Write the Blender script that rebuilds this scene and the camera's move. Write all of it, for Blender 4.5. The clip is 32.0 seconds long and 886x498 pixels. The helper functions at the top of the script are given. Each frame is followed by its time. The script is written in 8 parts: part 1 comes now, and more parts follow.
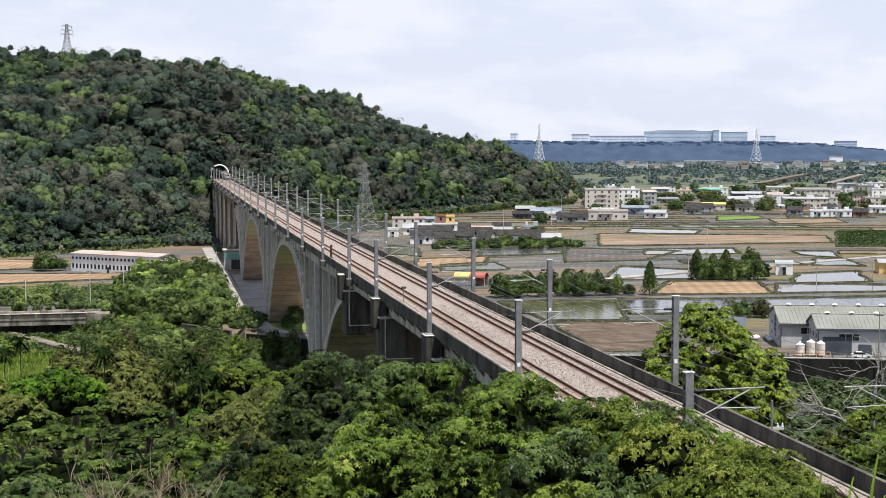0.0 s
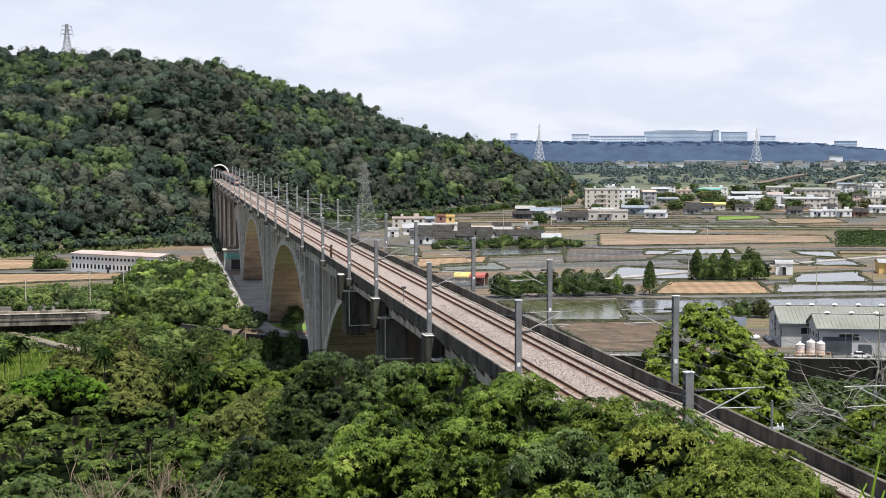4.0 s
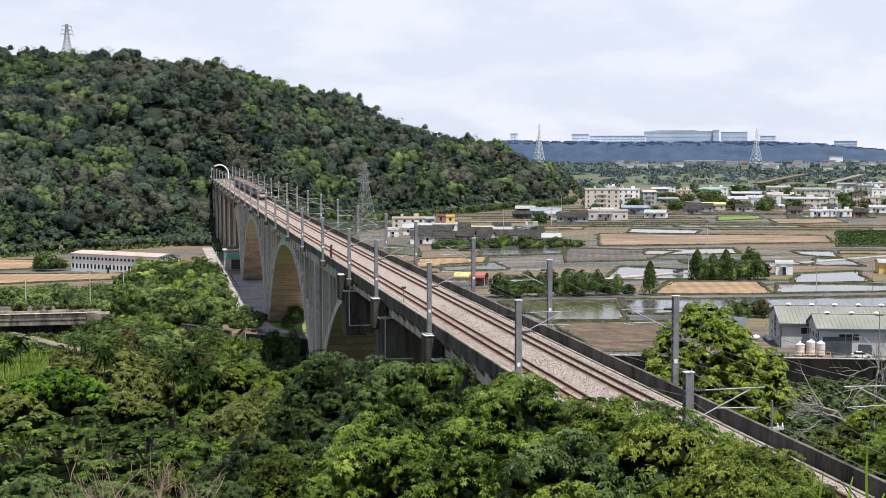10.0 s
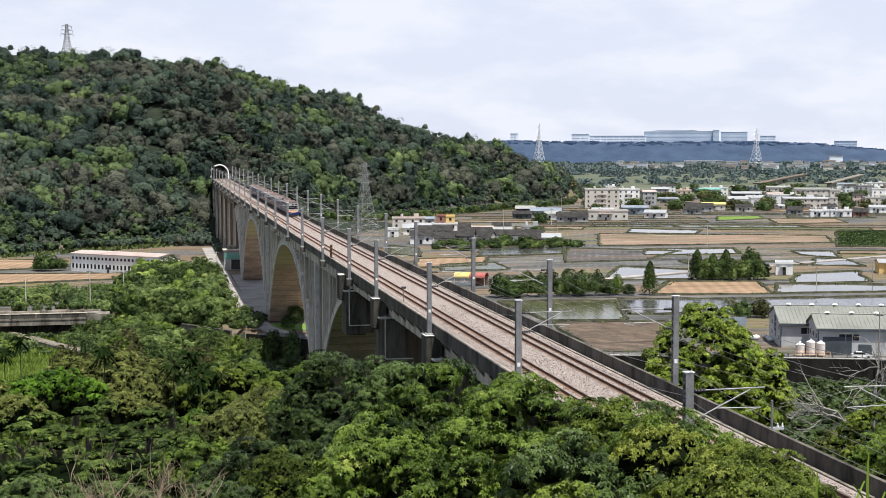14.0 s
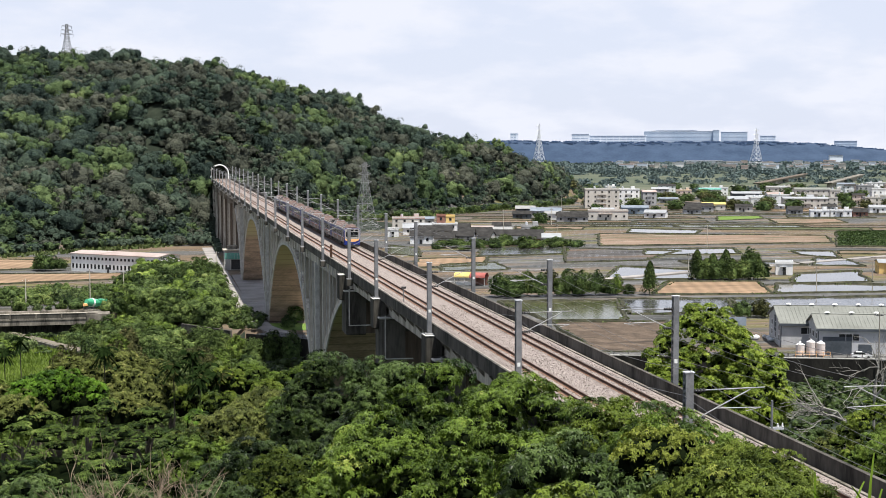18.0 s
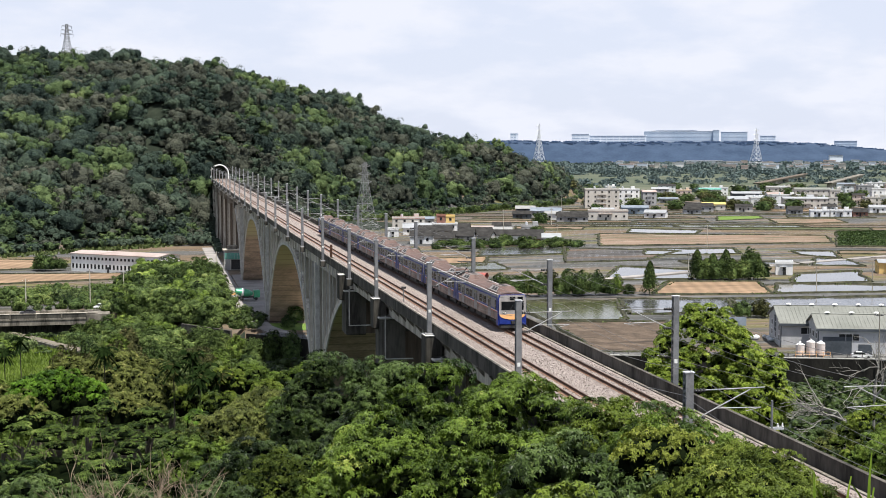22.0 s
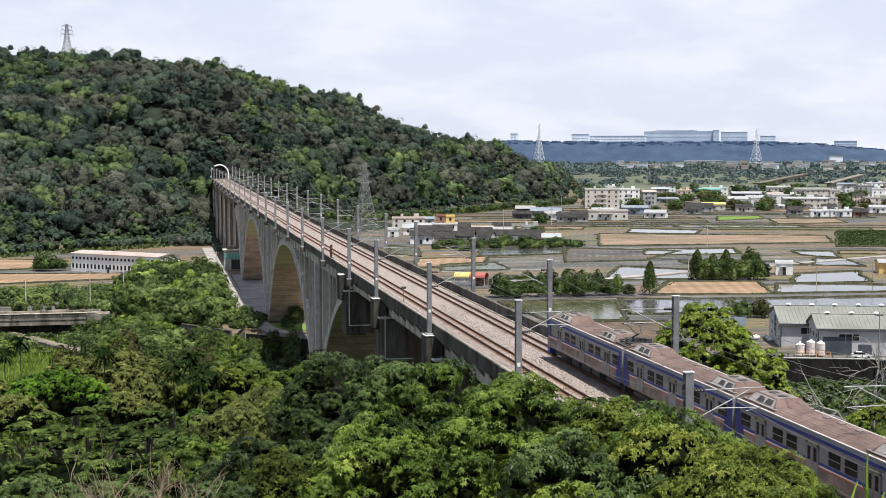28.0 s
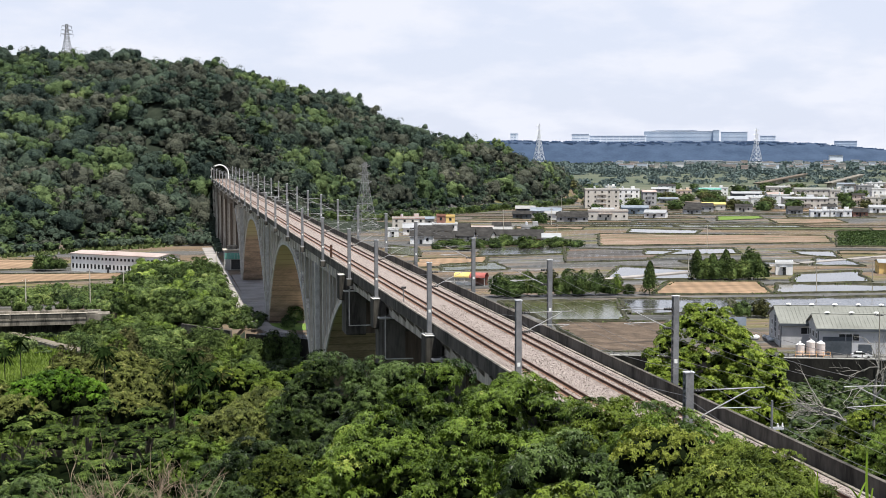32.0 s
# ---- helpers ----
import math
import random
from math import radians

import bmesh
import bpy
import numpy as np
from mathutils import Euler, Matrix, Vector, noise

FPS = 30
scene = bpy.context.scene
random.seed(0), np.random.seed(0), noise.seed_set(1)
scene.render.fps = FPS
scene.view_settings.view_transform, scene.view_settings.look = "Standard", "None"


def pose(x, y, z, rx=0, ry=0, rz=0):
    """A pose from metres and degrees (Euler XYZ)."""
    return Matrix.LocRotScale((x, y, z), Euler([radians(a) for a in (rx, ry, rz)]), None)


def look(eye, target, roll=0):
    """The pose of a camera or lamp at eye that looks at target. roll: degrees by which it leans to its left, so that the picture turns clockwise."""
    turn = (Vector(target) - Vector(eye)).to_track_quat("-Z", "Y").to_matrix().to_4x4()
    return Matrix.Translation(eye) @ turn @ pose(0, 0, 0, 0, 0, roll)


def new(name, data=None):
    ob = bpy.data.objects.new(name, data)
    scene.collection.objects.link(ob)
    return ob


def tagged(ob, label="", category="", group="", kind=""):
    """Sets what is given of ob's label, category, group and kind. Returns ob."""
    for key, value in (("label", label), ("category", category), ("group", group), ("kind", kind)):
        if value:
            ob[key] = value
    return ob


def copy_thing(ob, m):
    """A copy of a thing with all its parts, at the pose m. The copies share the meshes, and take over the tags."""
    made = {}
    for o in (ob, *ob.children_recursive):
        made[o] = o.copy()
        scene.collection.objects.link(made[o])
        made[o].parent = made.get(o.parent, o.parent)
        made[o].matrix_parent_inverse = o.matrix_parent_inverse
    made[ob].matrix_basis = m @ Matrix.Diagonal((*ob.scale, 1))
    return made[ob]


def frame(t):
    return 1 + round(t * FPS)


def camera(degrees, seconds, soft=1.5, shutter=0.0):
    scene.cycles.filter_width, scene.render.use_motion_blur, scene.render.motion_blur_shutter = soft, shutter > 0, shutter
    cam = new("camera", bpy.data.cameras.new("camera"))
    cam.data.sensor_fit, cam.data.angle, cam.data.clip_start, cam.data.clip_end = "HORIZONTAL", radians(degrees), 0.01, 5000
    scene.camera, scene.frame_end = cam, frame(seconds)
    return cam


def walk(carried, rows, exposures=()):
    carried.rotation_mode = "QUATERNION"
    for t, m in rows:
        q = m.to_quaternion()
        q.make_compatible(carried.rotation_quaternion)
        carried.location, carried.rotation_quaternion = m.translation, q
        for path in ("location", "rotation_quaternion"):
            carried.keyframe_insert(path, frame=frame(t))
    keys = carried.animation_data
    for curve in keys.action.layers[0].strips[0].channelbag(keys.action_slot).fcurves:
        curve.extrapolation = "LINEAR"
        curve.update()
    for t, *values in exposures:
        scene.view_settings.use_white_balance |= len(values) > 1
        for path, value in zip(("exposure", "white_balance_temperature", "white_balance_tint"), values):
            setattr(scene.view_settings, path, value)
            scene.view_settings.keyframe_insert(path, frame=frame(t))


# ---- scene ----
cam = camera(35.4, 32.0, soft=0.7, shutter=0.15)
VIEW = look((0, 0, 45), (19.880, 97.739, 37.801))
walk(cam, [(0, VIEW), (32, VIEW)])
scene.view_settings.exposure = 0.70

# ---- world and sun ----
SUN_WAY = Vector((0.135, -0.30, 1.0)).normalized()


def make_world():
    w = bpy.data.worlds.new("sky")
    scene.world = w
    w.use_nodes = True
    nt = w.node_tree
    nt.nodes.clear()
    N, L = nt.nodes.new, nt.links.new
    out, bg, sky = N("ShaderNodeOutputWorld"), N("ShaderNodeBackground"), N("ShaderNodeTexSky")
    sky.sky_type, sky.sun_disc = "NISHITA", False
    sky.sun_elevation = math.asin(SUN_WAY.z)
    sky.sun_rotation = math.atan2(SUN_WAY.x, SUN_WAY.y)
    sky.dust_density, sky.air_density, sky.altitude = 1.0, 1.0, 50
    bg.inputs[1].default_value = 0.0747
    co, sep = N("ShaderNodeTexCoord"), N("ShaderNodeSeparateXYZ")
    L(co.outputs["Generated"], sep.inputs[0])
    # thin cloud sheet, flattened towards the horizon
    zz = N("ShaderNodeMath"); zz.operation = "ADD"; zz.inputs[1].default_value = 0.30
    mz = N("ShaderNodeMath"); mz.operation = "MAXIMUM"; mz.inputs[1].default_value = 0.0
    L(sep.outputs[2], mz.inputs[0]); L(mz.outputs[0], zz.inputs[0])
    dv = N("ShaderNodeVectorMath"); dv.operation = "DIVIDE"
    cz = N("ShaderNodeCombineXYZ")
    for i in range(3):
        L(zz.outputs[0], cz.inputs[i])
    L(co.outputs["Generated"], dv.inputs[0]); L(cz.outputs[0], dv.inputs[1])
    n1 = N("ShaderNodeTexNoise")
    n1.inputs["Scale"].default_value, n1.inputs["Detail"].default_value, n1.inputs["Roughness"].default_value = 4.2, 7, 0.55
    L(dv.outputs[0], n1.inputs["Vector"])
    rp = N("ShaderNodeValToRGB")
    rp.color_ramp.elements[0].position, rp.color_ramp.elements[1].position = 0.40, 0.62
    rp.color_ramp.elements[0].color = (0.90, 0.90, 0.90, 1)
    L(n1.outputs[0], rp.inputs[0])
    # hazier towards the horizon, more blue showing overhead
    hz = N("ShaderNodeMapRange")
    for i, v in ((1, 0.11), (2, 0.60), (3, 1.0), (4, 0.30)):
        hz.inputs[i].default_value = v
    L(sep.outputs[2], hz.inputs[0])
    fm = N("ShaderNodeMath"); fm.operation = "MULTIPLY"
    L(rp.outputs[0], fm.inputs[0]); L(hz.outputs[0], fm.inputs[1])
    mx = N("ShaderNodeMix"); mx.data_type = "RGBA"
    L(fm.outputs[0], mx.inputs["Factor"]); L(sky.outputs[0], mx.inputs["A"])
    cl = N("ShaderNodeMix"); cl.data_type = "RGBA"
    cl.inputs["A"].default_value, cl.inputs["B"].default_value = (6.45, 6.9, 8.2, 1), (7.2, 7.45, 8.3, 1)
    r3 = N("ShaderNodeMapRange"); r3.inputs[1].default_value, r3.inputs[2].default_value = 0.42, 0.62
    L(n1.outputs[0], r3.inputs[0]); L(r3.outputs[0], cl.inputs["Factor"]); L(cl.outputs["Result"], mx.inputs["B"])
    L(mx.outputs["Result"], bg.inputs[0]); L(bg.outputs[0], out.inputs[0])


make_world()
sun_data = bpy.data.lights.new("sun", "SUN")
sun_data.energy, sun_data.angle, sun_data.color = 5.0, radians(0.6), (1.0, 0.965, 0.90)
sun = new("sun", sun_data)
sun.matrix_world = look(SUN_WAY * 200, (0, 0, 0))

# ---- materials ----
MATS = {}


def mat(name, c1, c2, scale=1.0, rough=0.85, bump=0.25, metal=0.0, fine=9.0, rnd=0.0, spec=0.18, stretch=(1, 1, 1), world=False, ramp=(0.3, 0.7)):
    """Two colours mixed by a coarse and a fine noise, with a fine relief."""
    if name in MATS:
        return MATS[name]
    m = bpy.data.materials.new(name)
    m.use_nodes = True
    nt = m.node_tree
    N, L = nt.nodes.new, nt.links.new
    b = nt.nodes["Principled BSDF"]
    if world:
        ge = N("ShaderNodeNewGeometry")
        src = ge.outputs["Position"]
    else:
        src = N("ShaderNodeTexCoord").outputs["Object"]
    mp = N("ShaderNodeMapping")
    mp.inputs["Scale"].default_value = stretch
    L(src, mp.inputs[0])
    n1, n2 = N("ShaderNodeTexNoise"), N("ShaderNodeTexNoise")
    n1.inputs["Scale"].default_value, n1.inputs["Detail"].default_value = scale, 6
    n2.inputs["Scale"].default_value, n2.inputs["Detail"].default_value = scale * fine, 4
    L(mp.outputs[0], n1.inputs["Vector"]); L(mp.outputs[0], n2.inputs["Vector"])
    ad = N("ShaderNodeMath"); ad.operation = "MULTIPLY_ADD"
    ad.inputs[1].default_value, ad.inputs[2].default_value = 0.45, -0.22
    L(n2.outputs[0], ad.inputs[0])
    sm = N("ShaderNodeMath"); sm.operation = "ADD"
    L(n1.outputs[0], sm.inputs[0]); L(ad.outputs[0], sm.inputs[1])
    if rnd:
        oi = N("ShaderNodeObjectInfo")
        r2 = N("ShaderNodeMath"); r2.operation = "MULTIPLY_ADD"
        r2.inputs[1].default_value, r2.inputs[2].default_value = rnd, -rnd / 2
        L(oi.outputs["Random"], r2.inputs[0])
        s2 = N("ShaderNodeMath"); s2.operation = "ADD"
        L(sm.outputs[0], s2.inputs[0]); L(r2.outputs[0], s2.inputs[1])
        sm = s2
    rp = N("ShaderNodeValToRGB")
    rp.color_ramp.elements[0].position, rp.color_ramp.elements[1].position = ramp
    rp.color_ramp.elements[0].color, rp.color_ramp.elements[1].color = (*c1, 1), (*c2, 1)
    L(sm.outputs[0], rp.inputs[0]); L(rp.outputs[0], b.inputs["Base Color"])
    b.inputs["Roughness"].default_value, b.inputs["Metallic"].default_value = rough, metal
    b.inputs["Specular IOR Level"].default_value = spec
    if bump:
        bp = N("ShaderNodeBump")
        bp.inputs["Strength"].default_value, bp.inputs["Distance"].default_value = bump, 0.05
        L(n2.outputs[0], bp.inputs["Height"]); L(bp.outputs[0], b.inputs["Normal"])
    MATS[name] = m
    return m


def patches(m, colour, scale, lo, hi, stretch=(0.3, 1.2, 1), fine=0.6):
    """A third colour in ragged patches or streaks over a finished material."""
    nt = m.node_tree
    N, L = nt.nodes.new, nt.links.new
    b = nt.nodes["Principled BSDF"]
    was = b.inputs["Base Color"].links[0].from_socket
    no, mp, rg, mx = N("ShaderNodeTexNoise"), N("ShaderNodeMapping"), N("ShaderNodeMapRange"), N("ShaderNodeMix")
    no.inputs["Scale"].default_value, no.inputs["Detail"].default_value, no.inputs["Roughness"].default_value = scale, 7, fine
    mp.inputs["Scale"].default_value, mp.inputs["Location"].default_value = stretch, (17 * lo, 31 * hi, 5)
    L(N("ShaderNodeNewGeometry").outputs["Position"], mp.inputs[0]); L(mp.outputs[0], no.inputs["Vector"])
    rg.inputs["From Min"].default_value, rg.inputs["From Max"].default_value = lo, hi
    L(no.outputs[0], rg.inputs["Value"])
    mx.data_type = "RGBA"
    L(rg.outputs[0], mx.inputs[0]); L(was, mx.inputs[6])
    mx.inputs[7].default_value = (*colour, 1)
    L(mx.outputs[2], b.inputs["Base Color"])
    return m


def leaf_mat(name, dark, light, third=None, clear=0.35, rough=0.5, patch=0.35, each=0.5, start=0.1, mottle=0.0, amount=1.6, sheen=0.08):
    """Leaves: each one its own shade, some light passing through."""
    m = bpy.data.materials.new(name)
    m.use_nodes = True
    nt = m.node_tree
    N, L = nt.nodes.new, nt.links.new
    b, out = nt.nodes["Principled BSDF"], nt.nodes["Material Output"]
    ge, oi = N("ShaderNodeNewGeometry"), N("ShaderNodeObjectInfo")
    no = N("ShaderNodeTexNoise")
    no.inputs["Scale"].default_value = patch
    no.inputs["Detail"].default_value = 2
    L(ge.outputs["Position"], no.inputs["Vector"])
    a = N("ShaderNodeMath"); a.operation = "MULTIPLY_ADD"; a.inputs[1].default_value = each
    L(ge.outputs["Random Per Island"], a.inputs[0])
    c = N("ShaderNodeMath"); c.operation = "MULTIPLY_ADD"; c.inputs[1].default_value, c.inputs[2].default_value = 1.2 + 1.6 * (0.5 - each), -0.45 - 0.65 * (0.5 - each)
    L(no.outputs[0], c.inputs[0]); L(c.outputs[0], a.inputs[2])
    d = N("ShaderNodeMath"); d.operation = "MULTIPLY_ADD"; d.inputs[1].default_value = 0.3
    L(oi.outputs["Random"], d.inputs[0]); L(a.outputs[0], d.inputs[2])
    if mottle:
        # clumps of leaves: one noise colours raised spots lighter, hollows darker, and gives relief
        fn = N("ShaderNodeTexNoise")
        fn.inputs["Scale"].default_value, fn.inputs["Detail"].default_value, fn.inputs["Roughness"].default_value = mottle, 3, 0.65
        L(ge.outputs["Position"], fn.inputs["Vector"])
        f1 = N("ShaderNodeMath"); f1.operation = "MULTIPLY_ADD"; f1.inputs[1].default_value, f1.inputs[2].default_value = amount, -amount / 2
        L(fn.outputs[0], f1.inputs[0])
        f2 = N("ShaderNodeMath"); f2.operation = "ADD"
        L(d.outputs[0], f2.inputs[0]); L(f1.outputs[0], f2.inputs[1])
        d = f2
        bp = N("ShaderNodeBump")
        bp.inputs["Strength"].default_value, bp.inputs["Distance"].default_value = 1.0, 0.9 / mottle
        L(fn.outputs[0], bp.inputs["Height"]); L(bp.outputs[0], b.inputs["Normal"])
    rp = N("ShaderNodeValToRGB")
    e = rp.color_ramp.elements
    e[0].position, e[1].position = start, 0.78
    e[0].color, e[1].color = (*dark, 1), (*light, 1)
    if third:
        x = e.new(0.97)
        x.color = (*third, 1)
    L(d.outputs[0], rp.inputs[0]); L(rp.outputs[0], b.inputs["Base Color"])
    b.inputs["Roughness"].default_value = rough
    b.inputs["Specular IOR Level"].default_value = sheen
    tr, mx = N("ShaderNodeBsdfTranslucent"), N("ShaderNodeMixShader")
    hs = N("ShaderNodeHueSaturation")
    hs.inputs["Value"].default_value, hs.inputs["Saturation"].default_value = 1.3, 1.15
    L(rp.outputs[0], hs.inputs["Color"]); L(hs.outputs[0], tr.inputs[0])
    mx.inputs[0].default_value = clear
    L(b.outputs[0], mx.inputs[1]); L(tr.outputs[0], mx.inputs[2]); L(mx.outputs[0], out.inputs[0])
    MATS[name] = m
    return m


CONC = mat("weathered_concrete", (0.22, 0.20, 0.165), (0.60, 0.555, 0.475), 0.55, 0.9, 0.3, world=True, stretch=(1, 1, 0.16), fine=6)
# stained concrete; on the near slab and spandrel walls it paints shade
CONC_DARK = mat("stained_and_shaded_concrete", (0.055, 0.050, 0.041), (0.265, 0.240, 0.203), 0.5, 0.9, 0.3, world=True, stretch=(1, 1, 0.3), fine=7)
# shade of the right wall's inner face put into this concrete's colour
PARAPET = mat("shade_dark_parapet", (0.028, 0.026, 0.022), (0.125, 0.114, 0.098), 0.5, 0.9, 0.3, world=True, stretch=(1, 1, 0.3), fine=7)
BLACK_CONC = mat("near_black_concrete", (0.020, 0.019, 0.016), (0.110, 0.102, 0.088), 0.5, 0.9, 0.3, world=True, stretch=(1, 1, 0.2), fine=7)
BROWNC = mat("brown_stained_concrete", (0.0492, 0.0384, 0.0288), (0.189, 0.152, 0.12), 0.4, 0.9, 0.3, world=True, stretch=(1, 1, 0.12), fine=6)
RIVER_WALL = mat("near_black_wall", (0.0054, 0.0054, 0.0048), (0.0216, 0.0204, 0.0168), 0.5, 0.9, 0.3, world=True, stretch=(1, 1, 0.3), fine=7)
CONC_LIGHT = mat("pale_concrete", (0.34, 0.33, 0.30), (0.52, 0.51, 0.48), 0.8, 0.9, 0.2, world=True)
BRICK = mat("brown_arch_soffit", (0.20, 0.165, 0.125), (0.48, 0.365, 0.275), 0.3, 0.9, 0.3, world=True, stretch=(0.5, 0.5, 1.6))


def soffit_lines():
    """Moss-yellow crown over red-brown rust stains, with joints of the formwork."""
    nt = BRICK.node_tree
    N, L = nt.nodes.new, nt.links.new
    b = nt.nodes["Principled BSDF"]
    src = b.inputs["Base Color"].links[0].from_socket
    sep = N("ShaderNodeSeparateXYZ")
    L(N("ShaderNodeNewGeometry").outputs["Position"], sep.inputs[0])
    no = N("ShaderNodeTexNoise")
    no.inputs["Scale"].default_value = 0.35
    ad = N("ShaderNodeMath"); ad.operation = "MULTIPLY_ADD"; ad.inputs[1].default_value = 5.0
    L(no.outputs[0], ad.inputs[0]); L(sep.outputs[2], ad.inputs[2])
    mr = N("ShaderNodeMapRange")
    mr.inputs[1].default_value, mr.inputs[2].default_value = 17.0, 20.0
    L(ad.outputs[0], mr.inputs[0])
    mx = N("ShaderNodeMix"); mx.data_type = "RGBA"
    mx.inputs["B"].default_value = (0.42, 0.385, 0.23, 1)
    L(mr.outputs[0], mx.inputs["Factor"]); L(src, mx.inputs["A"])
    wv = N("ShaderNodeMath"); wv.operation = "PINGPONG"; wv.inputs[1].default_value = 0.75
    L(sep.outputs[2], wv.inputs[0])
    m2 = N("ShaderNodeMapRange")
    m2.inputs[1].default_value, m2.inputs[2].default_value, m2.inputs[3].default_value = 0.0, 0.16, 0.62
    L(wv.outputs[0], m2.inputs[0])
    mu = N("ShaderNodeMix"); mu.data_type, mu.blend_type = "RGBA", "MULTIPLY"
    mu.inputs["Factor"].default_value = 1.0
    L(mx.outputs["Result"], mu.inputs["A"]); L(m2.outputs[0], mu.inputs["B"])
    L(mu.outputs["Result"], b.inputs["Base Color"])


soffit_lines()
BALLAST = mat("ballast", (0.07452, 0.05994, 0.05346), (0.3645, 0.3119, 0.2835), 8.0, 0.95, 1.0, world=True, fine=2.5, ramp=(0.32, 0.66))
RUSTBED = mat("rusty_ballast", (0.0972, 0.0486, 0.02916), (0.2916, 0.1741, 0.1174), 4.0, 0.95, 0.8, world=True, fine=5)
RAIL = mat("rusty_rail", (0.035, 0.018, 0.012), (0.085, 0.045, 0.03), 2, 0.6, 0.1, 0.4)
STEEL = mat("galvanised_steel", (0.15, 0.153, 0.16), (0.25, 0.253, 0.26), 1.2, 0.55, 0.05, 0.3)
STEEL_PALE = mat("pale_steel", (0.50, 0.51, 0.53), (0.66, 0.67, 0.69), 1.2, 0.5, 0.05, 0.3)
STEEL_ARM = mat("zinc_tube", (0.26, 0.265, 0.27), (0.42, 0.42, 0.42), 1.2, 0.5, 0.05, 0.3)
DARK = mat("dark_metal", (0.025, 0.025, 0.027), (0.06, 0.06, 0.06), 2, 0.7, 0.1)
WIRE = mat("wire", (0.10, 0.10, 0.10), (0.20, 0.20, 0.20), 1, 0.5, 0, 0.4)
WHITE = mat("white_paint", (0.66, 0.66, 0.64), (0.80, 0.80, 0.78), 0.7, 0.7, 0.05)
ASPHALT = mat("asphalt", (0.0567, 0.0567, 0.05508), (0.1377, 0.1361, 0.1296), 0.15, 0.9, 0.2, world=True)
PAVE = mat("pale_pavement", (0.1944, 0.1782, 0.1661), (0.3078, 0.2876, 0.2714), 0.15, 0.9, 0.2, world=True)
PINKPAVE = mat("pink_pavement", (0.3402, 0.2592, 0.2349), (0.4536, 0.3645, 0.3321), 0.4, 0.9, 0.2, world=True)
GLASS = mat("dark_glass", (0.010, 0.011, 0.012), (0.024, 0.026, 0.028), 2, 0.3, 0, spec=0.15)
TRAIN_GLASS = mat("train_glass", (0.006, 0.007, 0.008), (0.014, 0.015, 0.017), 2, 0.2, 0, spec=0.04)
BARK = mat("bark", (0.06, 0.048, 0.036), (0.17, 0.14, 0.11), 3, 0.95, 0.6, stretch=(1, 1, 0.3))
PALEBARK = mat("pale_bark", (0.156, 0.147, 0.132), (0.276, 0.264, 0.24), 3, 0.9, 0.4)

# near-black filling of the crowns: shade between the boughs put into a colour
CORE_SHADE = mat("crown_core_shade", (0.002, 0.004, 0.002), (0.007, 0.010, 0.004), 2.0, 1.0, 0.2, world=True, spec=0.0)
# hill greens leaned towards blue: some haze is mixed into these colours
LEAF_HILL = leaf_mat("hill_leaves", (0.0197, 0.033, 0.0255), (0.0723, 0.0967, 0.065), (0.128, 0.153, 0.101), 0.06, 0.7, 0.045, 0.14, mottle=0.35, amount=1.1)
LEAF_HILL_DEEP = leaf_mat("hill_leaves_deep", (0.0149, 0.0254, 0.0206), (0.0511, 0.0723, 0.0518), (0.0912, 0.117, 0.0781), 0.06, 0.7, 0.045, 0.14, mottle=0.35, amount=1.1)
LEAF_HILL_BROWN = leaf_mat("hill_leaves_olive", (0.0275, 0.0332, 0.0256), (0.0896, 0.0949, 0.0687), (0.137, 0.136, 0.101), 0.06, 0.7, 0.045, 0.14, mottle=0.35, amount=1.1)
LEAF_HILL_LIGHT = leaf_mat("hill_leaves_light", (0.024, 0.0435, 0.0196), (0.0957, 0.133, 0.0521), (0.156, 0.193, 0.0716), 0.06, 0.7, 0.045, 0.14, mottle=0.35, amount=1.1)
# far greens paled and blued: haze put into the leaf colour
LEAF_FAR = leaf_mat("hazed_leaves", (0.0547, 0.079, 0.0835), (0.106, 0.138, 0.127), None, 0.1, 0.8, 0.01)
LEAF_DARK = leaf_mat("dark_leaves", (0.00682, 0.0138, 0.00425), (0.0746, 0.115, 0.0293), (0.164, 0.195, 0.0698), 0.04, 0.42, 0.7, 0.22, 0.12, sheen=0.12)
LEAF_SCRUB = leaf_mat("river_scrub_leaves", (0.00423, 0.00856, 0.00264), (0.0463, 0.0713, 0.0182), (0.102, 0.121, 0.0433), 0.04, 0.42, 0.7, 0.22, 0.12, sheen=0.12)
LEAF_MID = leaf_mat("green_leaves", (0.0115, 0.025, 0.00358), (0.117, 0.176, 0.025), (0.259, 0.29, 0.0626), 0.05, 0.42, 0.7, 0.22, 0.12, sheen=0.12)
LEAF_VIVID = leaf_mat("vivid_leaves", (0.0158, 0.0427, 0.00328), (0.121, 0.231, 0.0216), (0.253, 0.355, 0.0538), 0.08, 0.42, 0.7, 0.22, 0.16, sheen=0.1)
LEAF_YEL = leaf_mat("yellow_green_leaves", (0.0166, 0.031, 0.00358), (0.146, 0.196, 0.025), (0.284, 0.297, 0.0626), 0.07, 0.42, 0.7, 0.22, 0.12, sheen=0.12)
LEAF_RIVER = leaf_mat("river_tree_leaves", (0.0368, 0.0667, 0.0092), (0.23, 0.299, 0.0414), (0.414, 0.437, 0.0978), 0.10, 0.42, 0.7, 0.22, 0.08, sheen=0.12)
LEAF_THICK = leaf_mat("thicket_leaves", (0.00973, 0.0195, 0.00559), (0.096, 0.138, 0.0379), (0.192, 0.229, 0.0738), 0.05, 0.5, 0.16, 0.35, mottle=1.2)
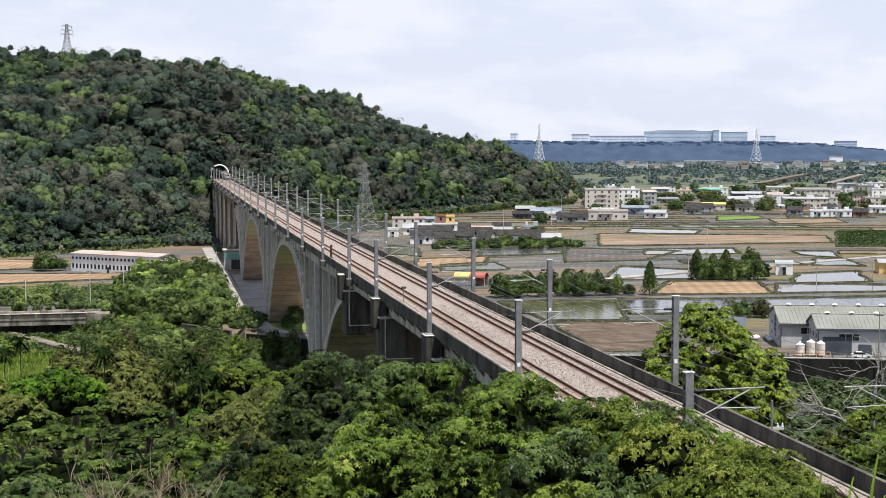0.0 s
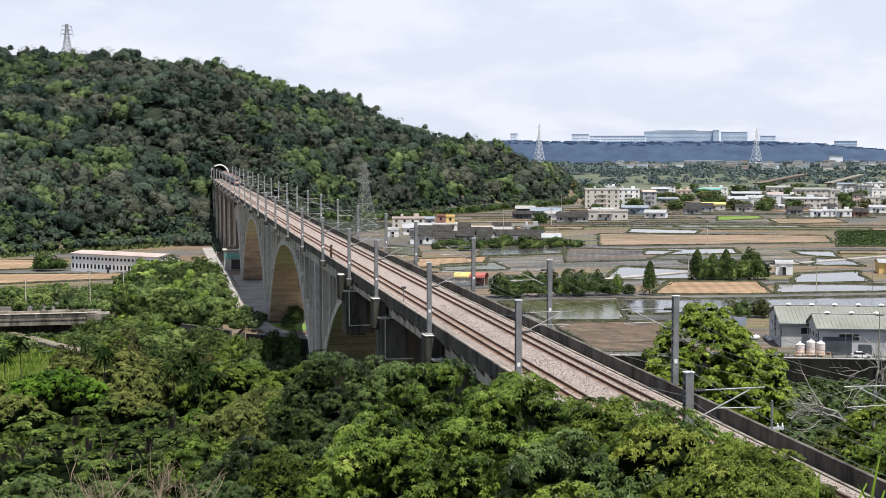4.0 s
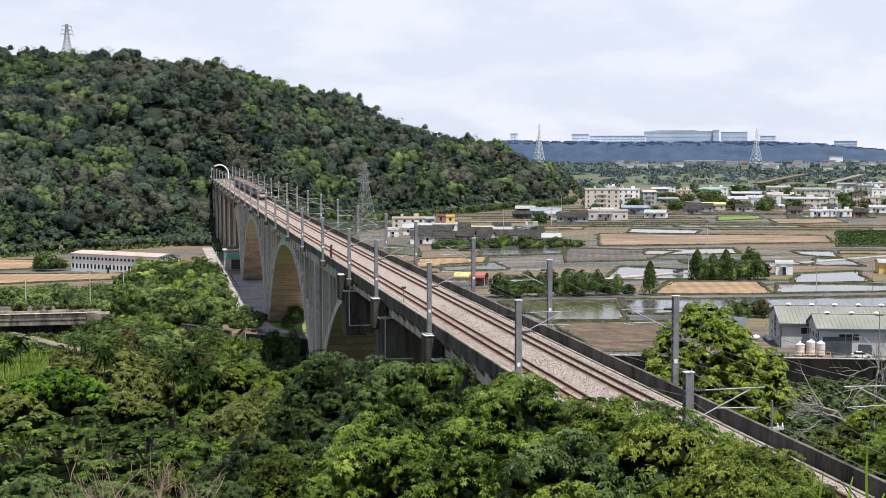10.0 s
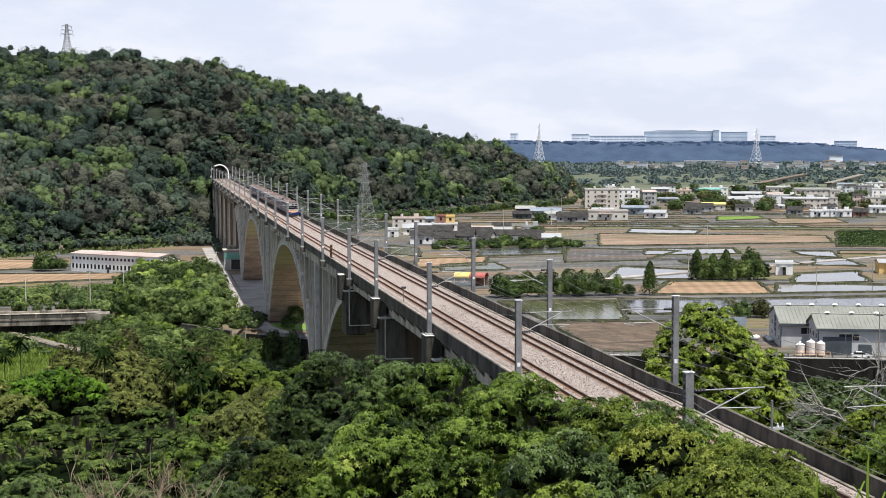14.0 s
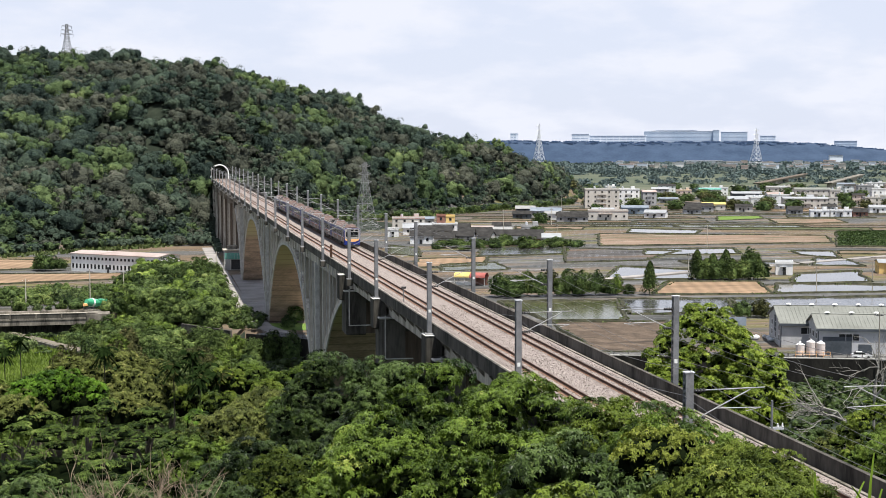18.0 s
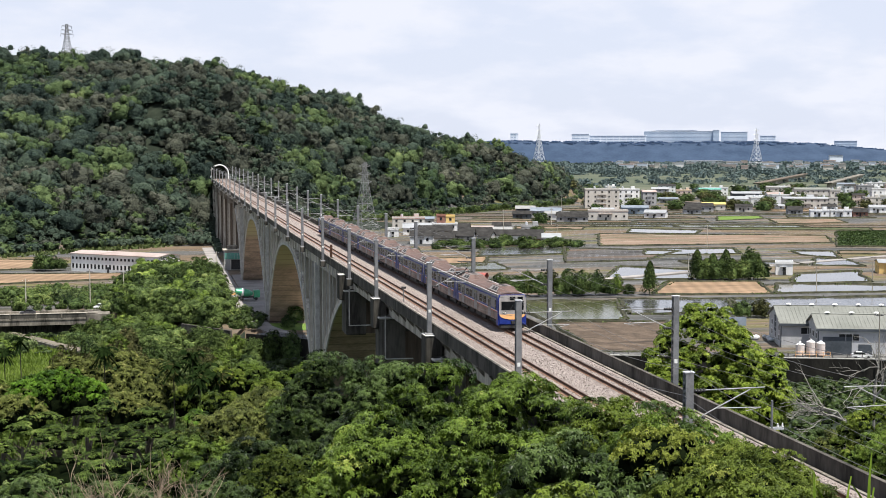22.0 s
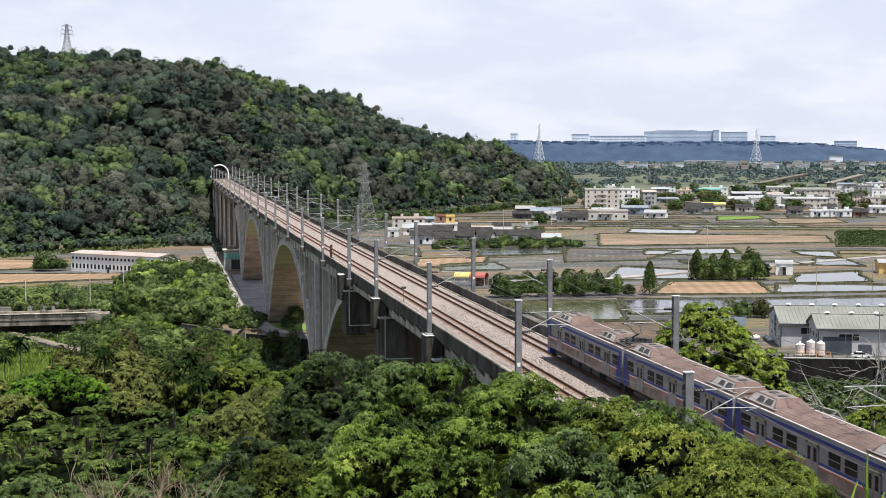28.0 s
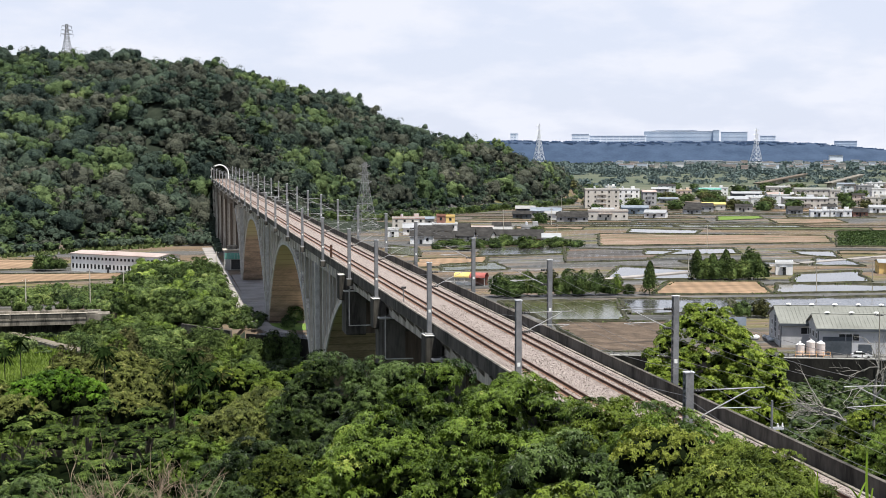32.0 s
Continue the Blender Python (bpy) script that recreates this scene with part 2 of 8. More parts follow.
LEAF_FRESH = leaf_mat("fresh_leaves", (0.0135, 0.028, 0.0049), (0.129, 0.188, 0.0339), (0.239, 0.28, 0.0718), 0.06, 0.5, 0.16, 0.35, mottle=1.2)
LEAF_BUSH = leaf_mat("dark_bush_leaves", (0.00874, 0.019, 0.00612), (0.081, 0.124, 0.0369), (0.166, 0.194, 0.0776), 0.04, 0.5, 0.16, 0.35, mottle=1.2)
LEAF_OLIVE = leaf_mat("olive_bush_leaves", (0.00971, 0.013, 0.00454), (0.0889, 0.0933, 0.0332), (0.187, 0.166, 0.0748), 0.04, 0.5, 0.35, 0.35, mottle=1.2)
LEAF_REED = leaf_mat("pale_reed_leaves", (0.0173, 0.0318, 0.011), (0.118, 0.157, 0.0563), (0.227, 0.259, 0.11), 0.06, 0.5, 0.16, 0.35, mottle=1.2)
LEAF_FEATHER = leaf_mat("feathery_leaves", (0.00681, 0.0166, 0.00318), (0.11, 0.16, 0.0322), (0.267, 0.312, 0.0977), 0.06, 0.5, 0.9, 0.20, 0.26, sheen=0.06)
LEAF_BROWN = leaf_mat("olive_leaves", (0.0198, 0.0285, 0.00672), (0.179, 0.201, 0.0503), (0.397, 0.371, 0.155), 0.04, 0.5, 0.9, 0.30, 0.14, sheen=0.12)
LEAF_FINE = leaf_mat("small_olive_leaves", (0.0153, 0.0272, 0.00454), (0.123, 0.162, 0.0255), (0.237, 0.255, 0.0595), 0.06, 0.5, 0.9, 0.22, 0.12)
LEAF_PALE = leaf_mat("pale_yellow_leaves", (0.0486, 0.0648, 0.00972), (0.2106, 0.243, 0.04455), (0.3402, 0.3402, 0.1053), 0.15, 0.45)
LEAF_PALM = leaf_mat("palm_leaves", (0.00324, 0.00729, 0.00243), (0.0162, 0.02916, 0.0081), (0.0567, 0.0486, 0.02025), 0.03, 0.7, sheen=0.0)


# ---- mesh helpers ----
def empty(name, m=None):
    ob = new(name)
    if m is not None:
        ob.matrix_world = m
    return ob


def part(name, bm, material, parent=None, label="", smooth=False):
    me = bpy.data.meshes.new(name)
    bm.to_mesh(me)
    bm.free()
    if material:
        me.materials.append(material)
    if smooth:
        for p in me.polygons:
            p.use_smooth = True
    ob = new(name, me)
    ob.parent = parent
    if label:
        tagged(ob, label)
    return ob


def share(name, ob, parent, m):
    """Another object on the mesh of ob."""
    o = new(name, ob.data)
    o.parent = parent
    o.matrix_basis = m
    return o


def box(bm, x0, x1, y0, y1, z0, z1, bevel=0.0):
    vs = bmesh.ops.create_cube(bm, size=1)["verts"]
    bmesh.ops.scale(bm, vec=(x1 - x0, y1 - y0, z1 - z0), verts=vs)
    bmesh.ops.translate(bm, vec=((x0 + x1) / 2, (y0 + y1) / 2, (z0 + z1) / 2), verts=vs)
    if bevel:
        es = list({e for v in vs for e in v.link_edges})
        bmesh.ops.bevel(bm, geom=es, offset=bevel, segments=1, affect="EDGES")
    return bm


def boxes(*rows, bevel=0.0):
    bm = bmesh.new()
    for r in rows:
        box(bm, *r, bevel=bevel)
    return bm


def tube(bm, a, b, r0, r1=None, n=6):
    a, b = Vector(a), Vector(b)
    r1 = r0 if r1 is None else r1
    q = (b - a).to_track_quat("Z", "Y")
    rings = []
    for p, r in ((a, r0), (b, r1)):
        rings.append([bm.verts.new(p + q @ Vector((r * math.cos(t), r * math.sin(t), 0))) for t in (2 * math.pi * i / n for i in range(n))])
    for i in range(n):
        j = (i + 1) % n
        bm.faces.new((rings[0][i], rings[0][j], rings[1][j], rings[1][i]))
    bm.faces.new(rings[0][::-1])
    bm.faces.new(rings[1])


def tubes(rows, n=6):
    bm = bmesh.new()
    for r in rows:
        tube(bm, *r, n=n)
    return bm


def prism(bm, outline, y0, y1):
    """An outline in x and z, drawn out along y."""
    a = [bm.verts.new((x, y0, z)) for x, z in outline]
    b = [bm.verts.new((x, y1, z)) for x, z in outline]
    k = len(outline)
    for i in range(k):
        j = (i + 1) % k
        bm.faces.new((a[i], b[i], b[j], a[j]))
    bm.faces.new(a)
    bm.faces.new(b[::-1])
    bmesh.ops.recalc_face_normals(bm, faces=bm.faces[:])
    return bm


def cards(name, verts, quads_n, material, parent=None, twigs=0):
    """Many separate four-cornered leaves out of one array of corners."""
    me = bpy.data.meshes.new(name)
    n = quads_n
    me.vertices.add(n * 4)
    me.vertices.foreach_set("co", np.ascontiguousarray(verts, dtype=np.float32).ravel())
    me.loops.add(n * 4)
    me.loops.foreach_set("vertex_index", np.arange(n * 4, dtype=np.int32))
    me.polygons.add(n)
    me.polygons.foreach_set("loop_start", np.arange(0, n * 4, 4, dtype=np.int32))
    me.update(calc_edges=True)
    me.materials.append(material)
    # the first quads are the crown's core, painted in that shade colour
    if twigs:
        me.materials.append(CORE_SHADE)
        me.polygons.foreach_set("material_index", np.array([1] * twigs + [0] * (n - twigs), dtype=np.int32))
    ob = new(name, me)
    ob.parent = parent
    return ob


def leaf_quads(rs, centres, outward, length, width, droop=0.25, spread=0.8):
    """Rhombic leaves at the centres, their faces turned about outwards."""
    n = len(centres)
    nor = outward + rs.normal(0, spread, (n, 3))
    nor /= np.linalg.norm(nor, axis=1, keepdims=True) + 1e-9
    d = rs.normal(0, 1, (n, 3))
    d[:, 2] -= droop
    d -= nor * (d * nor).sum(1, keepdims=True)
    d /= np.linalg.norm(d, axis=1, keepdims=True) + 1e-9
    s = np.cross(nor, d)
    ln = (length * rs.uniform(0.6, 1.3, n))[:, None]
    wd = (width * rs.uniform(0.6, 1.3, n))[:, None]
    bow = nor * ln * 0.12
    return np.stack([centres - d * ln / 2 - bow, centres + s * wd / 2 + d * ln * 0.08, centres + d * ln / 2 - bow, centres - s * wd / 2 + d * ln * 0.08], axis=1)


def sprig_quads(rs, centres, outward, length, width, leaflets=6, droop=0.35, spread=0.35):
    """Rosettes of narrow leaflets, each rosette facing about outwards."""
    n = len(centres)
    nor = outward + rs.normal(0, spread, (n, 3))
    nor /= np.linalg.norm(nor, axis=1, keepdims=True) + 1e-9
    a = np.cross(nor, rs.normal(0, 1, (n, 3)))
    a /= np.linalg.norm(a, axis=1, keepdims=True) + 1e-9
    b2 = np.cross(nor, a)
    out = []
    for k in range(leaflets):
        t = 2 * math.pi * k / leaflets + rs.uniform(-0.3, 0.3, n)
        d = a * np.cos(t)[:, None] + b2 * np.sin(t)[:, None]
        s = np.cross(nor, d)
        ln = (length * rs.uniform(0.7, 1.25, n))[:, None]
        wd = (width * rs.uniform(0.7, 1.25, n))[:, None]
        lift = nor * 0.18 * ln
        fall = np.array((0, 0, -1.0)) * ln * droop
        tip = centres + d * ln + fall * rs.uniform(0.4, 1.2, n)[:, None]
        mid = centres + d * ln * 0.5 + lift + fall * 0.2
        out.append(np.stack([centres + d * ln * 0.05, mid + s * wd, tip, mid - s * wd], axis=1))
    return np.concatenate(out)


def core_quads(rs, lobes, grow=0.7, n=14, size=0.75, squash=0.75):
    """A ragged inner layer of larger leaf clumps in each lobe."""
    out = []
    for c, r in lobes:
        v = rs.normal(0, 1, (n, 3))
        v /= np.linalg.norm(v, axis=1, keepdims=True)
        out.append(leaf_quads(rs, np.array(c) + v * r * grow * np.array((1, 1, squash)), v * np.array((squash, squash, 1)), r * size, r * size * 0.8, 0.1, 0.7))
    return np.concatenate(out)


def lobe_shell(rs, centre, r, seg=7, squash=0.85):
    """A lumpy dome: corners, faces of four and faces of three."""
    V, Q, T = [], [], []
    for el in (-0.45, 0.25, 0.85):
        for i in range(seg):
            a = 2 * math.pi * (i + 0.5 * (el > 0)) / seg
            k = r * rs.uniform(0.82, 1.14)
            V.append((k * math.cos(el) * math.cos(a), k * math.cos(el) * math.sin(a), k * math.sin(el) * squash))
    V.append((0, 0, r * squash * rs.uniform(0.95, 1.1)))
    for j in (0, 1):
        for i in range(seg):
            n = (i + 1) % seg
            Q.append((j * seg + i, j * seg + n, (j + 1) * seg + n, (j + 1) * seg + i))
    for i in range(seg):
        T.append((2 * seg + i, 2 * seg + (i + 1) % seg, 3 * seg))
    return np.array(V) + np.array(centre), np.array(Q), np.array(T)


def shells_and_cards(name, shells, leaves, material, inner=None, parent=None):
    """One mesh of many smooth lumps (corners, quads, triangles) and loose leaves; the lumps may have a material of their own."""
    V, L4, L3, n = [], [], [], 0
    for v, q, t in shells:
        V.append(v); L4.append(q + n); L3.append(t + n)
        n += len(v)
    k = len(leaves)
    V.append(leaves.reshape(-1, 3))
    q = np.concatenate(L4)
    t = np.concatenate(L3)
    c = np.arange(k * 4).reshape(k, 4) + n
    loops = np.concatenate([q.ravel(), t.ravel(), c.ravel()]).astype(np.int32)
    starts = np.concatenate([np.arange(len(q)) * 4, len(q) * 4 + np.arange(len(t)) * 3, len(q) * 4 + len(t) * 3 + np.arange(k) * 4]).astype(np.int32)
    co = np.concatenate(V).astype(np.float32)
    me = bpy.data.meshes.new(name)
    me.vertices.add(len(co))
    me.vertices.foreach_set("co", co.ravel())
    me.loops.add(len(loops))
    me.loops.foreach_set("vertex_index", loops)
    me.polygons.add(len(starts))
    me.polygons.foreach_set("loop_start", starts)
    me.polygons.foreach_set("use_smooth", np.array([True] * (len(q) + len(t)) + [False] * k))
    me.update(calc_edges=True)
    me.materials.append(material)
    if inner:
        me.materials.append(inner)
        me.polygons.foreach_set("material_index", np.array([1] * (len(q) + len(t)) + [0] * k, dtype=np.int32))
    ob = new(name, me)
    ob.parent = parent
    return ob


def crown_points(rs, lobes, per, low=-0.5, shell=0.25, cull=True, squash=0.8):
    """Points on a crown made of many lobes: centres (k, 3), radii (k)."""
    P, O = [], []
    C = np.array([c for c, r in lobes])
    Rr = np.array([r for c, r in lobes])
    sq = np.array((1, 1, squash))
    for i, (c, r) in enumerate(lobes):
        m = max(6, int(per * r * r))
        v = rs.normal(0, 1, (m, 3))
        v /= np.linalg.norm(v, axis=1, keepdims=True)
        v = v[v[:, 2] > low]
        rad = r * (1 - shell * rs.random(len(v)) ** 2)
        p = np.array(c) + v * rad[:, None] * sq
        if cull:
            d = np.linalg.norm((p[:, None, :] - C[None]) / sq, axis=2) / Rr[None]
            d[:, i] = 9
            ok = d.min(axis=1) > 0.72
            p, v = p[ok], v[ok]
        P.append(p)
        O.append(v + np.array((0, 0, 0.45)))
    return np.concatenate(P), np.concatenate(O)


# ---- the lie of the land ----
def lerp_rows(rows, v):
    if v <= rows[0][0]:
        return rows[0][1]
    for (a, p), (b, q) in zip(rows, rows[1:]):
        if v <= b:
            return p + (q - p) * (v - a) / (b - a)
    return rows[-1][1]


def smooth01(v):
    v = min(1.0, max(0.0, v))
    return v * v * (3 - 2 * v)


ROAD = [(-400, 470), (-60, 400), (-19, 390), (12, 352), (30, 327), (97, 285.5), (150, 268), (260, 238), (500, 170), (900, 60)]
NEAR_SLOPE = [(-80, 46), (-5, 43.2), (6, 41.5), (20, 35), (45, 24), (75, 19), (100, 15), (130, 8), (170, 1), (210, -4), (240, -5)]
FOOT = [(-600, 560), (-200, 600), (-68, 622), (4, 678), (40, 745), (151, 905), (329, 1112), (411, 1300), (520, 1600)]
RIDGE_Y = [(-600, 960), (-106, 999), (40, 1020), (117, 1054), (192, 1088), (274, 1130), (343, 1175), (411, 1330), (520, 1650)]
RIDGE_H = [(-600, 92), (-250, 111), (-106, 107.5), (-20, 103), (40, 98.5), (85, 90), (117, 83.5), (160, 70.5), (192, 59), (274, 43), (310, 31), (343, 19), (385, 4), (420, 0)]


def mountain(x, y):
    yf, yr, h = lerp_rows(FOOT, x), lerp_rows(RIDGE_Y, x), lerp_rows(RIDGE_H, x)
    if y < yf or h <= 0:
        v = 0.0
    elif y < yr:
        v = (h + 4) * ((y - yf) / (yr - yf)) ** 0.85
    else:
        v = (h + 4) * smooth01(1 - (y - yr) / 350)
    if v > 0.5:
        v += min(1, v / 15) * 7 * noise.noise((x / 70, y / 90, 0.3))
    d2 = (x - 32) ** 2 + (y - 818) ** 2
    if d2 < 14000:
        v += 40 * math.exp(-d2 / 2450) * (1 if v > 0 else 0.6)
    return max(0.0, v)


def land(x, y):
    yr = lerp_rows(ROAD, x)
    if y > yr + 3:
        base = 0.0
        if y > 500 and x < 520:
            base = mountain(x, y)
        dep = 0.2 * x + 0.98 * y
        if dep > 3950:
            far = smooth01((dep - 4000) / 240)
            base += far * (65 + 5 * noise.noise((x / 300, y / 300, 0)) + 3 * noise.noise((x / 60, y / 60, 3)) - 27 * smooth01((x - 1750) / 550))
        return base
    p = lerp_rows(NEAR_SLOPE, y + 0.25 * min(0, x))
    side = smooth01((x - 19) / 6)
    low = min(p, 11 - 0.09 * y if x < 60 else 4 - 0.05 * y)
    p = p + (max(-5, low) - p) * side
    return max(-5.0, p) + 0.8 * noise.noise((x / 9, y / 9, 1.7))


# soil colour slightly blued for the haze over the plain
GROUND = mat("plain_soil_and_grass", (0.0314, 0.0332, 0.0292), (0.145, 0.141, 0.136), 0.05, 0.95, 0.6, world=True, fine=9, stretch=(0.35, 1.6, 1))

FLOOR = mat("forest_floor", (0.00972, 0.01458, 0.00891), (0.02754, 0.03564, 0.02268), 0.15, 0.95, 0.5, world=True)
# the slope's blue is distance haze painted into its base colour
FARWOOD = mat("hazed_wooded_slope", (0.0251, 0.0427, 0.076), (0.0418, 0.0655, 0.109), 0.02, 0.95, 0.3, world=True, fine=8)
FARPLAIN = mat("far_grassland", (0.0452, 0.0638, 0.0412), (0.113, 0.117, 0.0784), 0.008, 0.95, 0, world=True, stretch=(0.5, 1.6, 1), fine=6)


def make_ground():
    ys = [-900, -500, -250, -120, -60] + list(range(-40, 420, 5)) + list(range(420, 1400, 12)) + list(range(1400, 3600, 100)) + list(range(3600, 4640, 30)) + [4660, 5200, 6500, 9000]
    xs = [-5000, -3000, -1500, -800, -400] + list(range(-260, -80, 12)) + list(range(-80, 200, 5)) + list(range(200, 640, 16)) + list(range(640, 3000, 45)) + [3200] + [4000, 5500, 8000]
    bm = bmesh.new()
    grid = [[bm.verts.new((x, y, land(x, y) - 0.02)) for x in xs] for y in ys]
    for j in range(len(ys) - 1):
        for i in range(len(xs) - 1):
            bm.faces.new((grid[j][i], grid[j][i + 1], grid[j + 1][i + 1], grid[j + 1][i]))
    bm.faces.ensure_lookup_table()
    for f in bm.faces:
        c = f.calc_center_median()
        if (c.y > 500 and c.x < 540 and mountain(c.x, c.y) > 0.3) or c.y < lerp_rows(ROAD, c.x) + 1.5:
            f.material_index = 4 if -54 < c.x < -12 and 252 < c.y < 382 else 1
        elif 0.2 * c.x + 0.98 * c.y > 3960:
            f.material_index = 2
        elif c.y > 1250:
            f.material_index = 3
    g = part("ground", bm, GROUND, None, smooth=True)
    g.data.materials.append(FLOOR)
    g.data.materials.append(FARWOOD)
    g.data.materials.append(FARPLAIN)
    g.data.materials.append(mat("meadow_turf", (0.053, 0.077, 0.018), (0.110, 0.142, 0.037), 0.2, 0.95, 0.6, world=True))
    tagged(g, "flat valley floor with a wooded hillside", kind="structure")


make_ground()

# ---- fields ----
TAN = mat("stubble", (0.162, 0.1094, 0.06885), (0.3078, 0.2106, 0.1337), 0.10, 0.95, 0.5, world=True, stretch=(0.25, 1.3, 1), fine=8)
SOIL = mat("dry_stubble_rows", (0.121, 0.078, 0.054), (0.242, 0.165, 0.117), 0.25, 0.95, 0.6, world=True, stretch=(0.12, 1.6, 1), fine=8)
# mud and wet mud carry a slight painted haze tint as well
MUD = mat("drained_mud", (0.0519, 0.0486, 0.0464), (0.13, 0.121, 0.112), 0.08, 0.75, 0.6, world=True, stretch=(0.4, 1.5, 1), fine=8)
WATER = mat("flooded_paddy", (0.07, 0.065, 0.05), (0.13, 0.12, 0.10), 0.08, 0.06, 0.03, world=True, spec=0.5)
WET = mat("wet_mud", (0.0354, 0.0356, 0.035), (0.102, 0.101, 0.098), 0.10, 0.25, 0.5, world=True, fine=10, spec=0.5)
POND = mat("weedy_water", (0.0405, 0.04455, 0.01782), (0.1053, 0.1053, 0.06075), 0.10, 0.14, 0.15, world=True, spec=0.5)
CROP = mat("dark_crop", (0.0243, 0.04455, 0.01296), (0.05265, 0.081, 0.0243), 0.3, 0.9, 1.0, world=True)
GRASS = mat("bright_grass", (0.0729, 0.1296, 0.0243), (0.1377, 0.2025, 0.0405), 0.2, 0.9, 0.8, world=True)
BUND = mat("grassy_bund", (0.01458, 0.0162, 0.01053), (0.0648, 0.06318, 0.03726), 0.4, 0.95, 0.6, world=True)
PLOUGH = mat("ploughed_soil", (0.06885, 0.05022, 0.03564), (0.162, 0.1215, 0.0891), 0.3, 0.95, 1.0, world=True, fine=8)
WEEDS = mat("fallow_weeds", (0.02835, 0.0405, 0.0162), (0.0972, 0.1053, 0.0486), 0.25, 0.95, 1.0, world=True, fine=8)
FIELD_MATS = {"plough": (PLOUGH, "bare brown ploughed field"), "tan": (TAN, "harvested tan stubble field"), "mud": (MUD, "bare grey-brown muddy field"), "water": (WATER, "flooded paddy mirroring the sky"),
              "wet": (WET, "wet muddy paddy with a dull sheen"), "pond": (POND, "weedy shallow pond in a paddy"), "crop": (CROP, "dark green crop field"),
              "weeds": (WEEDS, "fallow field of dull green weeds"), "grass": (GRASS, "bright green young rice field"), "soil": (SOIL, "dry reddish-brown field of old stubble")}
# ochre grass, pale dust, dark damp streaks and brown soil over the fields
patches(SOIL, (0.095, 0.085, 0.050), 0.10, 0.47, 0.58)
patches(SOIL, (0.27, 0.215, 0.17), 0.30, 0.52, 0.62, (0.10, 1.6, 1))
patches(MUD, (0.135, 0.092, 0.062), 0.035, 0.46, 0.54)
patches(MUD, (0.028, 0.027, 0.025), 0.16, 0.55, 0.66, (0.15, 1.4, 1))
patches(PLOUGH, (0.045, 0.036, 0.028), 0.20, 0.54, 0.66, (0.15, 1.4, 1))
patches(GROUND, (0.150, 0.108, 0.070), 0.022, 0.48, 0.56)
patches(GROUND, (0.125, 0.115, 0.045), 0.045, 0.54, 0.62)
patches(GROUND, (0.026, 0.026, 0.024), 0.14, 0.54, 0.66, (0.15, 1.4, 1))
patches(WET, (0.095, 0.075, 0.055), 0.06, 0.56, 0.68)
FIELDS = [
    ("tan", (148, 404), (186, 400), (198, 438), (168, 444)),
    ("wet", (134, 395), (166, 389), (154, 352), (125, 358)),
    ("wet", (167, 389), (222, 385), (203, 352), (156, 352)),
    ("water", (148, 453), (179, 450), (194, 486), (172, 506)),
    ("pond", (97, 395), (132, 391), (119, 345), (99, 347)),
    ("plough", (99, 344), (129, 341), (107, 289), (94, 291)),
    ("water", (206, 429), (235, 429), (252, 470), (224, 463)),
    ("water", (187, 401), (229, 398), (241, 418), (201, 430)),
    ("soil", (199, 614), (316, 614), (337, 663), (226, 700)),
    ("mud", (157, 528), (190, 530), (223, 577), (179, 603)),
    ("water", (201, 558), (243, 556), (254, 588), (212, 590)),
    ("water", (244, 707), (276, 690), (293, 723), (260, 746)),
    ("crop", (305, 589), (340, 582), (409, 699), (361, 698)),
    ("grass", (342, 818), (379, 832), (393, 867), (362, 866)),
    ("soil", (363, 774), (409, 777), (425, 823), (382, 831)),
    ("tan", (94, 514), (123, 521), (133, 562), (102, 554)),
    ("pond", (96, 586), (106, 568), (114, 617), (104, 637)),
    ("wet", (130, 563), (169, 571), (184, 621), (142, 611)),
    ("pond", (100, 496), (127, 500), (130, 533), (106, 525)),
    ("tan", (-60, 477), (-14, 490), (-14, 512), (-65, 518)),
    ("tan", (-66, 532), (-35, 546), (-39, 577), (-73, 589)),
    ("wet", (247, 496), (264, 487), (273, 519), (263, 527)),
    ("water", (266, 545), (274, 525), (289, 563), (272, 567)),
]


def puddles(m, lo, hi, rows=0.0):
    """Standing water in the hollows sets the gloss; rows: planted or ploughed lines that break it."""
    nt = m.node_tree
    N, L = nt.nodes.new, nt.links.new
    no = N("ShaderNodeTexNoise")
    no.inputs["Scale"].default_value, no.inputs["Detail"].default_value, no.inputs["Roughness"].default_value = 0.34, 8, 0.66
    mp = N("ShaderNodeMapping")
    mp.inputs["Scale"].default_value = (0.22, 1.3, 1)
    L(N("ShaderNodeNewGeometry").outputs["Position"], mp.inputs[0]); L(mp.outputs[0], no.inputs["Vector"])
    level = no.outputs[0]
    if rows:
        turn = N("ShaderNodeMapping")
        turn.inputs["Rotation"].default_value = (0, 0, radians(18))
        wv = N("ShaderNodeTexWave")
        wv.bands_direction = "X"
        wv.inputs["Scale"].default_value, wv.inputs["Distortion"].default_value, wv.inputs["Detail"].default_value = 0.10, 2.0, 3
        L(mp.inputs[0].links[0].from_socket, turn.inputs[0]); L(turn.outputs[0], wv.inputs["Vector"])
        ad = N("ShaderNodeMath"); ad.operation = "MULTIPLY_ADD"; ad.inputs[1].default_value = rows
        L(wv.outputs["Fac"], ad.inputs[0]); L(level, ad.inputs[2])
        level = ad.outputs[0]
    mr = N("ShaderNodeMapRange")
    mr.inputs[1].default_value, mr.inputs[2].default_value, mr.inputs[3].default_value, mr.inputs[4].default_value = lo, hi, 0.85, 0.10
    L(level, mr.inputs[0]); L(mr.outputs[0], nt.nodes["Principled BSDF"].inputs["Roughness"])


puddles(WET, 0.28, 0.48, 0.06)
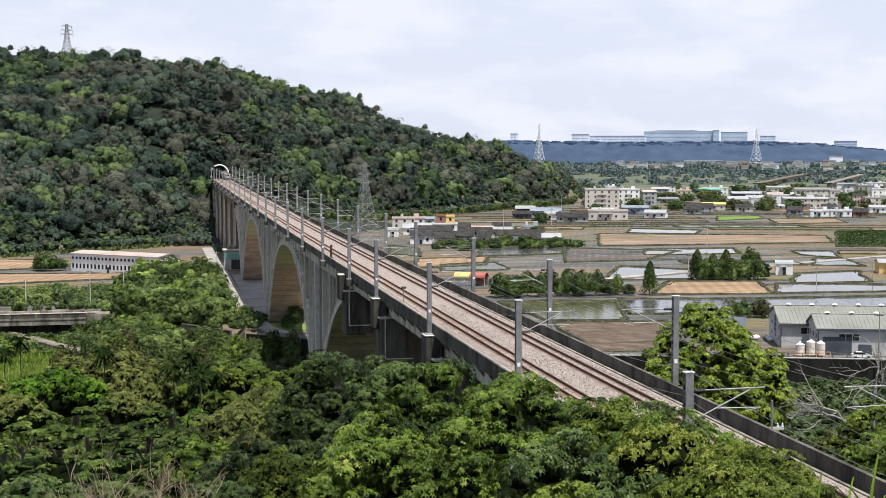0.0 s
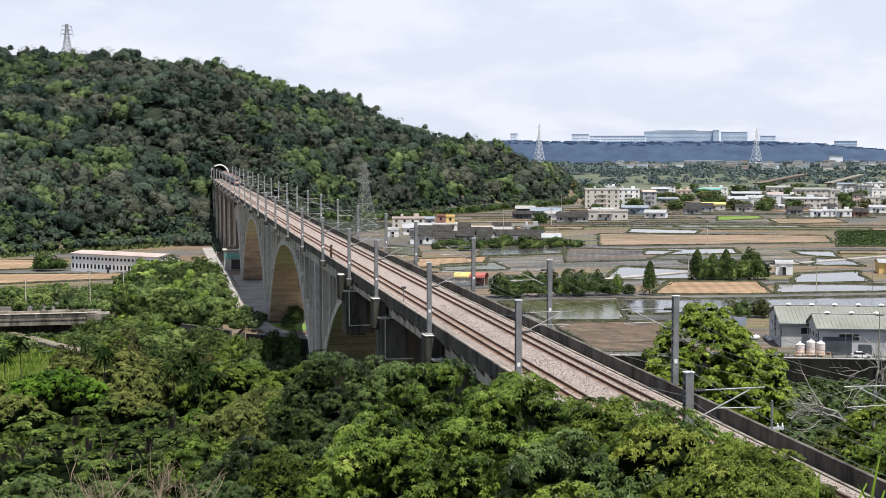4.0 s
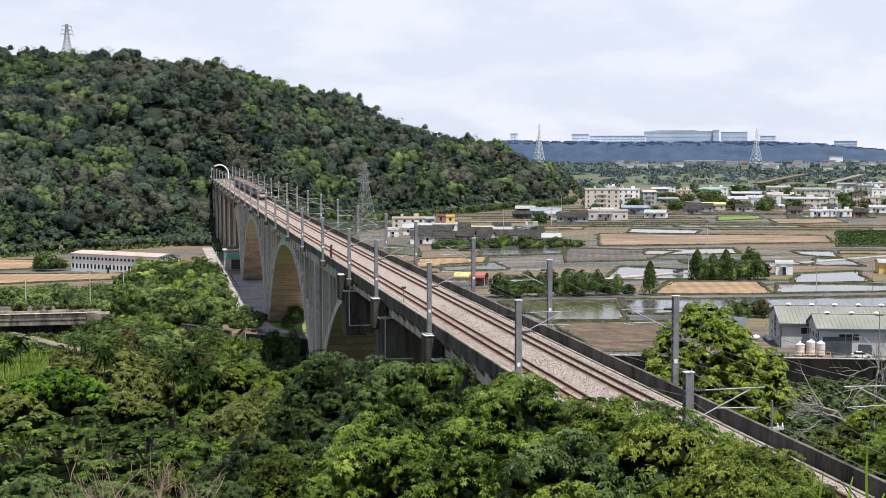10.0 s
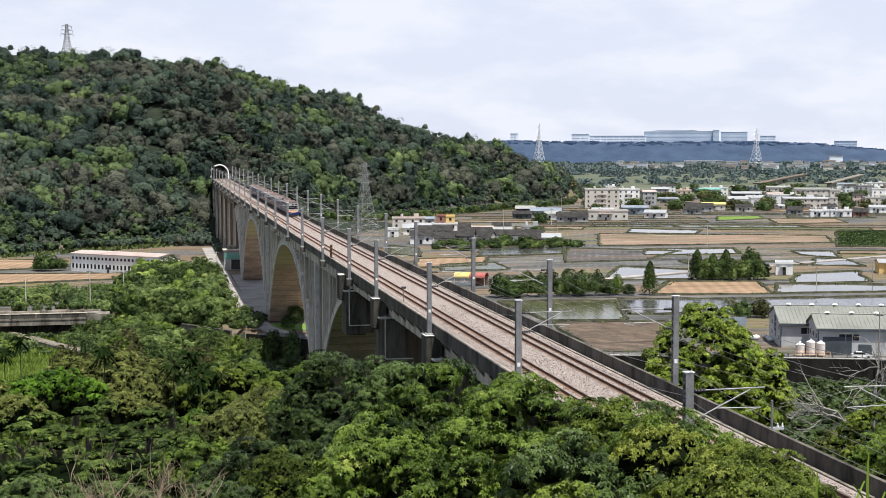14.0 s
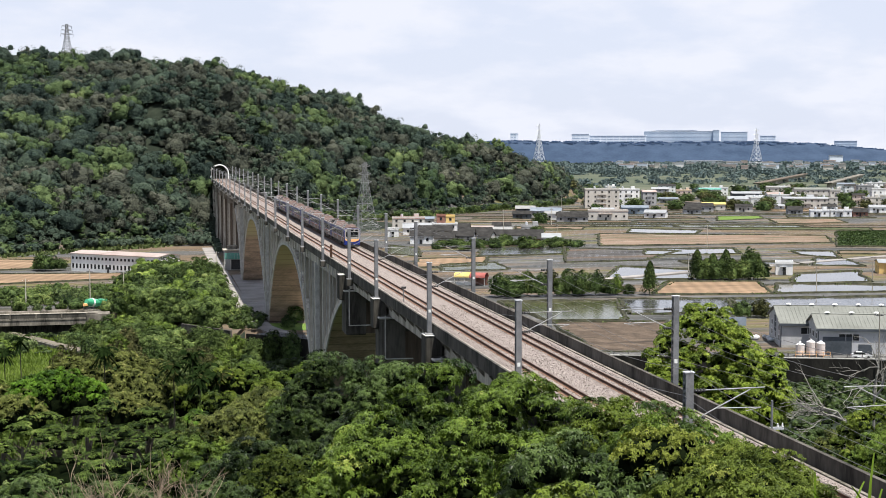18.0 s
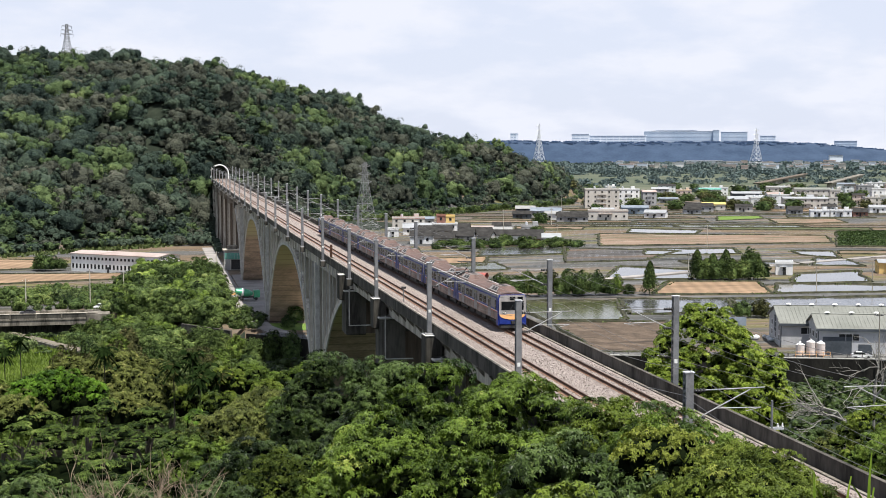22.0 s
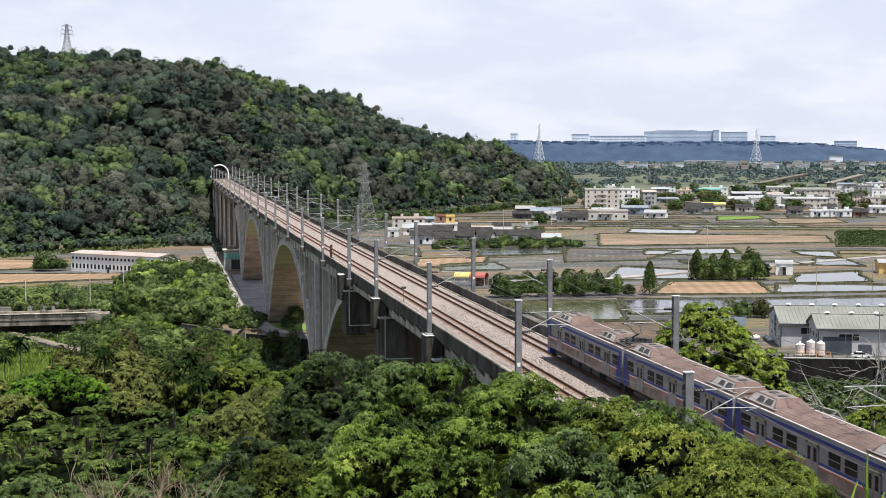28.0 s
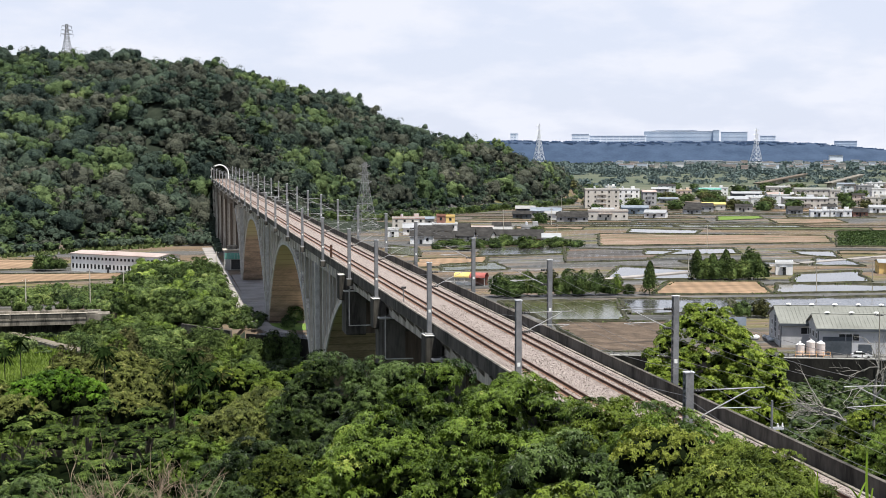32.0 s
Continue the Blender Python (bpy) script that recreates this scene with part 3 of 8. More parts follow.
puddles(MUD, 0.58, 0.70, 0.08)
puddles(GROUND, 0.56, 0.68, 0.05)


def furrows(m, strength, turn=0.0, scale=0.16):
    """Rows of stubble or plough lines across the field."""
    nt = m.node_tree
    N, L = nt.nodes.new, nt.links.new
    b = nt.nodes["Principled BSDF"]
    src = b.inputs["Base Color"].links[0].from_socket
    mp = N("ShaderNodeMapping")
    mp.inputs["Rotation"].default_value = (0, 0, radians(turn))
    wv = N("ShaderNodeTexWave")
    wv.bands_direction = "Y"
    wv.inputs["Scale"].default_value, wv.inputs["Distortion"].default_value, wv.inputs["Detail"].default_value = scale, 3.0, 4
    L(N("ShaderNodeNewGeometry").outputs["Position"], mp.inputs[0]); L(mp.outputs[0], wv.inputs["Vector"])
    mr = N("ShaderNodeMapRange")
    mr.inputs[3].default_value = 1 - strength
    L(wv.outputs["Fac"], mr.inputs[0])
    mx = N("ShaderNodeMix"); mx.data_type, mx.blend_type = "RGBA", "MULTIPLY"
    mx.inputs["Factor"].default_value = 1.0
    L(src, mx.inputs["A"]); L(mr.outputs[0], mx.inputs["B"]); L(mx.outputs["Result"], b.inputs["Base Color"])


furrows(TAN, 0.22, 105, 0.075)
furrows(MUD, 0.4, 12, 0.12)
furrows(WET, 0.30, 108, 0.10)
furrows(GROUND, 0.18, 14, 0.05)
furrows(PLOUGH, 0.45)
furrows(CROP, 0.3)


def make_field(kind, corners, lift=0.12):
    material, label = FIELD_MATS[kind]
    th = empty("field", pose(*corners[0], 0))
    tagged(th, label, "field", "fields of the valley", "structure")
    o = Vector((*corners[0], 0))
    P = [Vector((*c, 0)) - o for c in corners]
    edges = []
    for i in range(4):
        a, b = P[i], P[(i + 1) % 4]
        d = (b - a).normalized()
        s = Vector((-d.y, d.x, 0))
        k = max(2, int((b - a).length / 4))
        row = []
        for t in range(k + 1):
            c = a + (b - a) * (t / k)
            w = 1.6 * noise.noise((0.12 * (c.x + o.x), 0.12 * (c.y + o.y), 2)) * min(1.0, 4 * (t / k) * (1 - t / k))
            row.append(c + s * w)
        edges.append((row, s))
    bm = bmesh.new()
    top = [bm.verts.new(p + Vector((0, 0, lift))) for row, s in edges for p in row[:-1]]
    bm.faces.new(top)
    n = len(top)
    low = [bm.verts.new((v.co.x, v.co.y, -0.1)) for v in top]
    for i in range(n):
        j = (i + 1) % n
        bm.faces.new((low[i], low[j], top[j], top[i]))
    bmesh.ops.recalc_face_normals(bm, faces=bm.faces[:])
    part("surface", bm, material, th)
    for row, s in edges:
        bm = bmesh.new()
        rows = []
        for c in row:
            w = 0.75 + 0.5 * noise.noise((c.x + o.x, c.y + o.y, 4))
            h = 0.55 + 0.35 * noise.noise((c.x + o.x, c.y + o.y, 9))
            rows.append([bm.verts.new(c + s * w), bm.verts.new(c + s * w * 0.4 + Vector((0, 0, h))), bm.verts.new(c - s * w * 0.4 + Vector((0, 0, h))), bm.verts.new(c - s * w)])
        for r, q in zip(rows, rows[1:]):
            for u in range(3):
                bm.faces.new((r[u], r[u + 1], q[u + 1], q[u]))
        bmesh.ops.recalc_face_normals(bm, faces=bm.faces[:])
        part("bund", bm, BUND, th)
    return th


for kind, *corners in FIELDS:
    make_field(kind, corners, 0.12 + 0.006 * FIELDS.index((kind, *corners)))


def inside(pt, poly):
    sg = [(b[0] - a[0]) * (pt[1] - a[1]) - (b[1] - a[1]) * (pt[0] - a[0]) for a, b in zip(poly, poly[1:] + poly[:1])]
    return all(v > 0 for v in sg) or all(v < 0 for v in sg)


def overlaps(P):
    """Whether a strip runs into one of the fields above."""
    for kind, *c in FIELDS:
        for i in range(7):
            for j in range(7):
                u, v = i / 6, j / 6
                pt = [(P[0][k] * (1 - u) + P[1][k] * u) * (1 - v) + (P[3][k] * (1 - u) + P[2][k] * u) * v for k in (0, 1)]
                if inside(pt, list(c)):
                    return True
    return False


def more_fields():
    """Paddies in long strips over the rest of the plain, a hand lower."""
    rs = random.Random(5)
    c, s = math.cos(radians(-15)), math.sin(radians(-15))
    v = 372.0
    while v < 1130:
        dv = rs.uniform(13, 24) * (1 + v / 1800)
        u = -60.0 + rs.uniform(0, 30)
        while u < 640:
            du = rs.uniform(34, 95)
            q = [(u, v), (u + du - 0.5, v + rs.uniform(-2, 2)), (u + du - 0.5 + rs.uniform(-5, 5), v + dv), (u + rs.uniform(-5, 5), v + dv)]
            P = [(round(a * c - b * s, 1), round(a * s + b * c, 1)) for a, b in q]
            mid = (sum(p[0] for p in P) / 4, sum(p[1] for p in P) / 4)
            u += du
            if min(p[0] for p in P) < 72 or mid[1] < lerp_rows(ROAD, mid[0]) + 14 or mid[1] > 985 or any(mountain(*p) > 0 for p in P):
                continue
            if mid[0] / mid[1] > 0.60 or mid[0] / mid[1] < 0.14 or rs.random() < 0.12:
                continue
            if mid[1] > 600 and mid[0] < 200:
                continue
            if overlaps(P):
                continue
            make_field(rs.choice(["wet"] * 6 + ["mud"] * 6 + ["plough"] * 5 + ["water"] * 2 + ["tan", "soil", "soil", "pond", "pond", "weeds"]), P, 0.02 + 0.08 * rs.random())
        v += dv


more_fields()

# ---- viaduct ----
XL, XR = 26.9, 36.9          # outer faces of the deck
TRACK_R, TRACK_L = 34.2, 29.85
RAIL_Z = 27.0


def rz(y):
    """Height of the rail: level, then rising gently towards the tunnel."""
    d = max(0.0, y - 290)
    return RAIL_Z + 0.0047 * d * d / (d + 60)


def along(bm, outline, ys, x_off=0.0):
    """An outline in x and z (over the rail) swept along the line."""
    prev = None
    for y in ys:
        ring = [bm.verts.new((x + x_off, y, rz(y) + z)) for x, z in outline]
        if prev:
            k = len(ring)
            for i in range(k):
                j = (i + 1) % k
                bm.faces.new((prev[i], ring[i], ring[j], prev[j]))
        else:
            bm.faces.new(ring[::-1])
        prev = ring
    bm.faces.new(prev)
    bmesh.ops.recalc_face_normals(bm, faces=bm.faces[:])
    return bm


LINE_YS = [-260, -150, -60, 0, 60, 130, 200, 290] + list(range(310, 765, 20)) + [765]
viaduct = tagged(empty("viaduct"), "grey concrete railway viaduct on tall open arches", "viaduct")
ARCH_YS = [203] + LINE_YS[7:]
NEAR_YS = LINE_YS[:6] + [203]
part("deck", along(bmesh.new(), [(27.3, -0.75), (27.3, -2.7), (36.5, -2.7), (36.5, -0.75)], ARCH_YS), CONC, viaduct)
# slab darker than the girders: shade of the recess put into its colour
part("deck", along(bmesh.new(), [(27.2, -0.75), (27.2, -1.25), (36.6, -1.25), (36.6, -0.75)], NEAR_YS), CONC_DARK, viaduct, "dark deck slab under the edge beam")
for x0 in (27.75, 30.4, 33.0, 35.3):
    part("girder", along(bmesh.new(), [(x0, -1.25), (x0, -2.75), (x0 + 0.7, -2.75), (x0 + 0.7, -1.25)], NEAR_YS), CONC, viaduct)
for y in range(108, 204, 5):
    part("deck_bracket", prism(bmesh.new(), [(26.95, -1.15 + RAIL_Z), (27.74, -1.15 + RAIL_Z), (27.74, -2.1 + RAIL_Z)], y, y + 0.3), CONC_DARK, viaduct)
part("edge_beam", along(bmesh.new(), [(26.75, 0.38), (26.75, -0.85), (27.4, -1.1), (27.4, -0.45), (27.0, -0.4), (27.0, 0.38)], LINE_YS), PARAPET, viaduct, "dark concrete parapet")
part("edge_beam", along(bmesh.new(), [(36.75, 0.62), (36.75, -0.85), (37.0, -0.85), (37.0, 0.62)], LINE_YS), PARAPET, viaduct, "parapet wall with the shade of its inner face in the colour")
part("coping", along(bmesh.new(), [(36.73, 0.624), (36.73, 0.665), (37.03, 0.665), (37.03, 0.624)], LINE_YS), PARAPET, viaduct)
part("cable_trough", along(bmesh.new(), [(27.35, -0.2), (27.35, -0.7), (27.95, -0.7), (27.95, -0.2)], LINE_YS), CONC, viaduct)
part("kerb", along(bmesh.new(), [(36.15, -0.17), (36.15, -0.7), (36.4, -0.7), (36.4, -0.17)], LINE_YS), CONC_DARK, viaduct)
tagged(part("track_bed", along(bmesh.new(), [(27.97, -0.45), (28.4, -0.22), (35.9, -0.22), (36.72, -0.34), (36.72, -0.74), (27.97, -0.74)], LINE_YS), BALLAST, None), "pinkish grey stone ballast on the deck", kind="structure")

for cx_ in (TRACK_L, TRACK_R):
    tr = tagged(empty("railway_track"), "rusty steel rails on concrete sleepers in ballast", "railway track")
    for k0, k1 in ((-0.80, -0.34), (0.34, 0.80)) if cx_ > 32 else ((-0.86, -0.24), (0.24, 0.86)):
        part("ballast_strip", along(bmesh.new(), [(cx_ + k0, -0.205), (cx_ + k0, -0.26), (cx_ + k1, -0.26), (cx_ + k1, -0.205)], LINE_YS), RUSTBED, tr, "rust-stained ballast")
    for sx in (-0.5335, 0.5335):
        x = cx_ + sx
        part("rail", along(bmesh.new(), [(x - 0.10, -0.19), (x + 0.10, -0.19), (x + 0.04, -0.13), (x + 0.045, -0.005), (x - 0.045, -0.005), (x - 0.04, -0.13)], LINE_YS), RAIL, tr)

STONES = leaf_mat("ballast_stones", (0.06885, 0.05508, 0.0486), (0.324, 0.2714, 0.243), (0.5022, 0.4536, 0.4212), 0.0, 0.9, 0.8, 0.7)


def make_stones():
    """Loose stones on the ballast where the line passes nearest."""
    rs = np.random.RandomState(77)
    n = 26000
    y = 48 + 110 * rs.random(n) ** 1.4
    x = rs.uniform(28.3, 35.8, n)
    keep = np.ones(n, bool)
    for c_ in (TRACK_L, TRACK_R):
        for sx in (-0.5335, 0.5335):
            keep &= np.abs(x - c_ - sx) > 0.16
    p = np.stack([x, y, RAIL_Z - 0.205 + 0.02 * rs.random(n)], 1)[keep]
    q = leaf_quads(rs, p, np.tile((0.0, 0.0, 1.0), (len(p), 1)), 0.11, 0.10, 0.0, 0.55)
    tagged(cards("ballast_stones", q, len(q), STONES), "loose pinkish grey ballast stones", "gravel", kind="stuff")


make_stones()
PIERS = (250.0, 367.0, 484.0)


def arch_z(d):
    """Underside of an arch at d metres from the pier's middle."""
    t = min(1.0, d / 58.5)
    return 23.6 - 28.0 * (1 - t) ** 2.6 - 1.2 * (1 - t)


def make_arch(y0, s, reach):
    """Half an arch from the pier at y0 in the direction s, with its columns."""
    n = 28
    th = lambda d: 3.4 - 2.0 * min(1, d / 30)
    bm = bmesh.new()
    lo, hi = [], []
    for i in range(n + 1):
        d = 3.0 + (reach - 3.0) * i / n
        z = arch_z(d)
        y = y0 + s * d
        zt = min(z + th(d) * 1.15, 24.6)
        lo.append([bm.verts.new((x, y, z)) for x in (27.35, 36.45)])
        hi.append([bm.verts.new((x, y - s * 1.2 if d < 20 else y, zt)) for x in (27.35, 36.45)])
    for i in range(n):
        bm.faces.new((lo[i][0], lo[i][1], lo[i + 1][1], lo[i + 1][0])).material_index = 1
        bm.faces.new((hi[i][0], hi[i + 1][0], hi[i + 1][1], hi[i][1]))
        for k in (0, 1):
            bm.faces.new((lo[i][k], lo[i + 1][k], hi[i + 1][k], hi[i][k]))
    bm.faces.new((*lo[0], *hi[0][::-1]))
    bm.faces.new((*lo[n], *hi[n][::-1]))
    bmesh.ops.recalc_face_normals(bm, faces=bm.faces[:])
    a = part("arch_rib", bm, CONC, viaduct)
    a.data.materials.append(BRICK)
    # raised rim along the arch's edge
    for x in (27.28, 36.52):
        bm = bmesh.new()
        prev = None
        for i in range(n + 1):
            d = 3.0 + (reach - 3.0) * i / n
            y, z = y0 + s * d, arch_z(d)
            ring = [bm.verts.new((x - 0.12, y, z - 0.05)), bm.verts.new((x + 0.12, y, z - 0.05)), bm.verts.new((x + 0.12, y, z + 0.55)), bm.verts.new((x - 0.12, y, z + 0.55))]
            if prev:
                for u in range(4):
                    v = (u + 1) % 4
                    bm.faces.new((prev[u], ring[u], ring[v], prev[v]))
            prev = ring
        bmesh.ops.recalc_face_normals(bm, faces=bm.faces[:])
        part("arch_rim", bm, CONC_LIGHT, viaduct)
    for d in (10.5, 20.5, 30.5):
        if d > reach:
            continue
        y = y0 + s * d
        z = arch_z(d) + 0.5
        if 24.4 - z > 1:
            for x0, x1 in ((27.3, 29.0), (34.8, 36.5)):
                part("spandrel_column", boxes((x0, x1, y - 0.55, y + 0.55, z, 24.5), bevel=0.08), CONC, viaduct)
            # dark of the open gaps between the columns put into this wall's colour
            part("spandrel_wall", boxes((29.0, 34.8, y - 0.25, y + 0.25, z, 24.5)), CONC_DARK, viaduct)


for y0 in PIERS:
    bm = bmesh.new()
    for x0, x1 in ((27.2, 36.6),):
        box(bm, x0, x1, y0 - 2.2, y0 + 2.2, -6, 24.6, 0.15)
    part("pier", bm, CONC, viaduct)
    for dy in (-2.45, 2.2):
        part("pier_rib", boxes((26.95, 27.7, y0 + dy, y0 + dy + 0.25, -6, 24.6)), CONC_LIGHT, viaduct)
# vertical joints on the fascia and drain pipes hanging below it
y = 209.0
while y < 545:
    if min(abs(y - p_) for p_ in PIERS) > 3.2:
        part("fascia_joint", boxes((27.22, 27.32, y - 0.09, y + 0.09, rz(y) - 2.72, rz(y) - 1.05)), CONC_DARK if int(y) % 3 else CONC_LIGHT, viaduct)
    y += 4.9
for y in (209.5, 213.6, 218.2, 222.6, 227.2, 231.9, 237.0, 242.5, 259.5, 266.5, 274.0, 352.0, 358.0, 376.5, 383.0, 390.0, 470.0, 492.0, 499.5):
    part("drain_pipe", tubes([((27.12, y, rz(y) - 1.1), (27.12, y, max(arch_z(min(abs(y - p_) for p_ in PIERS)) + 1.5, 4)), 0.085)], 6), CONC_LIGHT, viaduct)
make_arch(250, 1, 58.5)
make_arch(250, -1, 46)
make_arch(367, -1, 58.5)
make_arch(367, 1, 58.5)
make_arch(484, -1, 58.5)
make_arch(484, 1, 46)
part("pier_base", boxes((26.8, 37.0, 196, 207, -6, 3)), CONC_DARK, viaduct)

# approach piers: pairs of columns with a cap and a bracket for the mast
APPROACH = [205.0, 171.5, 136.5, 101.0, 66.5, 32.0, -3.0]
for y in APPROACH:
    low = -6 if y > 120 else 0
    z0 = 17.5 if y > 200 else low
    for x0, x1 in ((26.6, 29.6), (34.2, 37.2)):
        part("column", boxes((x0, x1, y - 2.6, y + 2.6, z0, 23.9), bevel=0.12), BLACK_CONC, viaduct, "black-streaked concrete column")
    part("crosshead", boxes((26.5, 37.3, y - 1.6, y + 1.6, 22.2, 24.25), bevel=0.1), BLACK_CONC, viaduct)
    # placed to close the camera's view of bright ground under the deck
    part("pier_wall", boxes((29.6, 34.2, y - 0.7, y + 0.7, z0, 22.2)), BROWNC, viaduct, "streaky brown wall between the columns")
    part("column_ledge", boxes((26.3, 28.6, y - 2.75, y - 1.2, 23.93, 24.13), bevel=0.03), CONC_LIGHT, viaduct, "pale concrete ledge")
    part("mast_bracket", boxes((25.75, 27.5, y - 1.2, y + 1.2, 22.6, 26.3), bevel=0.10), BLACK_CONC, viaduct)
    # thin pale slab added: sunlight on the bracket's top put into a colour
    part("bracket_cap", boxes((25.70, 26.74, y - 1.25, y + 1.25, 26.304, 26.36), bevel=0.02), CONC_LIGHT, viaduct, "pale slab for the sunlit top of the bracket")
    part("drain_pipe", tubes([((27.0, y - 3.0, 24.4), (27.0, y - 3.0, 19.0), 0.09), ((27.0, y - 3.0, 19.0), (30.5, y - 3.0, 19.0), 0.09)]), CONC_LIGHT, viaduct)
# wall piers towards the tunnel
for y in (531, 575, 618, 660, 702, 740):
    zb = land(32, y) - 3
    part("pier", boxes((27.2, 36.6, y - 4.2, y + 4.2, zb, rz(y) - 2.6), bevel=0.15), BROWNC, viaduct, "brown-stained concrete pier")
    for dy in (-4.5, 4.2):
        part("pier_rib", boxes((26.9, 27.6, y + dy, y + dy + 0.3, zb, rz(y) - 2.6)), CONC, viaduct)
    part("crosshead", boxes((27.0, 36.8, y - 5.2, y + 5.2, rz(y) - 5.2, rz(y) - 2.65)), CONC_DARK, viaduct)

# ---- tunnel ----
tunnel = tagged(empty("tunnel_portal", pose(31.6, 765, rz(765))), "white-rimmed arched tunnel mouth in the hillside", "tunnel")


def arch_ring(bm, r0, r1, y0, y1, n=28, lift=2.6):
    prev = None
    pts = [(-1, -2.5)] + [(math.cos(math.pi - math.pi * i / n), math.sin(math.pi * i / n)) for i in range(n + 1)] + [(1, -2.5)]
    for i, (c, s) in enumerate(pts):
        zz0 = lift + s * r0 if s >= 0 else s
        zz1 = lift + s * r1 if s >= 0 else s
        ring = [bm.verts.new((c * r0, y0, zz0)), bm.verts.new((c * r1, y0, zz1)), bm.verts.new((c * r1, y1, zz1)), bm.verts.new((c * r0, y1, zz0))]
        if prev:
            for u in range(4):
                v = (u + 1) % 4
                bm.faces.new((prev[u], ring[u], ring[v], prev[v]))
        prev = ring
    bmesh.ops.recalc_face_normals(bm, faces=bm.faces[:])
    return bm


part("rim", arch_ring(bmesh.new(), 4.45, 5.1, -1.0, 0.6), WHITE, tunnel, "white-painted rim")
part("lining", arch_ring(bmesh.new(), 4.45, 5.0, 0.6, 60), CONC_DARK, tunnel)
part("back", boxes((-6, 6, 60, 61, -3, 9)), CONC_DARK, tunnel)

# ---- catenary masts and wires ----
LEFT_MASTS = [-3.0, 31.5, 66.5, 101.0, 136.5, 171.5, 197.0, 230, 264, 295, 327, 357, 386, 418, 448, 478, 510, 543, 575, 607, 640, 672, 705, 738]
RIGHT_MASTS = [-6.0, 28.0, 63.0, 97.0, 131, 165, 204, 232, 266, 297, 329, 359, 388, 420, 450, 480, 512, 545, 577, 609, 642, 674, 707, 740]


def make_mast(side):
    """side 1: arms reach to the right of the mast."""
    th = tagged(empty("catenary_mast"), "grey steel overhead-line mast with a cantilever arm", "catenary mast", "overhead-line masts")
    bm = boxes((-0.22, 0.22, -0.22, -0.14, 0, 7.2), (-0.22, 0.22, 0.14, 0.22, 0, 7.2), (-0.05, 0.05, -0.14, 0.14, 0, 7.2), bevel=0.01)
    z = 0.3
    while z < 7:
        for x0, x1 in ((-0.22, -0.19), (0.19, 0.22)):
            box(bm, x0, x1, -0.14, 0.14, z, z + 0.13)
        z += 0.45
    part("post", bm, STEEL, th)
    part("number_plate", boxes((-0.12, 0.12, -0.235, -0.222, 2.2, 2.5)), WHITE, th, "small white plate")
    part("foot_plate", boxes((-0.45, 0.45, -0.4, 0.4, -0.06, 0.08), bevel=0.02), STEEL, th)
    part("cap", boxes((-0.27, 0.27, -0.24, 0.24, 7.2, 7.25)), STEEL_PALE, th)
    s = side
    part("top_tube", tubes([((s * 0.25, 0, 6.25), (s * 4.2, 0, 6.3), 0.032)], 8), STEEL_ARM, th)
    part("stay_tube", tubes([((s * 0.7, 0, 4.9), (s * 3.4, 0, 6.22), 0.034)], 8), STEEL_ARM, th)
    part("steady_arm", tubes([((s * 1.5, 0, 5.3), (s * 4.0, 0, 5.25), 0.03), ((s * 4.0, 0, 5.25), (s * 3.2, 0, 5.1), 0.02)], 6), STEEL_ARM, th)
    for z0 in (6.25, 4.8):
        bm = bmesh.new()
        for k in range(4):
            tube(bm, (s * (0.3 + k * 0.17), 0, z0), (s * (0.41 + k * 0.17), 0, z0 + (0.04 if z0 < 5 else 0)), 0.12, 0.07, 8)
        part("insulator", bm, DARK, th)
    return th


mast_l = make_mast(1)
mast_l.matrix_world = pose(26.35, LEFT_MASTS[0], rz(0) - 0.62)
for y in LEFT_MASTS[1:]:
    copy_thing(mast_l, pose(26.35, y, rz(y) - 0.62))
mast_r = make_mast(-1)
mast_r.matrix_world = pose(37.35, RIGHT_MASTS[0], rz(0) - 0.1)
for y in RIGHT_MASTS[1:]:
    copy_thing(mast_r, pose(37.35, y, rz(y) - 0.1))
for y in LEFT_MASTS:
    part("mast_seat", boxes((25.95, 26.76, y - 0.55, y + 0.55, rz(y) - 1.6, rz(y) - 0.68), bevel=0.06), BLACK_CONC, viaduct)
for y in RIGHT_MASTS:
    part("mast_seat", boxes((36.99, 37.8, y - 0.55, y + 0.55, rz(y) - 1.4, rz(y) - 0.16), bevel=0.06), BLACK_CONC, viaduct)


def wire(name, label, stations, x, z, sag, r=0.011):
    rows = []
    for a, b in zip(stations, stations[1:]):
        n = 6
        pts = [(x, a + (b - a) * i / n, rz(a + (b - a) * i / n) + z - sag * 4 * (i / n) * (1 - i / n)) for i in range(n + 1)]
        rows += [(p, q, r) for p, q in zip(pts, pts[1:])]
    return tagged(part(name, tubes(rows, 4), WIRE), label, "wire", "overhead wires")


for x, st in ((TRACK_L, LEFT_MASTS), (TRACK_R, RIGHT_MASTS)):
    wire("contact_wire", "thin copper contact wire above the track", st, x, 5.15, 0.05)
    wire("catenary_wire", "sagging catenary wire above the track", st, x, 6.2, 0.75)
for x, st, z in ((26.35, LEFT_MASTS, 6.7), (37.35, RIGHT_MASTS, 7.15), (37.35, RIGHT_MASTS, 6.0), (26.1, LEFT_MASTS, 5.4)):
    wire("feeder_wire", "sagging feeder wire along the masts", st, x, z, 0.9, 0.014)

# ---- train ----
BODY = mat("brushed_train_side", (0.165, 0.163, 0.168), (0.262, 0.26, 0.265), 0.8, 0.4, 0.05, 0.0, stretch=(1, 0.15, 1))
BLUE = mat("train_blue", (0.014, 0.028, 0.17), (0.022, 0.045, 0.26), 0.8, 0.4, 0)
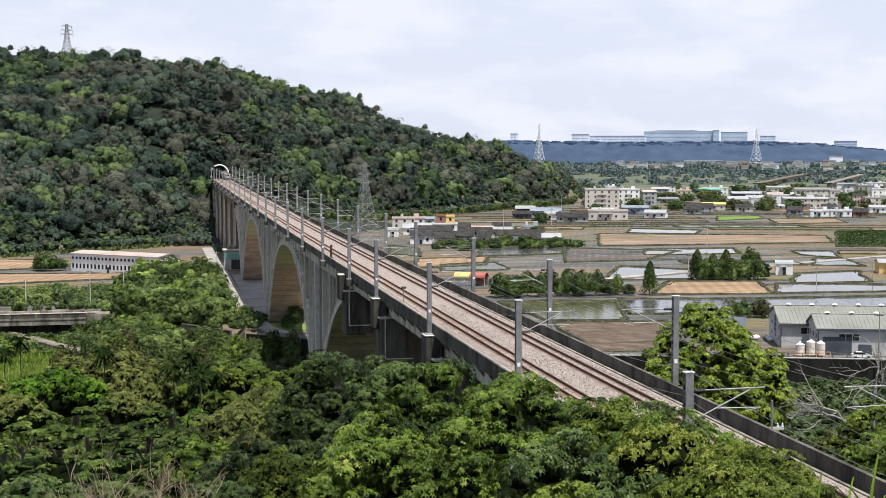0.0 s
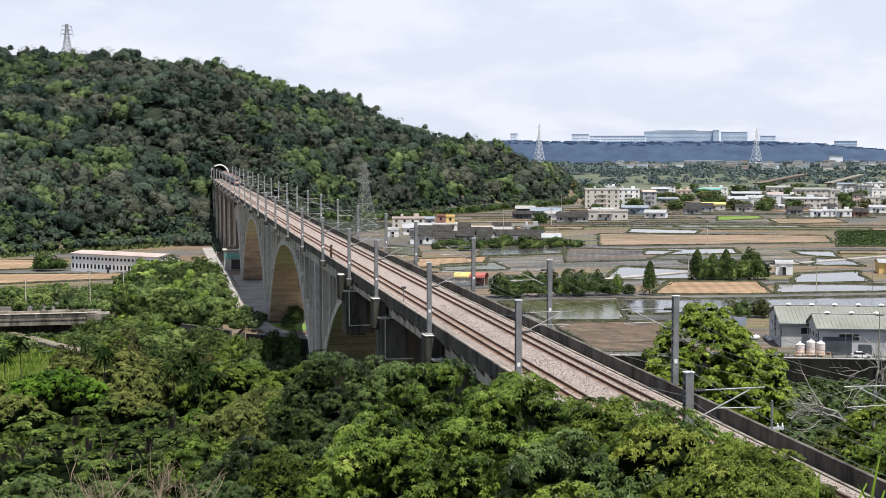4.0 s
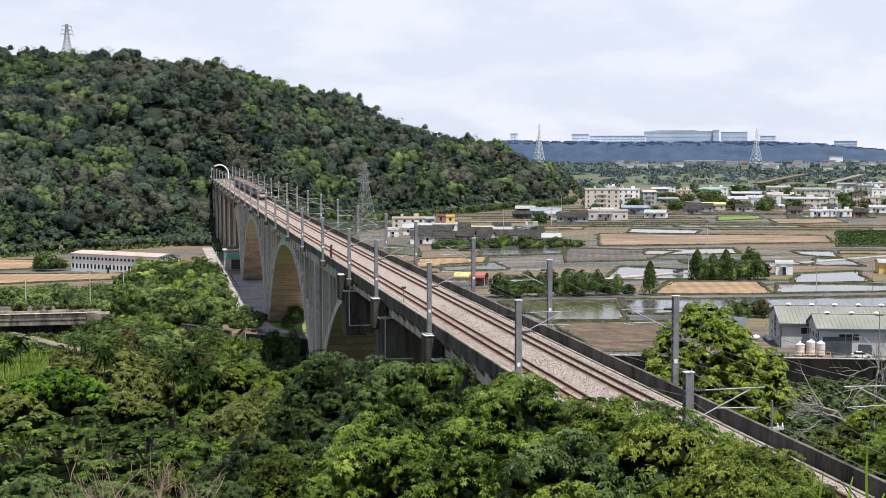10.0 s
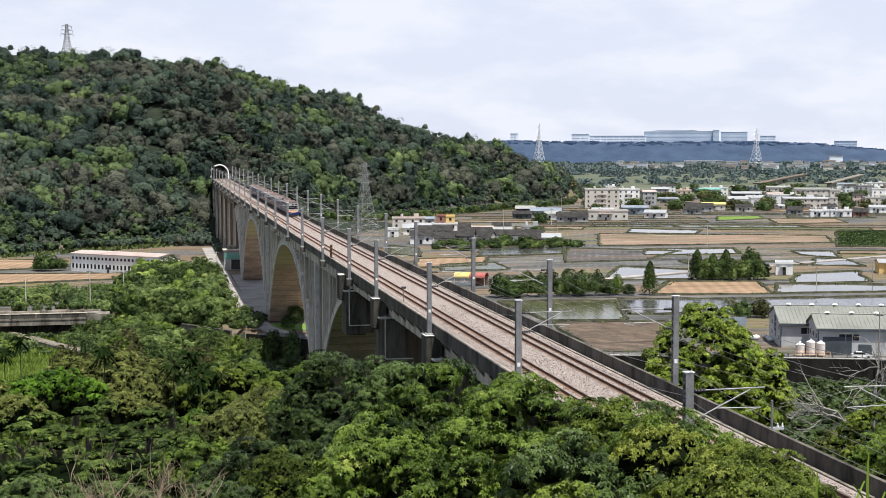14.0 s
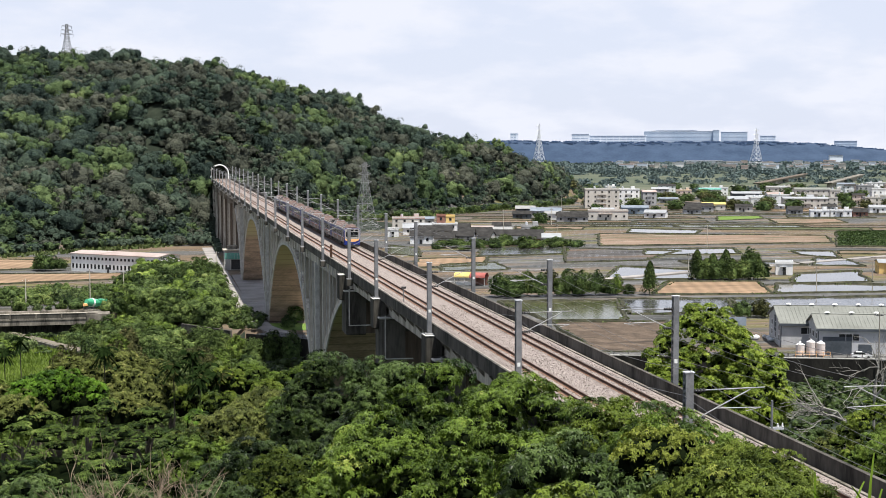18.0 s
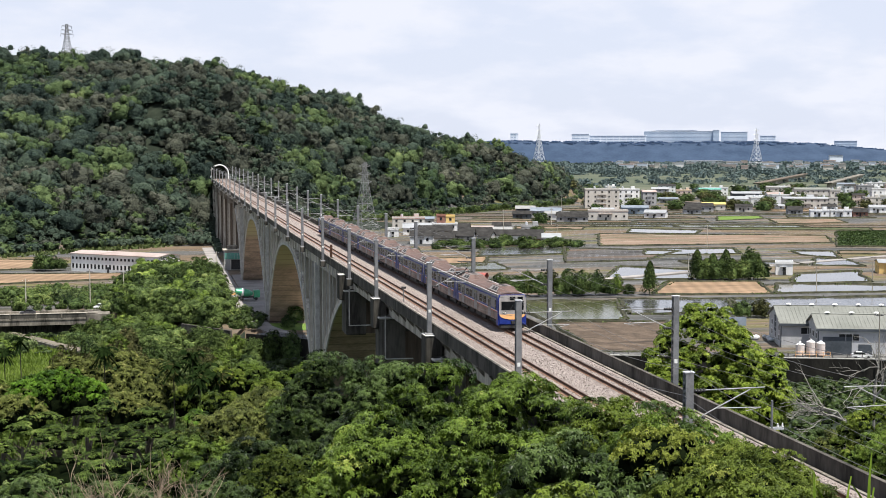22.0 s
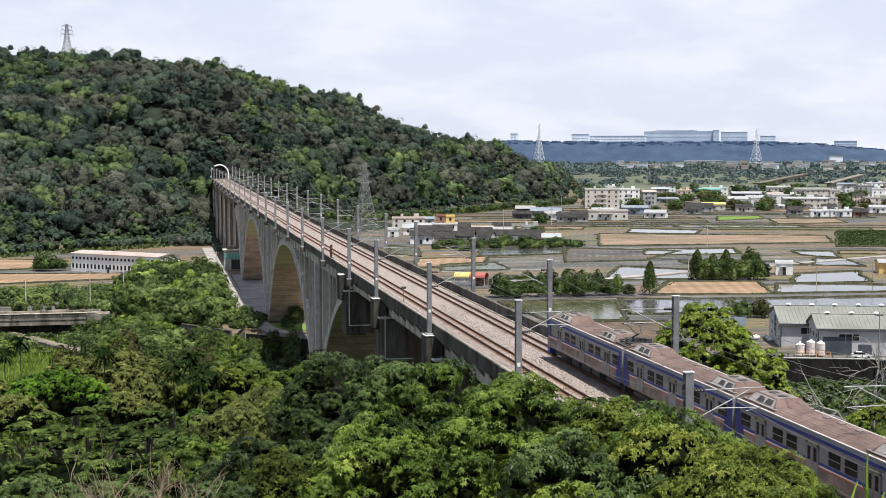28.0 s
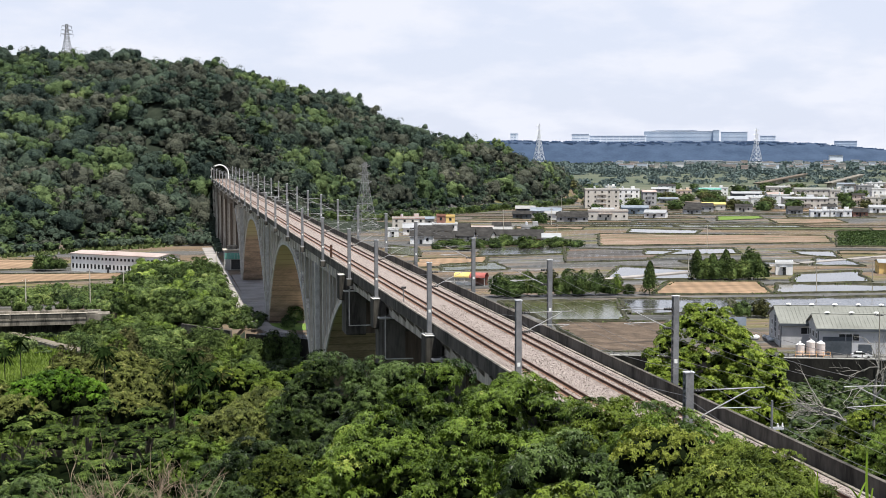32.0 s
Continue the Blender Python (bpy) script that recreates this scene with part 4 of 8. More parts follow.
MASK = mat("train_front_grey", (0.28, 0.265, 0.255), (0.42, 0.40, 0.385), 1.2, 0.5, 0)
NAVY = mat("train_end_blue", (0.016, 0.026, 0.12), (0.030, 0.046, 0.19), 0.8, 0.5, 0)
ORANGE = mat("train_orange", (0.80, 0.42, 0.17), (0.90, 0.52, 0.24), 0.8, 0.45, 0)
ROOF = mat("rusty_roof", (0.08505, 0.05508, 0.0486), (0.162, 0.1134, 0.09882), 0.7, 0.85, 0.2)
ROOF_GREY = mat("grey_roof_unit", (0.1053, 0.08505, 0.07938), (0.2025, 0.1701, 0.158), 0.8, 0.7, 0.1)
RED = mat("train_red", (0.40, 0.06, 0.03), (0.50, 0.10, 0.05), 1, 0.5, 0)
PALE = mat("train_pale_stripe", (0.55, 0.52, 0.50), (0.68, 0.65, 0.62), 1, 0.5, 0)
SKIRT = mat("stained_lower_side", (0.13, 0.10, 0.085), (0.30, 0.235, 0.205), 0.8, 0.7, 0.05)
LAMP = mat("lamp_glass", (0.6, 0.6, 0.55), (0.8, 0.8, 0.75), 3, 0.2, 0)

HOOD = mat("pale_hood_panel", (0.22, 0.20, 0.19), (0.36, 0.335, 0.32), 0.9, 0.6, 0.05)
HEADER = mat("yellowish_panel", (0.20, 0.19, 0.10), (0.30, 0.28, 0.15), 1.0, 0.6, 0)
CAR_L, CAR_W = 19.5, 2.9


def make_car(cab, panto):
    """Origin on the rail under the car's middle; a cab faces -y. panto: the end with the current collector, -1, 1 or 0."""
    th = tagged(empty("train_car"), "grey commuter train car with blue stripes and rusty roof", "train car", "cars of the train")
    hl = CAR_L / 2
    w = CAR_W / 2
    part("body", prism(bmesh.new(), [(-w, 0.95), (w, 0.95), (w, 3.2), (w - 0.12, 3.45), (-w + 0.12, 3.45), (-w, 3.2)], -hl, hl), BODY, th)
    part("roof", prism(bmesh.new(), [(-w + 0.10, 3.44), (w - 0.10, 3.44), (w - 0.4, 3.60), (0.5, 3.68), (-0.5, 3.68), (-w + 0.4, 3.60)], -hl + 0.05, hl - 0.05), ROOF, th, "rust-red roof")
    for sx in (-1, 1):
        x0, x1 = sx * w, sx * (w + 0.012)
        a, b = min(x0, x1), max(x0, x1)
        part("lower_panel", boxes((a, b, -hl, hl, 0.95, 1.74)), SKIRT, th, "brown-stained lower side panel")
        part("gutter", boxes((min(sx * (w - 0.16), sx * (w - 0.02)), max(sx * (w - 0.16), sx * (w - 0.02)), -hl + 0.05, hl - 0.05, 3.42, 3.49)), MASK, th, "pale roof gutter")
        part("stripe", boxes((a, b, -hl, hl, 3.07, 3.25)), BLUE, th, "blue cant stripe")
        part("stripe", boxes((a, b, -hl, hl, 1.90, 2.06)), BLUE, th, "blue waist stripe")
        part("stripe", boxes((a, b, -hl, hl, 1.81, 1.90)), PALE, th, "white stripe")
        part("stripe", boxes((a, b, -hl, hl, 1.74, 1.81)), RED, th, "orange-red stripe")
        # doors in three pairs of leaves
        for dy in (-6.3, 0.0, 6.3):
            part("door_recess", boxes((a - 0.002, b + 0.002, dy - 0.72, dy + 0.72, 1.0, 2.95)), DARK, th)
            part("door_header", boxes((min(sx * (w + 0.014), sx * (w + 0.034)), max(sx * (w + 0.014), sx * (w + 0.034)), dy - 0.5, dy + 0.5, 2.78, 2.96)), HEADER, th, "yellowish panel over the door")
            for s in (-1, 1):
                d = part("door", boxes((min(sx * (w + 0.01), sx * (w + 0.03)), max(sx * (w + 0.01), sx * (w + 0.03)), dy + (-0.66 if s < 0 else 0.02), dy + (-0.02 if s < 0 else 0.66), 1.02, 2.76), bevel=0.004), BODY, th)
                part("door_window", boxes((min(sx * (w + 0.03), sx * (w + 0.04)), max(sx * (w + 0.03), sx * (w + 0.04)), dy + (-0.5 if s < 0 else 0.16), dy + (-0.16 if s < 0 else 0.5), 1.98, 2.68)), TRAIN_GLASS, d)
        ys = [-8.3, -4.1, -2.4, 2.4, 4.1, 8.3]
        for wy in ys:
            if cab and wy < -8:
                continue
            wn = part("window", boxes((a, b + 0.012 if sx > 0 else b, wy - 0.62, wy + 0.62, 2.11, 2.82), bevel=0.005) if sx > 0 else boxes((a - 0.012, b, wy - 0.62, wy + 0.62, 2.11, 2.82), bevel=0.005), TRAIN_GLASS, th)
            part("window_bar", boxes((min(sx * (w + 0.02), sx * (w + 0.035)), max(sx * (w + 0.02), sx * (w + 0.035)), wy - 0.6, wy + 0.6, 2.44, 2.48)), BODY, wn)
        for e in ((1,) if cab else (-1, 1)):
            bm = bmesh.new()
            xx = sx * (w + 0.016)
            pts = [(e * hl, 1.0), (e * hl, 3.2), (e * (hl - 0.55), 3.2), (e * (hl - 0.75), 2.6), (e * (hl - 1.25), 1.6), (e * (hl - 1.3), 1.0)]
            vs = [bm.verts.new((xx, y, z)) for y, z in pts]
            bm.faces.new(vs if sx * e < 0 else vs[::-1])
            ex = bmesh.ops.extrude_face_region(bm, geom=bm.faces[:])
            bmesh.ops.translate(bm, vec=(-sx * 0.02, 0, 0), verts=[v for v in ex["geom"] if isinstance(v, bmesh.types.BMVert)])
            bmesh.ops.recalc_face_normals(bm, faces=bm.faces[:])
            part("end_panel", bm, NAVY, th, "deep blue end panel")
    # gangway
    part("gangway", boxes((-1.25, 1.25, hl - 0.05, hl + 0.246, 0.9, 3.38), bevel=0.05), DARK, th)
    if not cab:
        part("gangway", boxes((-1.25, 1.25, -hl - 0.246, -hl + 0.05, 0.9, 3.38), bevel=0.05), DARK, th)
    # underframe
    for y0, y1, ww in ((-3.6, -1.6, 1.2), (-1.1, 1.3, 1.15), (1.8, 3.8, 1.2)):
        part("equipment_box", boxes((-ww, ww, y0, y1, 0.35, 0.93), bevel=0.04), DARK, th)
    for by in (-6.9, 6.9):
        bg = part("bogie", boxes((-1.15, -0.95, by - 1.6, by + 1.6, 0.45, 0.7), (0.95, 1.15, by - 1.6, by + 1.6, 0.45, 0.7), (-1.1, 1.1, by - 0.3, by + 0.3, 0.5, 0.92)), DARK, th)
        for wy in (by - 1.05, by + 1.05):
            for x in (-0.6, 0.6):
                part("wheel", tubes([((x - 0.065, wy, 0.43), (x + 0.065, wy, 0.43), 0.43)], 16), DARK, bg)
    # roof units: rust-red hoods with pale sloped sides, grilles and fans
    for e in (-1, 1):
        uy = e * (5.2 if e == panto else (6.2 if cab and e < 0 else 7.2))
        bm = bmesh.new()
        bx = [(-1.12, uy - 2.0, 3.55), (1.12, uy - 2.0, 3.55), (1.12, uy + 2.0, 3.55), (-1.12, uy + 2.0, 3.55)]
        tx = [(-0.72, uy - 1.35, 4.08), (0.72, uy - 1.35, 4.08), (0.72, uy + 1.35, 4.08), (-0.72, uy + 1.35, 4.08)]
        A, B = [bm.verts.new(p) for p in bx], [bm.verts.new(p) for p in tx]
        for i in range(4):
            j = (i + 1) % 4
            bm.faces.new((A[i], A[j], B[j], B[i]))
        bm.faces.new(B)
        bm.faces.new(A[::-1])
        bmesh.ops.recalc_face_normals(bm, faces=bm.faces[:])
        u = part("cooling_unit", bm, ROOF, th, "rust-red air-conditioning hood with pale sides")
        part("skirting", boxes((-1.2, 1.2, uy - 2.15, uy + 2.15, 3.56, 3.62)), ROOF_GREY, u)
        part("fan_panel", boxes((-0.66, 0.66, uy - 1.28, uy + 1.28, 4.082, 4.10)), ROOF_GREY, u, "grey-brown top panel")
        for k in (-0.62, 0.62):
            part("fan", tubes([((0, uy + k, 4.09), (0, uy + k, 4.125), 0.30)], 14), DARK, u)
        for sx in (-1, 1):
            for y0, y1, inset, material, name in ((uy - 1.62, uy + 1.62, 0.0, HOOD, "side_panel"), (uy - 1.30, uy - 0.42, 0.02, DARK, "grille"), (uy - 0.20, uy + 0.62, 0.02, DARK, "grille")):
                lo, hi = (0.10, 0.92) if name == "side_panel" else (0.25, 0.78)
                bm = bmesh.new()
                a, b = [Vector((sx * (1.12 - 0.40 * f), 0, 3.55 + 0.53 * f)) for f in (lo, hi)]
                out = Vector((sx * 0.80, 0, 0.60))
                k0 = 0.30 if name == "side_panel" else 0.1
                vs = [bm.verts.new((p_.x + o_.x, y_, p_.z + o_.z)) for o_ in (out * inset, out * (inset + 0.022)) for p_, y_ in ((a, y0), (a, y1), (b, y1 - k0), (b, y0 + k0))]
                for f_ in ((3, 2, 1, 0), (4, 5, 6, 7), (0, 1, 5, 4), (1, 2, 6, 5), (2, 3, 7, 6), (3, 0, 4, 7)):
                    bm.faces.new([vs[k_] for k_ in f_])
                bmesh.ops.recalc_face_normals(bm, faces=bm.faces[:])
                part(name, bm, material, u)
    for k in (-1.5, 0.4, 2.0):
        part("roof_hatch", boxes((0.3, 0.62, k, k + 0.4, 3.66, 3.74), bevel=0.02), ROOF_GREY, th)
    if panto:
        e = panto
        ys = (e * 9.4, e * 7.5)
        pt = part("pantograph_frame", tubes([((x0, ya, 3.85), (x1, yb, 3.85), 0.05) for x0, ya, x1, yb in ((-0.9, ys[0], 0.9, ys[0]), (-0.9, ys[1], 0.9, ys[1]), (-0.9, ys[0], -0.9, ys[1]), (0.9, ys[0], 0.9, ys[1]))]), DARK, th)
        part("lower_arm", tubes([((0, e * 7.5, 3.9), (0, e * 9.3, 4.5), 0.06)]), DARK, pt)
        part("upper_arm", tubes([((-0.2, e * 9.3, 4.5), (-0.5, e * 8.0, 5.03), 0.035), ((0.2, e * 9.3, 4.5), (0.5, e * 8.0, 5.03), 0.035)]), DARK, pt)
        part("collector_head", tubes([((-0.8, e * 8.0, 5.07), (0.8, e * 8.0, 5.07), 0.05), ((-0.8, e * 7.7, 5.07), (0.8, e * 7.7, 5.07), 0.04)]), DARK, pt)
        part("roof_tray", boxes((-1.15, 1.15, min(ys) - 0.1, max(ys) + 0.1, 3.58, 3.66)), DARK, th)
        for ix in (-0.7, 0.7):
            for iy in ys:
                part("insulator", tubes([((ix, iy, 3.6), (ix, iy, 3.88), 0.12, 0.08)], 8), DARK, th)
        for bx_, by_, hh in ((-0.85, 8.9, 0.42), (-0.25, 7.9, 0.36), (0.5, 8.6, 0.46), (-0.75, 7.8, 0.30)):
            part("switch_box", boxes((bx_ - 0.22, bx_ + 0.22, e * by_ - 0.28, e * by_ + 0.28, 3.66, 3.66 + hh), bevel=0.04), DARK, th)
    if cab:
        make_cab(th, hl, w)
    else:
        part("coupler", boxes((-0.15, 0.15, -hl - 0.26, -hl + 0.3, 0.6, 0.9)), DARK, th)
    part("coupler", boxes((-0.15, 0.15, hl - 0.3, hl + 0.26, 0.6, 0.9)), DARK, th)
    return th


def front_plate(pts, y, depth):
    bm = bmesh.new()
    return prism(bm, pts, y, y + depth)


def make_cab(th, hl, w):
    y = -hl
    # rounded blue surround, wrapped round the corners
    nose = bmesh.new()
    prism(nose, [(-w - 0.005, 0.45), (w + 0.005, 0.45), (w + 0.005, 3.1), (w - 0.15, 3.48), (-w + 0.15, 3.48), (-w - 0.005, 3.1)], y - 0.35, y + 0.55)
    es = [e for e in nose.edges if all(abs(v.co.y - (y - 0.35)) < 1e-4 for v in e.verts)]
    bmesh.ops.bevel(nose, geom=es, offset=0.14, segments=3, affect="EDGES")
    part("cab_front", nose, BLUE, th, "deep blue cab front")
    f = y - 0.352
    part("cab_mask", front_plate([(-1.38, 1.55), (1.38, 1.55), (1.38, 3.12), (1.24, 3.46), (-1.24, 3.46), (-1.38, 3.12)], f - 0.03, 0.05), MASK, th, "light grey mask round the windscreen")
    part("windscreen", front_plate([(-1.14, 1.98), (1.14, 1.98), (1.14, 2.84), (-1.14, 2.84)], f - 0.045, 0.03), TRAIN_GLASS, th)
    arc = [(1.34 * math.cos(math.pi + math.pi * i / 12), 1.55 + 0.52 * math.sin(math.pi + math.pi * i / 12)) for i in range(13)]
    part("warning_panel", front_plate(arc, f - 0.03, 0.05), ORANGE, th, "orange smile-shaped panel")
    part("destination_display", front_plate([(-0.3, 2.97), (0.28, 2.97), (0.28, 3.3), (-0.3, 3.3)], f - 0.05, 0.03), TRAIN_GLASS, th)
    part("route_display", front_plate([(0.5, 2.98), (1.05, 2.98), (1.05, 3.28), (0.5, 3.28)], f - 0.05, 0.03), TRAIN_GLASS, th)
    for sx in (-1, 1):
        for k, r in ((0.74, 0.085), (0.98, 0.07)):
            part("headlamp", tubes([((sx * k, f - 0.06, 1.72), (sx * k, f, 1.72), r)], 12), LAMP, part("lamp_pod", tubes([((sx * k, f - 0.045, 1.72), (sx * k, f, 1.72), r + 0.05)], 12), DARK, th))
        part("cab_door", boxes((min(sx * (w + 0.006), sx * (w + 0.02)), max(sx * (w + 0.006), sx * (w + 0.02)), y + 0.5, y + 0.95, 1.9, 2.85)), TRAIN_GLASS, th)
    for sx in (-0.25, 0.35):
        part("wiper", tubes([((sx, f - 0.06, 1.98), (sx + 0.3, f - 0.06, 2.5), 0.015)], 4), DARK, th)
    part("plough", boxes((-1.2, 1.2, y - 0.3, y + 0.3, 0.12, 0.5), bevel=0.06), DARK, th)
    part("coupler", boxes((-0.15, 0.15, y - 0.75, y, 0.6, 0.9)), DARK, th)


cab_car, panto_car, mid_car, rear_car = make_car(True, 0), make_car(False, -1), make_car(False, 0), make_car(True, 1)
TRAIN = [(cab_car, 1), (panto_car, 1), (mid_car, 1), (copy_thing(cab_car, pose(0, 0, 0)), -1),
         (copy_thing(cab_car, pose(0, 0, 0)), 1), (copy_thing(mid_car, pose(0, 0, 0)), 1), (copy_thing(mid_car, pose(0, 0, 0)), 1), (rear_car, -1)]


def train_front(t):
    return (((0.000140833 * t - 0.00589587) * t - 0.0564124) * t - 24.6816) * t + 733.6


def motions():
    for i, (car, way) in enumerate(TRAIN):
        rows = []
        for k in range(0, 33, 2):
            y = train_front(k) + 10 + 20 * i
            slope = math.degrees(math.atan((rz(y + 7) - rz(y - 7)) / 14))
            m = pose(TRACK_R, y, rz(y), slope if way > 0 else -slope, 0, 0 if way > 0 else 180)
            rows.append((k, m))
        walk(car, rows)
    sway()
    drive_all()


# ---- roads ----
def ribbon(bm, pts, width, z0, z1):
    prev = None
    n = len(pts)
    for i, (x, y) in enumerate(pts):
        a, b = Vector(pts[max(0, i - 1)]), Vector(pts[min(n - 1, i + 1)])
        d = (b - a).normalized()
        s = Vector((-d.y, d.x)) * width / 2
        ring = [bm.verts.new((x + s.x, y + s.y, z1)), bm.verts.new((x - s.x, y - s.y, z1)), bm.verts.new((x - s.x, y - s.y, z0)), bm.verts.new((x + s.x, y + s.y, z0))]
        if prev:
            for u in range(4):
                v = (u + 1) % 4
                bm.faces.new((prev[u], ring[u], ring[v], prev[v]))
        prev = ring
    bmesh.ops.recalc_face_normals(bm, faces=bm.faces[:])
    return bm


RIVER_ROAD = [(24, 338), (36, 326), (60, 311), (97, 289), (150, 272), (200, 257), (300, 229)]
SIDE_ROAD = [(29, 336), (25, 352), (22.4, 400), (21.6, 470), (20.9, 560), (20.5, 640)]
tagged(part("road", ribbon(bmesh.new(), RIVER_ROAD, 6.5, -0.6, 0.25), ASPHALT), "grey asphalt road along the river wall", kind="structure")
tagged(part("road", ribbon(bmesh.new(), SIDE_ROAD, 4.8, -0.5, 0.10), PAVE), "pale concrete road beside the viaduct", kind="structure")
tagged(part("road", ribbon(bmesh.new(), [(-18, 389), (-17, 397), (-11, 406), (0, 411), (24, 413), (60, 417)], 5, -0.5, 0.13), PAVE), "grey asphalt lane to the low bridge", kind="structure")
tagged(part("road", ribbon(bmesh.new(), [(112, 436), (178, 471), (262, 513), (375, 570)], 4.4, -0.5, 0.40), PAVE), "pale concrete farm road through the paddies", kind="structure")
tagged(part("pavement", ribbon(bmesh.new(), [(30.5, 374), (30.5, 500)], 12, -0.5, 0.06), PAVE), "grey paved yard under the arches", kind="structure")
tagged(part("pavement", ribbon(bmesh.new(), [(40, 335), (39, 470)], 5, -0.5, 0.08), PINKPAVE), "pink paved path behind the piers", kind="structure")
tagged(part("lawn", ribbon(bmesh.new(), [(25.5, 352), (37, 349)], 13, -0.5, 0.05), GRASS), "bright green lawn by the pier", kind="structure")
tagged(part("retaining_wall", ribbon(bmesh.new(), [(20, 337), (35, 322.5), (58, 307.5), (96, 285), (149, 268.2), (199, 253.2), (299, 225)], 0.6, -6.5, 0.3), RIVER_WALL), "near-black concrete river wall", kind="structure")


STEEL_DARK = mat("dull_painted_rail", (0.055, 0.052, 0.050), (0.12, 0.115, 0.11), 1.5, 0.7, 0.05)
tagged(part("road_kerb", ribbon(bmesh.new(), [(36, 322.7), (58, 307.9), (96, 285.4), (149, 268.6), (199, 253.6), (299, 225.4)], 0.5, -0.5, 0.46), CONC_LIGHT), "pale concrete kerb on the river wall", kind="structure")


def make_fence(pts, step, h, label):
    th = tagged(empty("road_railing"), label, "railing")
    for (a, b) in zip(pts, pts[1:]):
        a, b = Vector(a), Vector(b)
        n = max(1, int((b - a).length / step))
        for k in range(n):
            p = a + (b - a) * (k / n)
            part("post", boxes((p.x - 0.09, p.x + 0.09, p.y - 0.09, p.y + 0.09, 0.2, 0.2 + h)), STEEL_DARK, th)
        for z in (0.35, 0.65, 0.97):
            part("rail", tubes([((a.x, a.y, 0.2 + h * z), (b.x, b.y, 0.2 + h * z), 0.05)]), STEEL_DARK, th)
    return th


make_fence([(36, 323), (58, 308.2), (96, 285.7), (149, 268.9), (199, 253.9)], 3.0, 1.1, "dull dark post-and-rail guard rail along the river road")

# bridge over the side stream
br = tagged(empty("road_bridge"), "low grey concrete road bridge over a stream", "bridge")
part("deck", boxes((-75, -17, 384.5, 391, -0.9, 0.25)), CONC, br)
part("parapet", boxes((-75, -17, 384.0, 384.5, -0.35, 0.75), bevel=0.05), BLACK_CONC, br)
part("coping", boxes((-75, -17, 383.9, 384.6, 0.752, 0.9), bevel=0.04), CONC_DARK, br)
part("parapet", boxes((-75, -17, 391, 391.5, -0.6, 0.9), bevel=0.05), CONC_DARK, br)
part("girder", boxes((-75, -20, 384.1, 386, -2.3, -0.9), bevel=0.04), CONC_DARK, br)
# no real wall: dark sheet added for the shade under the bridge
part("back_wall", boxes((-75, -20, 389.0, 389.6, -6.5, -0.9)), BLACK_CONC, br)
part("edge_slab", boxes((-75, -17, 383.95, 384.5, -0.9, -0.352), bevel=0.03), CONC_DARK, br)
for k in range(9):
    part("parapet_post", boxes((-73 + 6.6 * k, -72.6 + 6.6 * k, 383.86, 383.998, -0.34, 0.74), bevel=0.03), CONC_DARK, br)
part("abutment", boxes((-20, -14, 383.5, 392, -6, 0.6), bevel=0.1), CONC_DARK, br)

# ---- buildings ----
WALLS = {"white": mat("white_wall", (0.62, 0.62, 0.61), (0.78, 0.78, 0.77), 0.25, 0.9, 0.1, world=True, stretch=(1, 1, 0.3)),
         "cream": mat("cream_wall", (0.44, 0.415, 0.375), (0.57, 0.54, 0.495), 0.25, 0.9, 0.1, world=True, stretch=(1, 1, 0.3)),
         "grey": mat("grey_wall", (0.26, 0.26, 0.26), (0.38, 0.38, 0.38), 0.25, 0.9, 0.1, world=True, stretch=(1, 1, 0.3)),
         "brick": mat("red_brick_wall", (0.20, 0.10, 0.075), (0.32, 0.17, 0.13), 0.5, 0.9, 0.2, world=True),
         "pink": mat("pinkish_wall", (0.48, 0.38, 0.34), (0.60, 0.50, 0.45), 0.25, 0.9, 0.1, world=True),
         "yellow": mat("ochre_wall", (0.62, 0.42, 0.16), (0.72, 0.52, 0.22), 0.25, 0.9, 0.1, world=True),
         "blue": mat("blue_grey_wall", (0.16, 0.20, 0.25), (0.26, 0.30, 0.36), 0.25, 0.9, 0.1, world=True),
         "dark": mat("dark_wall", (0.045, 0.055, 0.065), (0.085, 0.095, 0.11), 0.25, 0.8, 0.1, world=True)}
ROOFS = {"grey": mat("grey_tin_roof", (0.1944, 0.1944, 0.1903), (0.2916, 0.2876, 0.2754), 0.3, 0.6, 0.1, world=True),
         "tile": mat("dark_tile_roof", (0.0162, 0.01539, 0.01458), (0.04536, 0.04293, 0.0405), 0.4, 0.9, 0.3, world=True),
         "white": mat("white_tin_roof", (0.2349, 0.243, 0.2511), (0.3159, 0.324, 0.3321), 0.3, 0.5, 0.05, world=True),
         "green": mat("grey_green_roof", (0.1458, 0.1507, 0.1328), (0.1985, 0.2025, 0.1831), 0.2, 0.7, 0.1, world=True),
         "red": mat("red_roof", (0.243, 0.0648, 0.0567), (0.3564, 0.1134, 0.0972), 0.3, 0.7, 0.1, world=True),
         "teal": mat("teal_roof", (0.081, 0.2268, 0.1944), (0.1458, 0.324, 0.2754), 0.3, 0.6, 0.1, world=True),
         "rust": mat("pinkish_rusty_roof", (0.2754, 0.2106, 0.1863), (0.3888, 0.3321, 0.3078), 0.2, 0.7, 0.1, world=True),
         "yellow": mat("yellow_sheet_roof", (0.486, 0.3645, 0.1053), (0.567, 0.4536, 0.1782), 0.3, 0.6, 0.1, world=True),
         "blue": mat("blue_grey_roof", (0.1296, 0.1539, 0.1863), (0.2106, 0.2349, 0.2673), 0.3, 0.6, 0.1, world=True)}


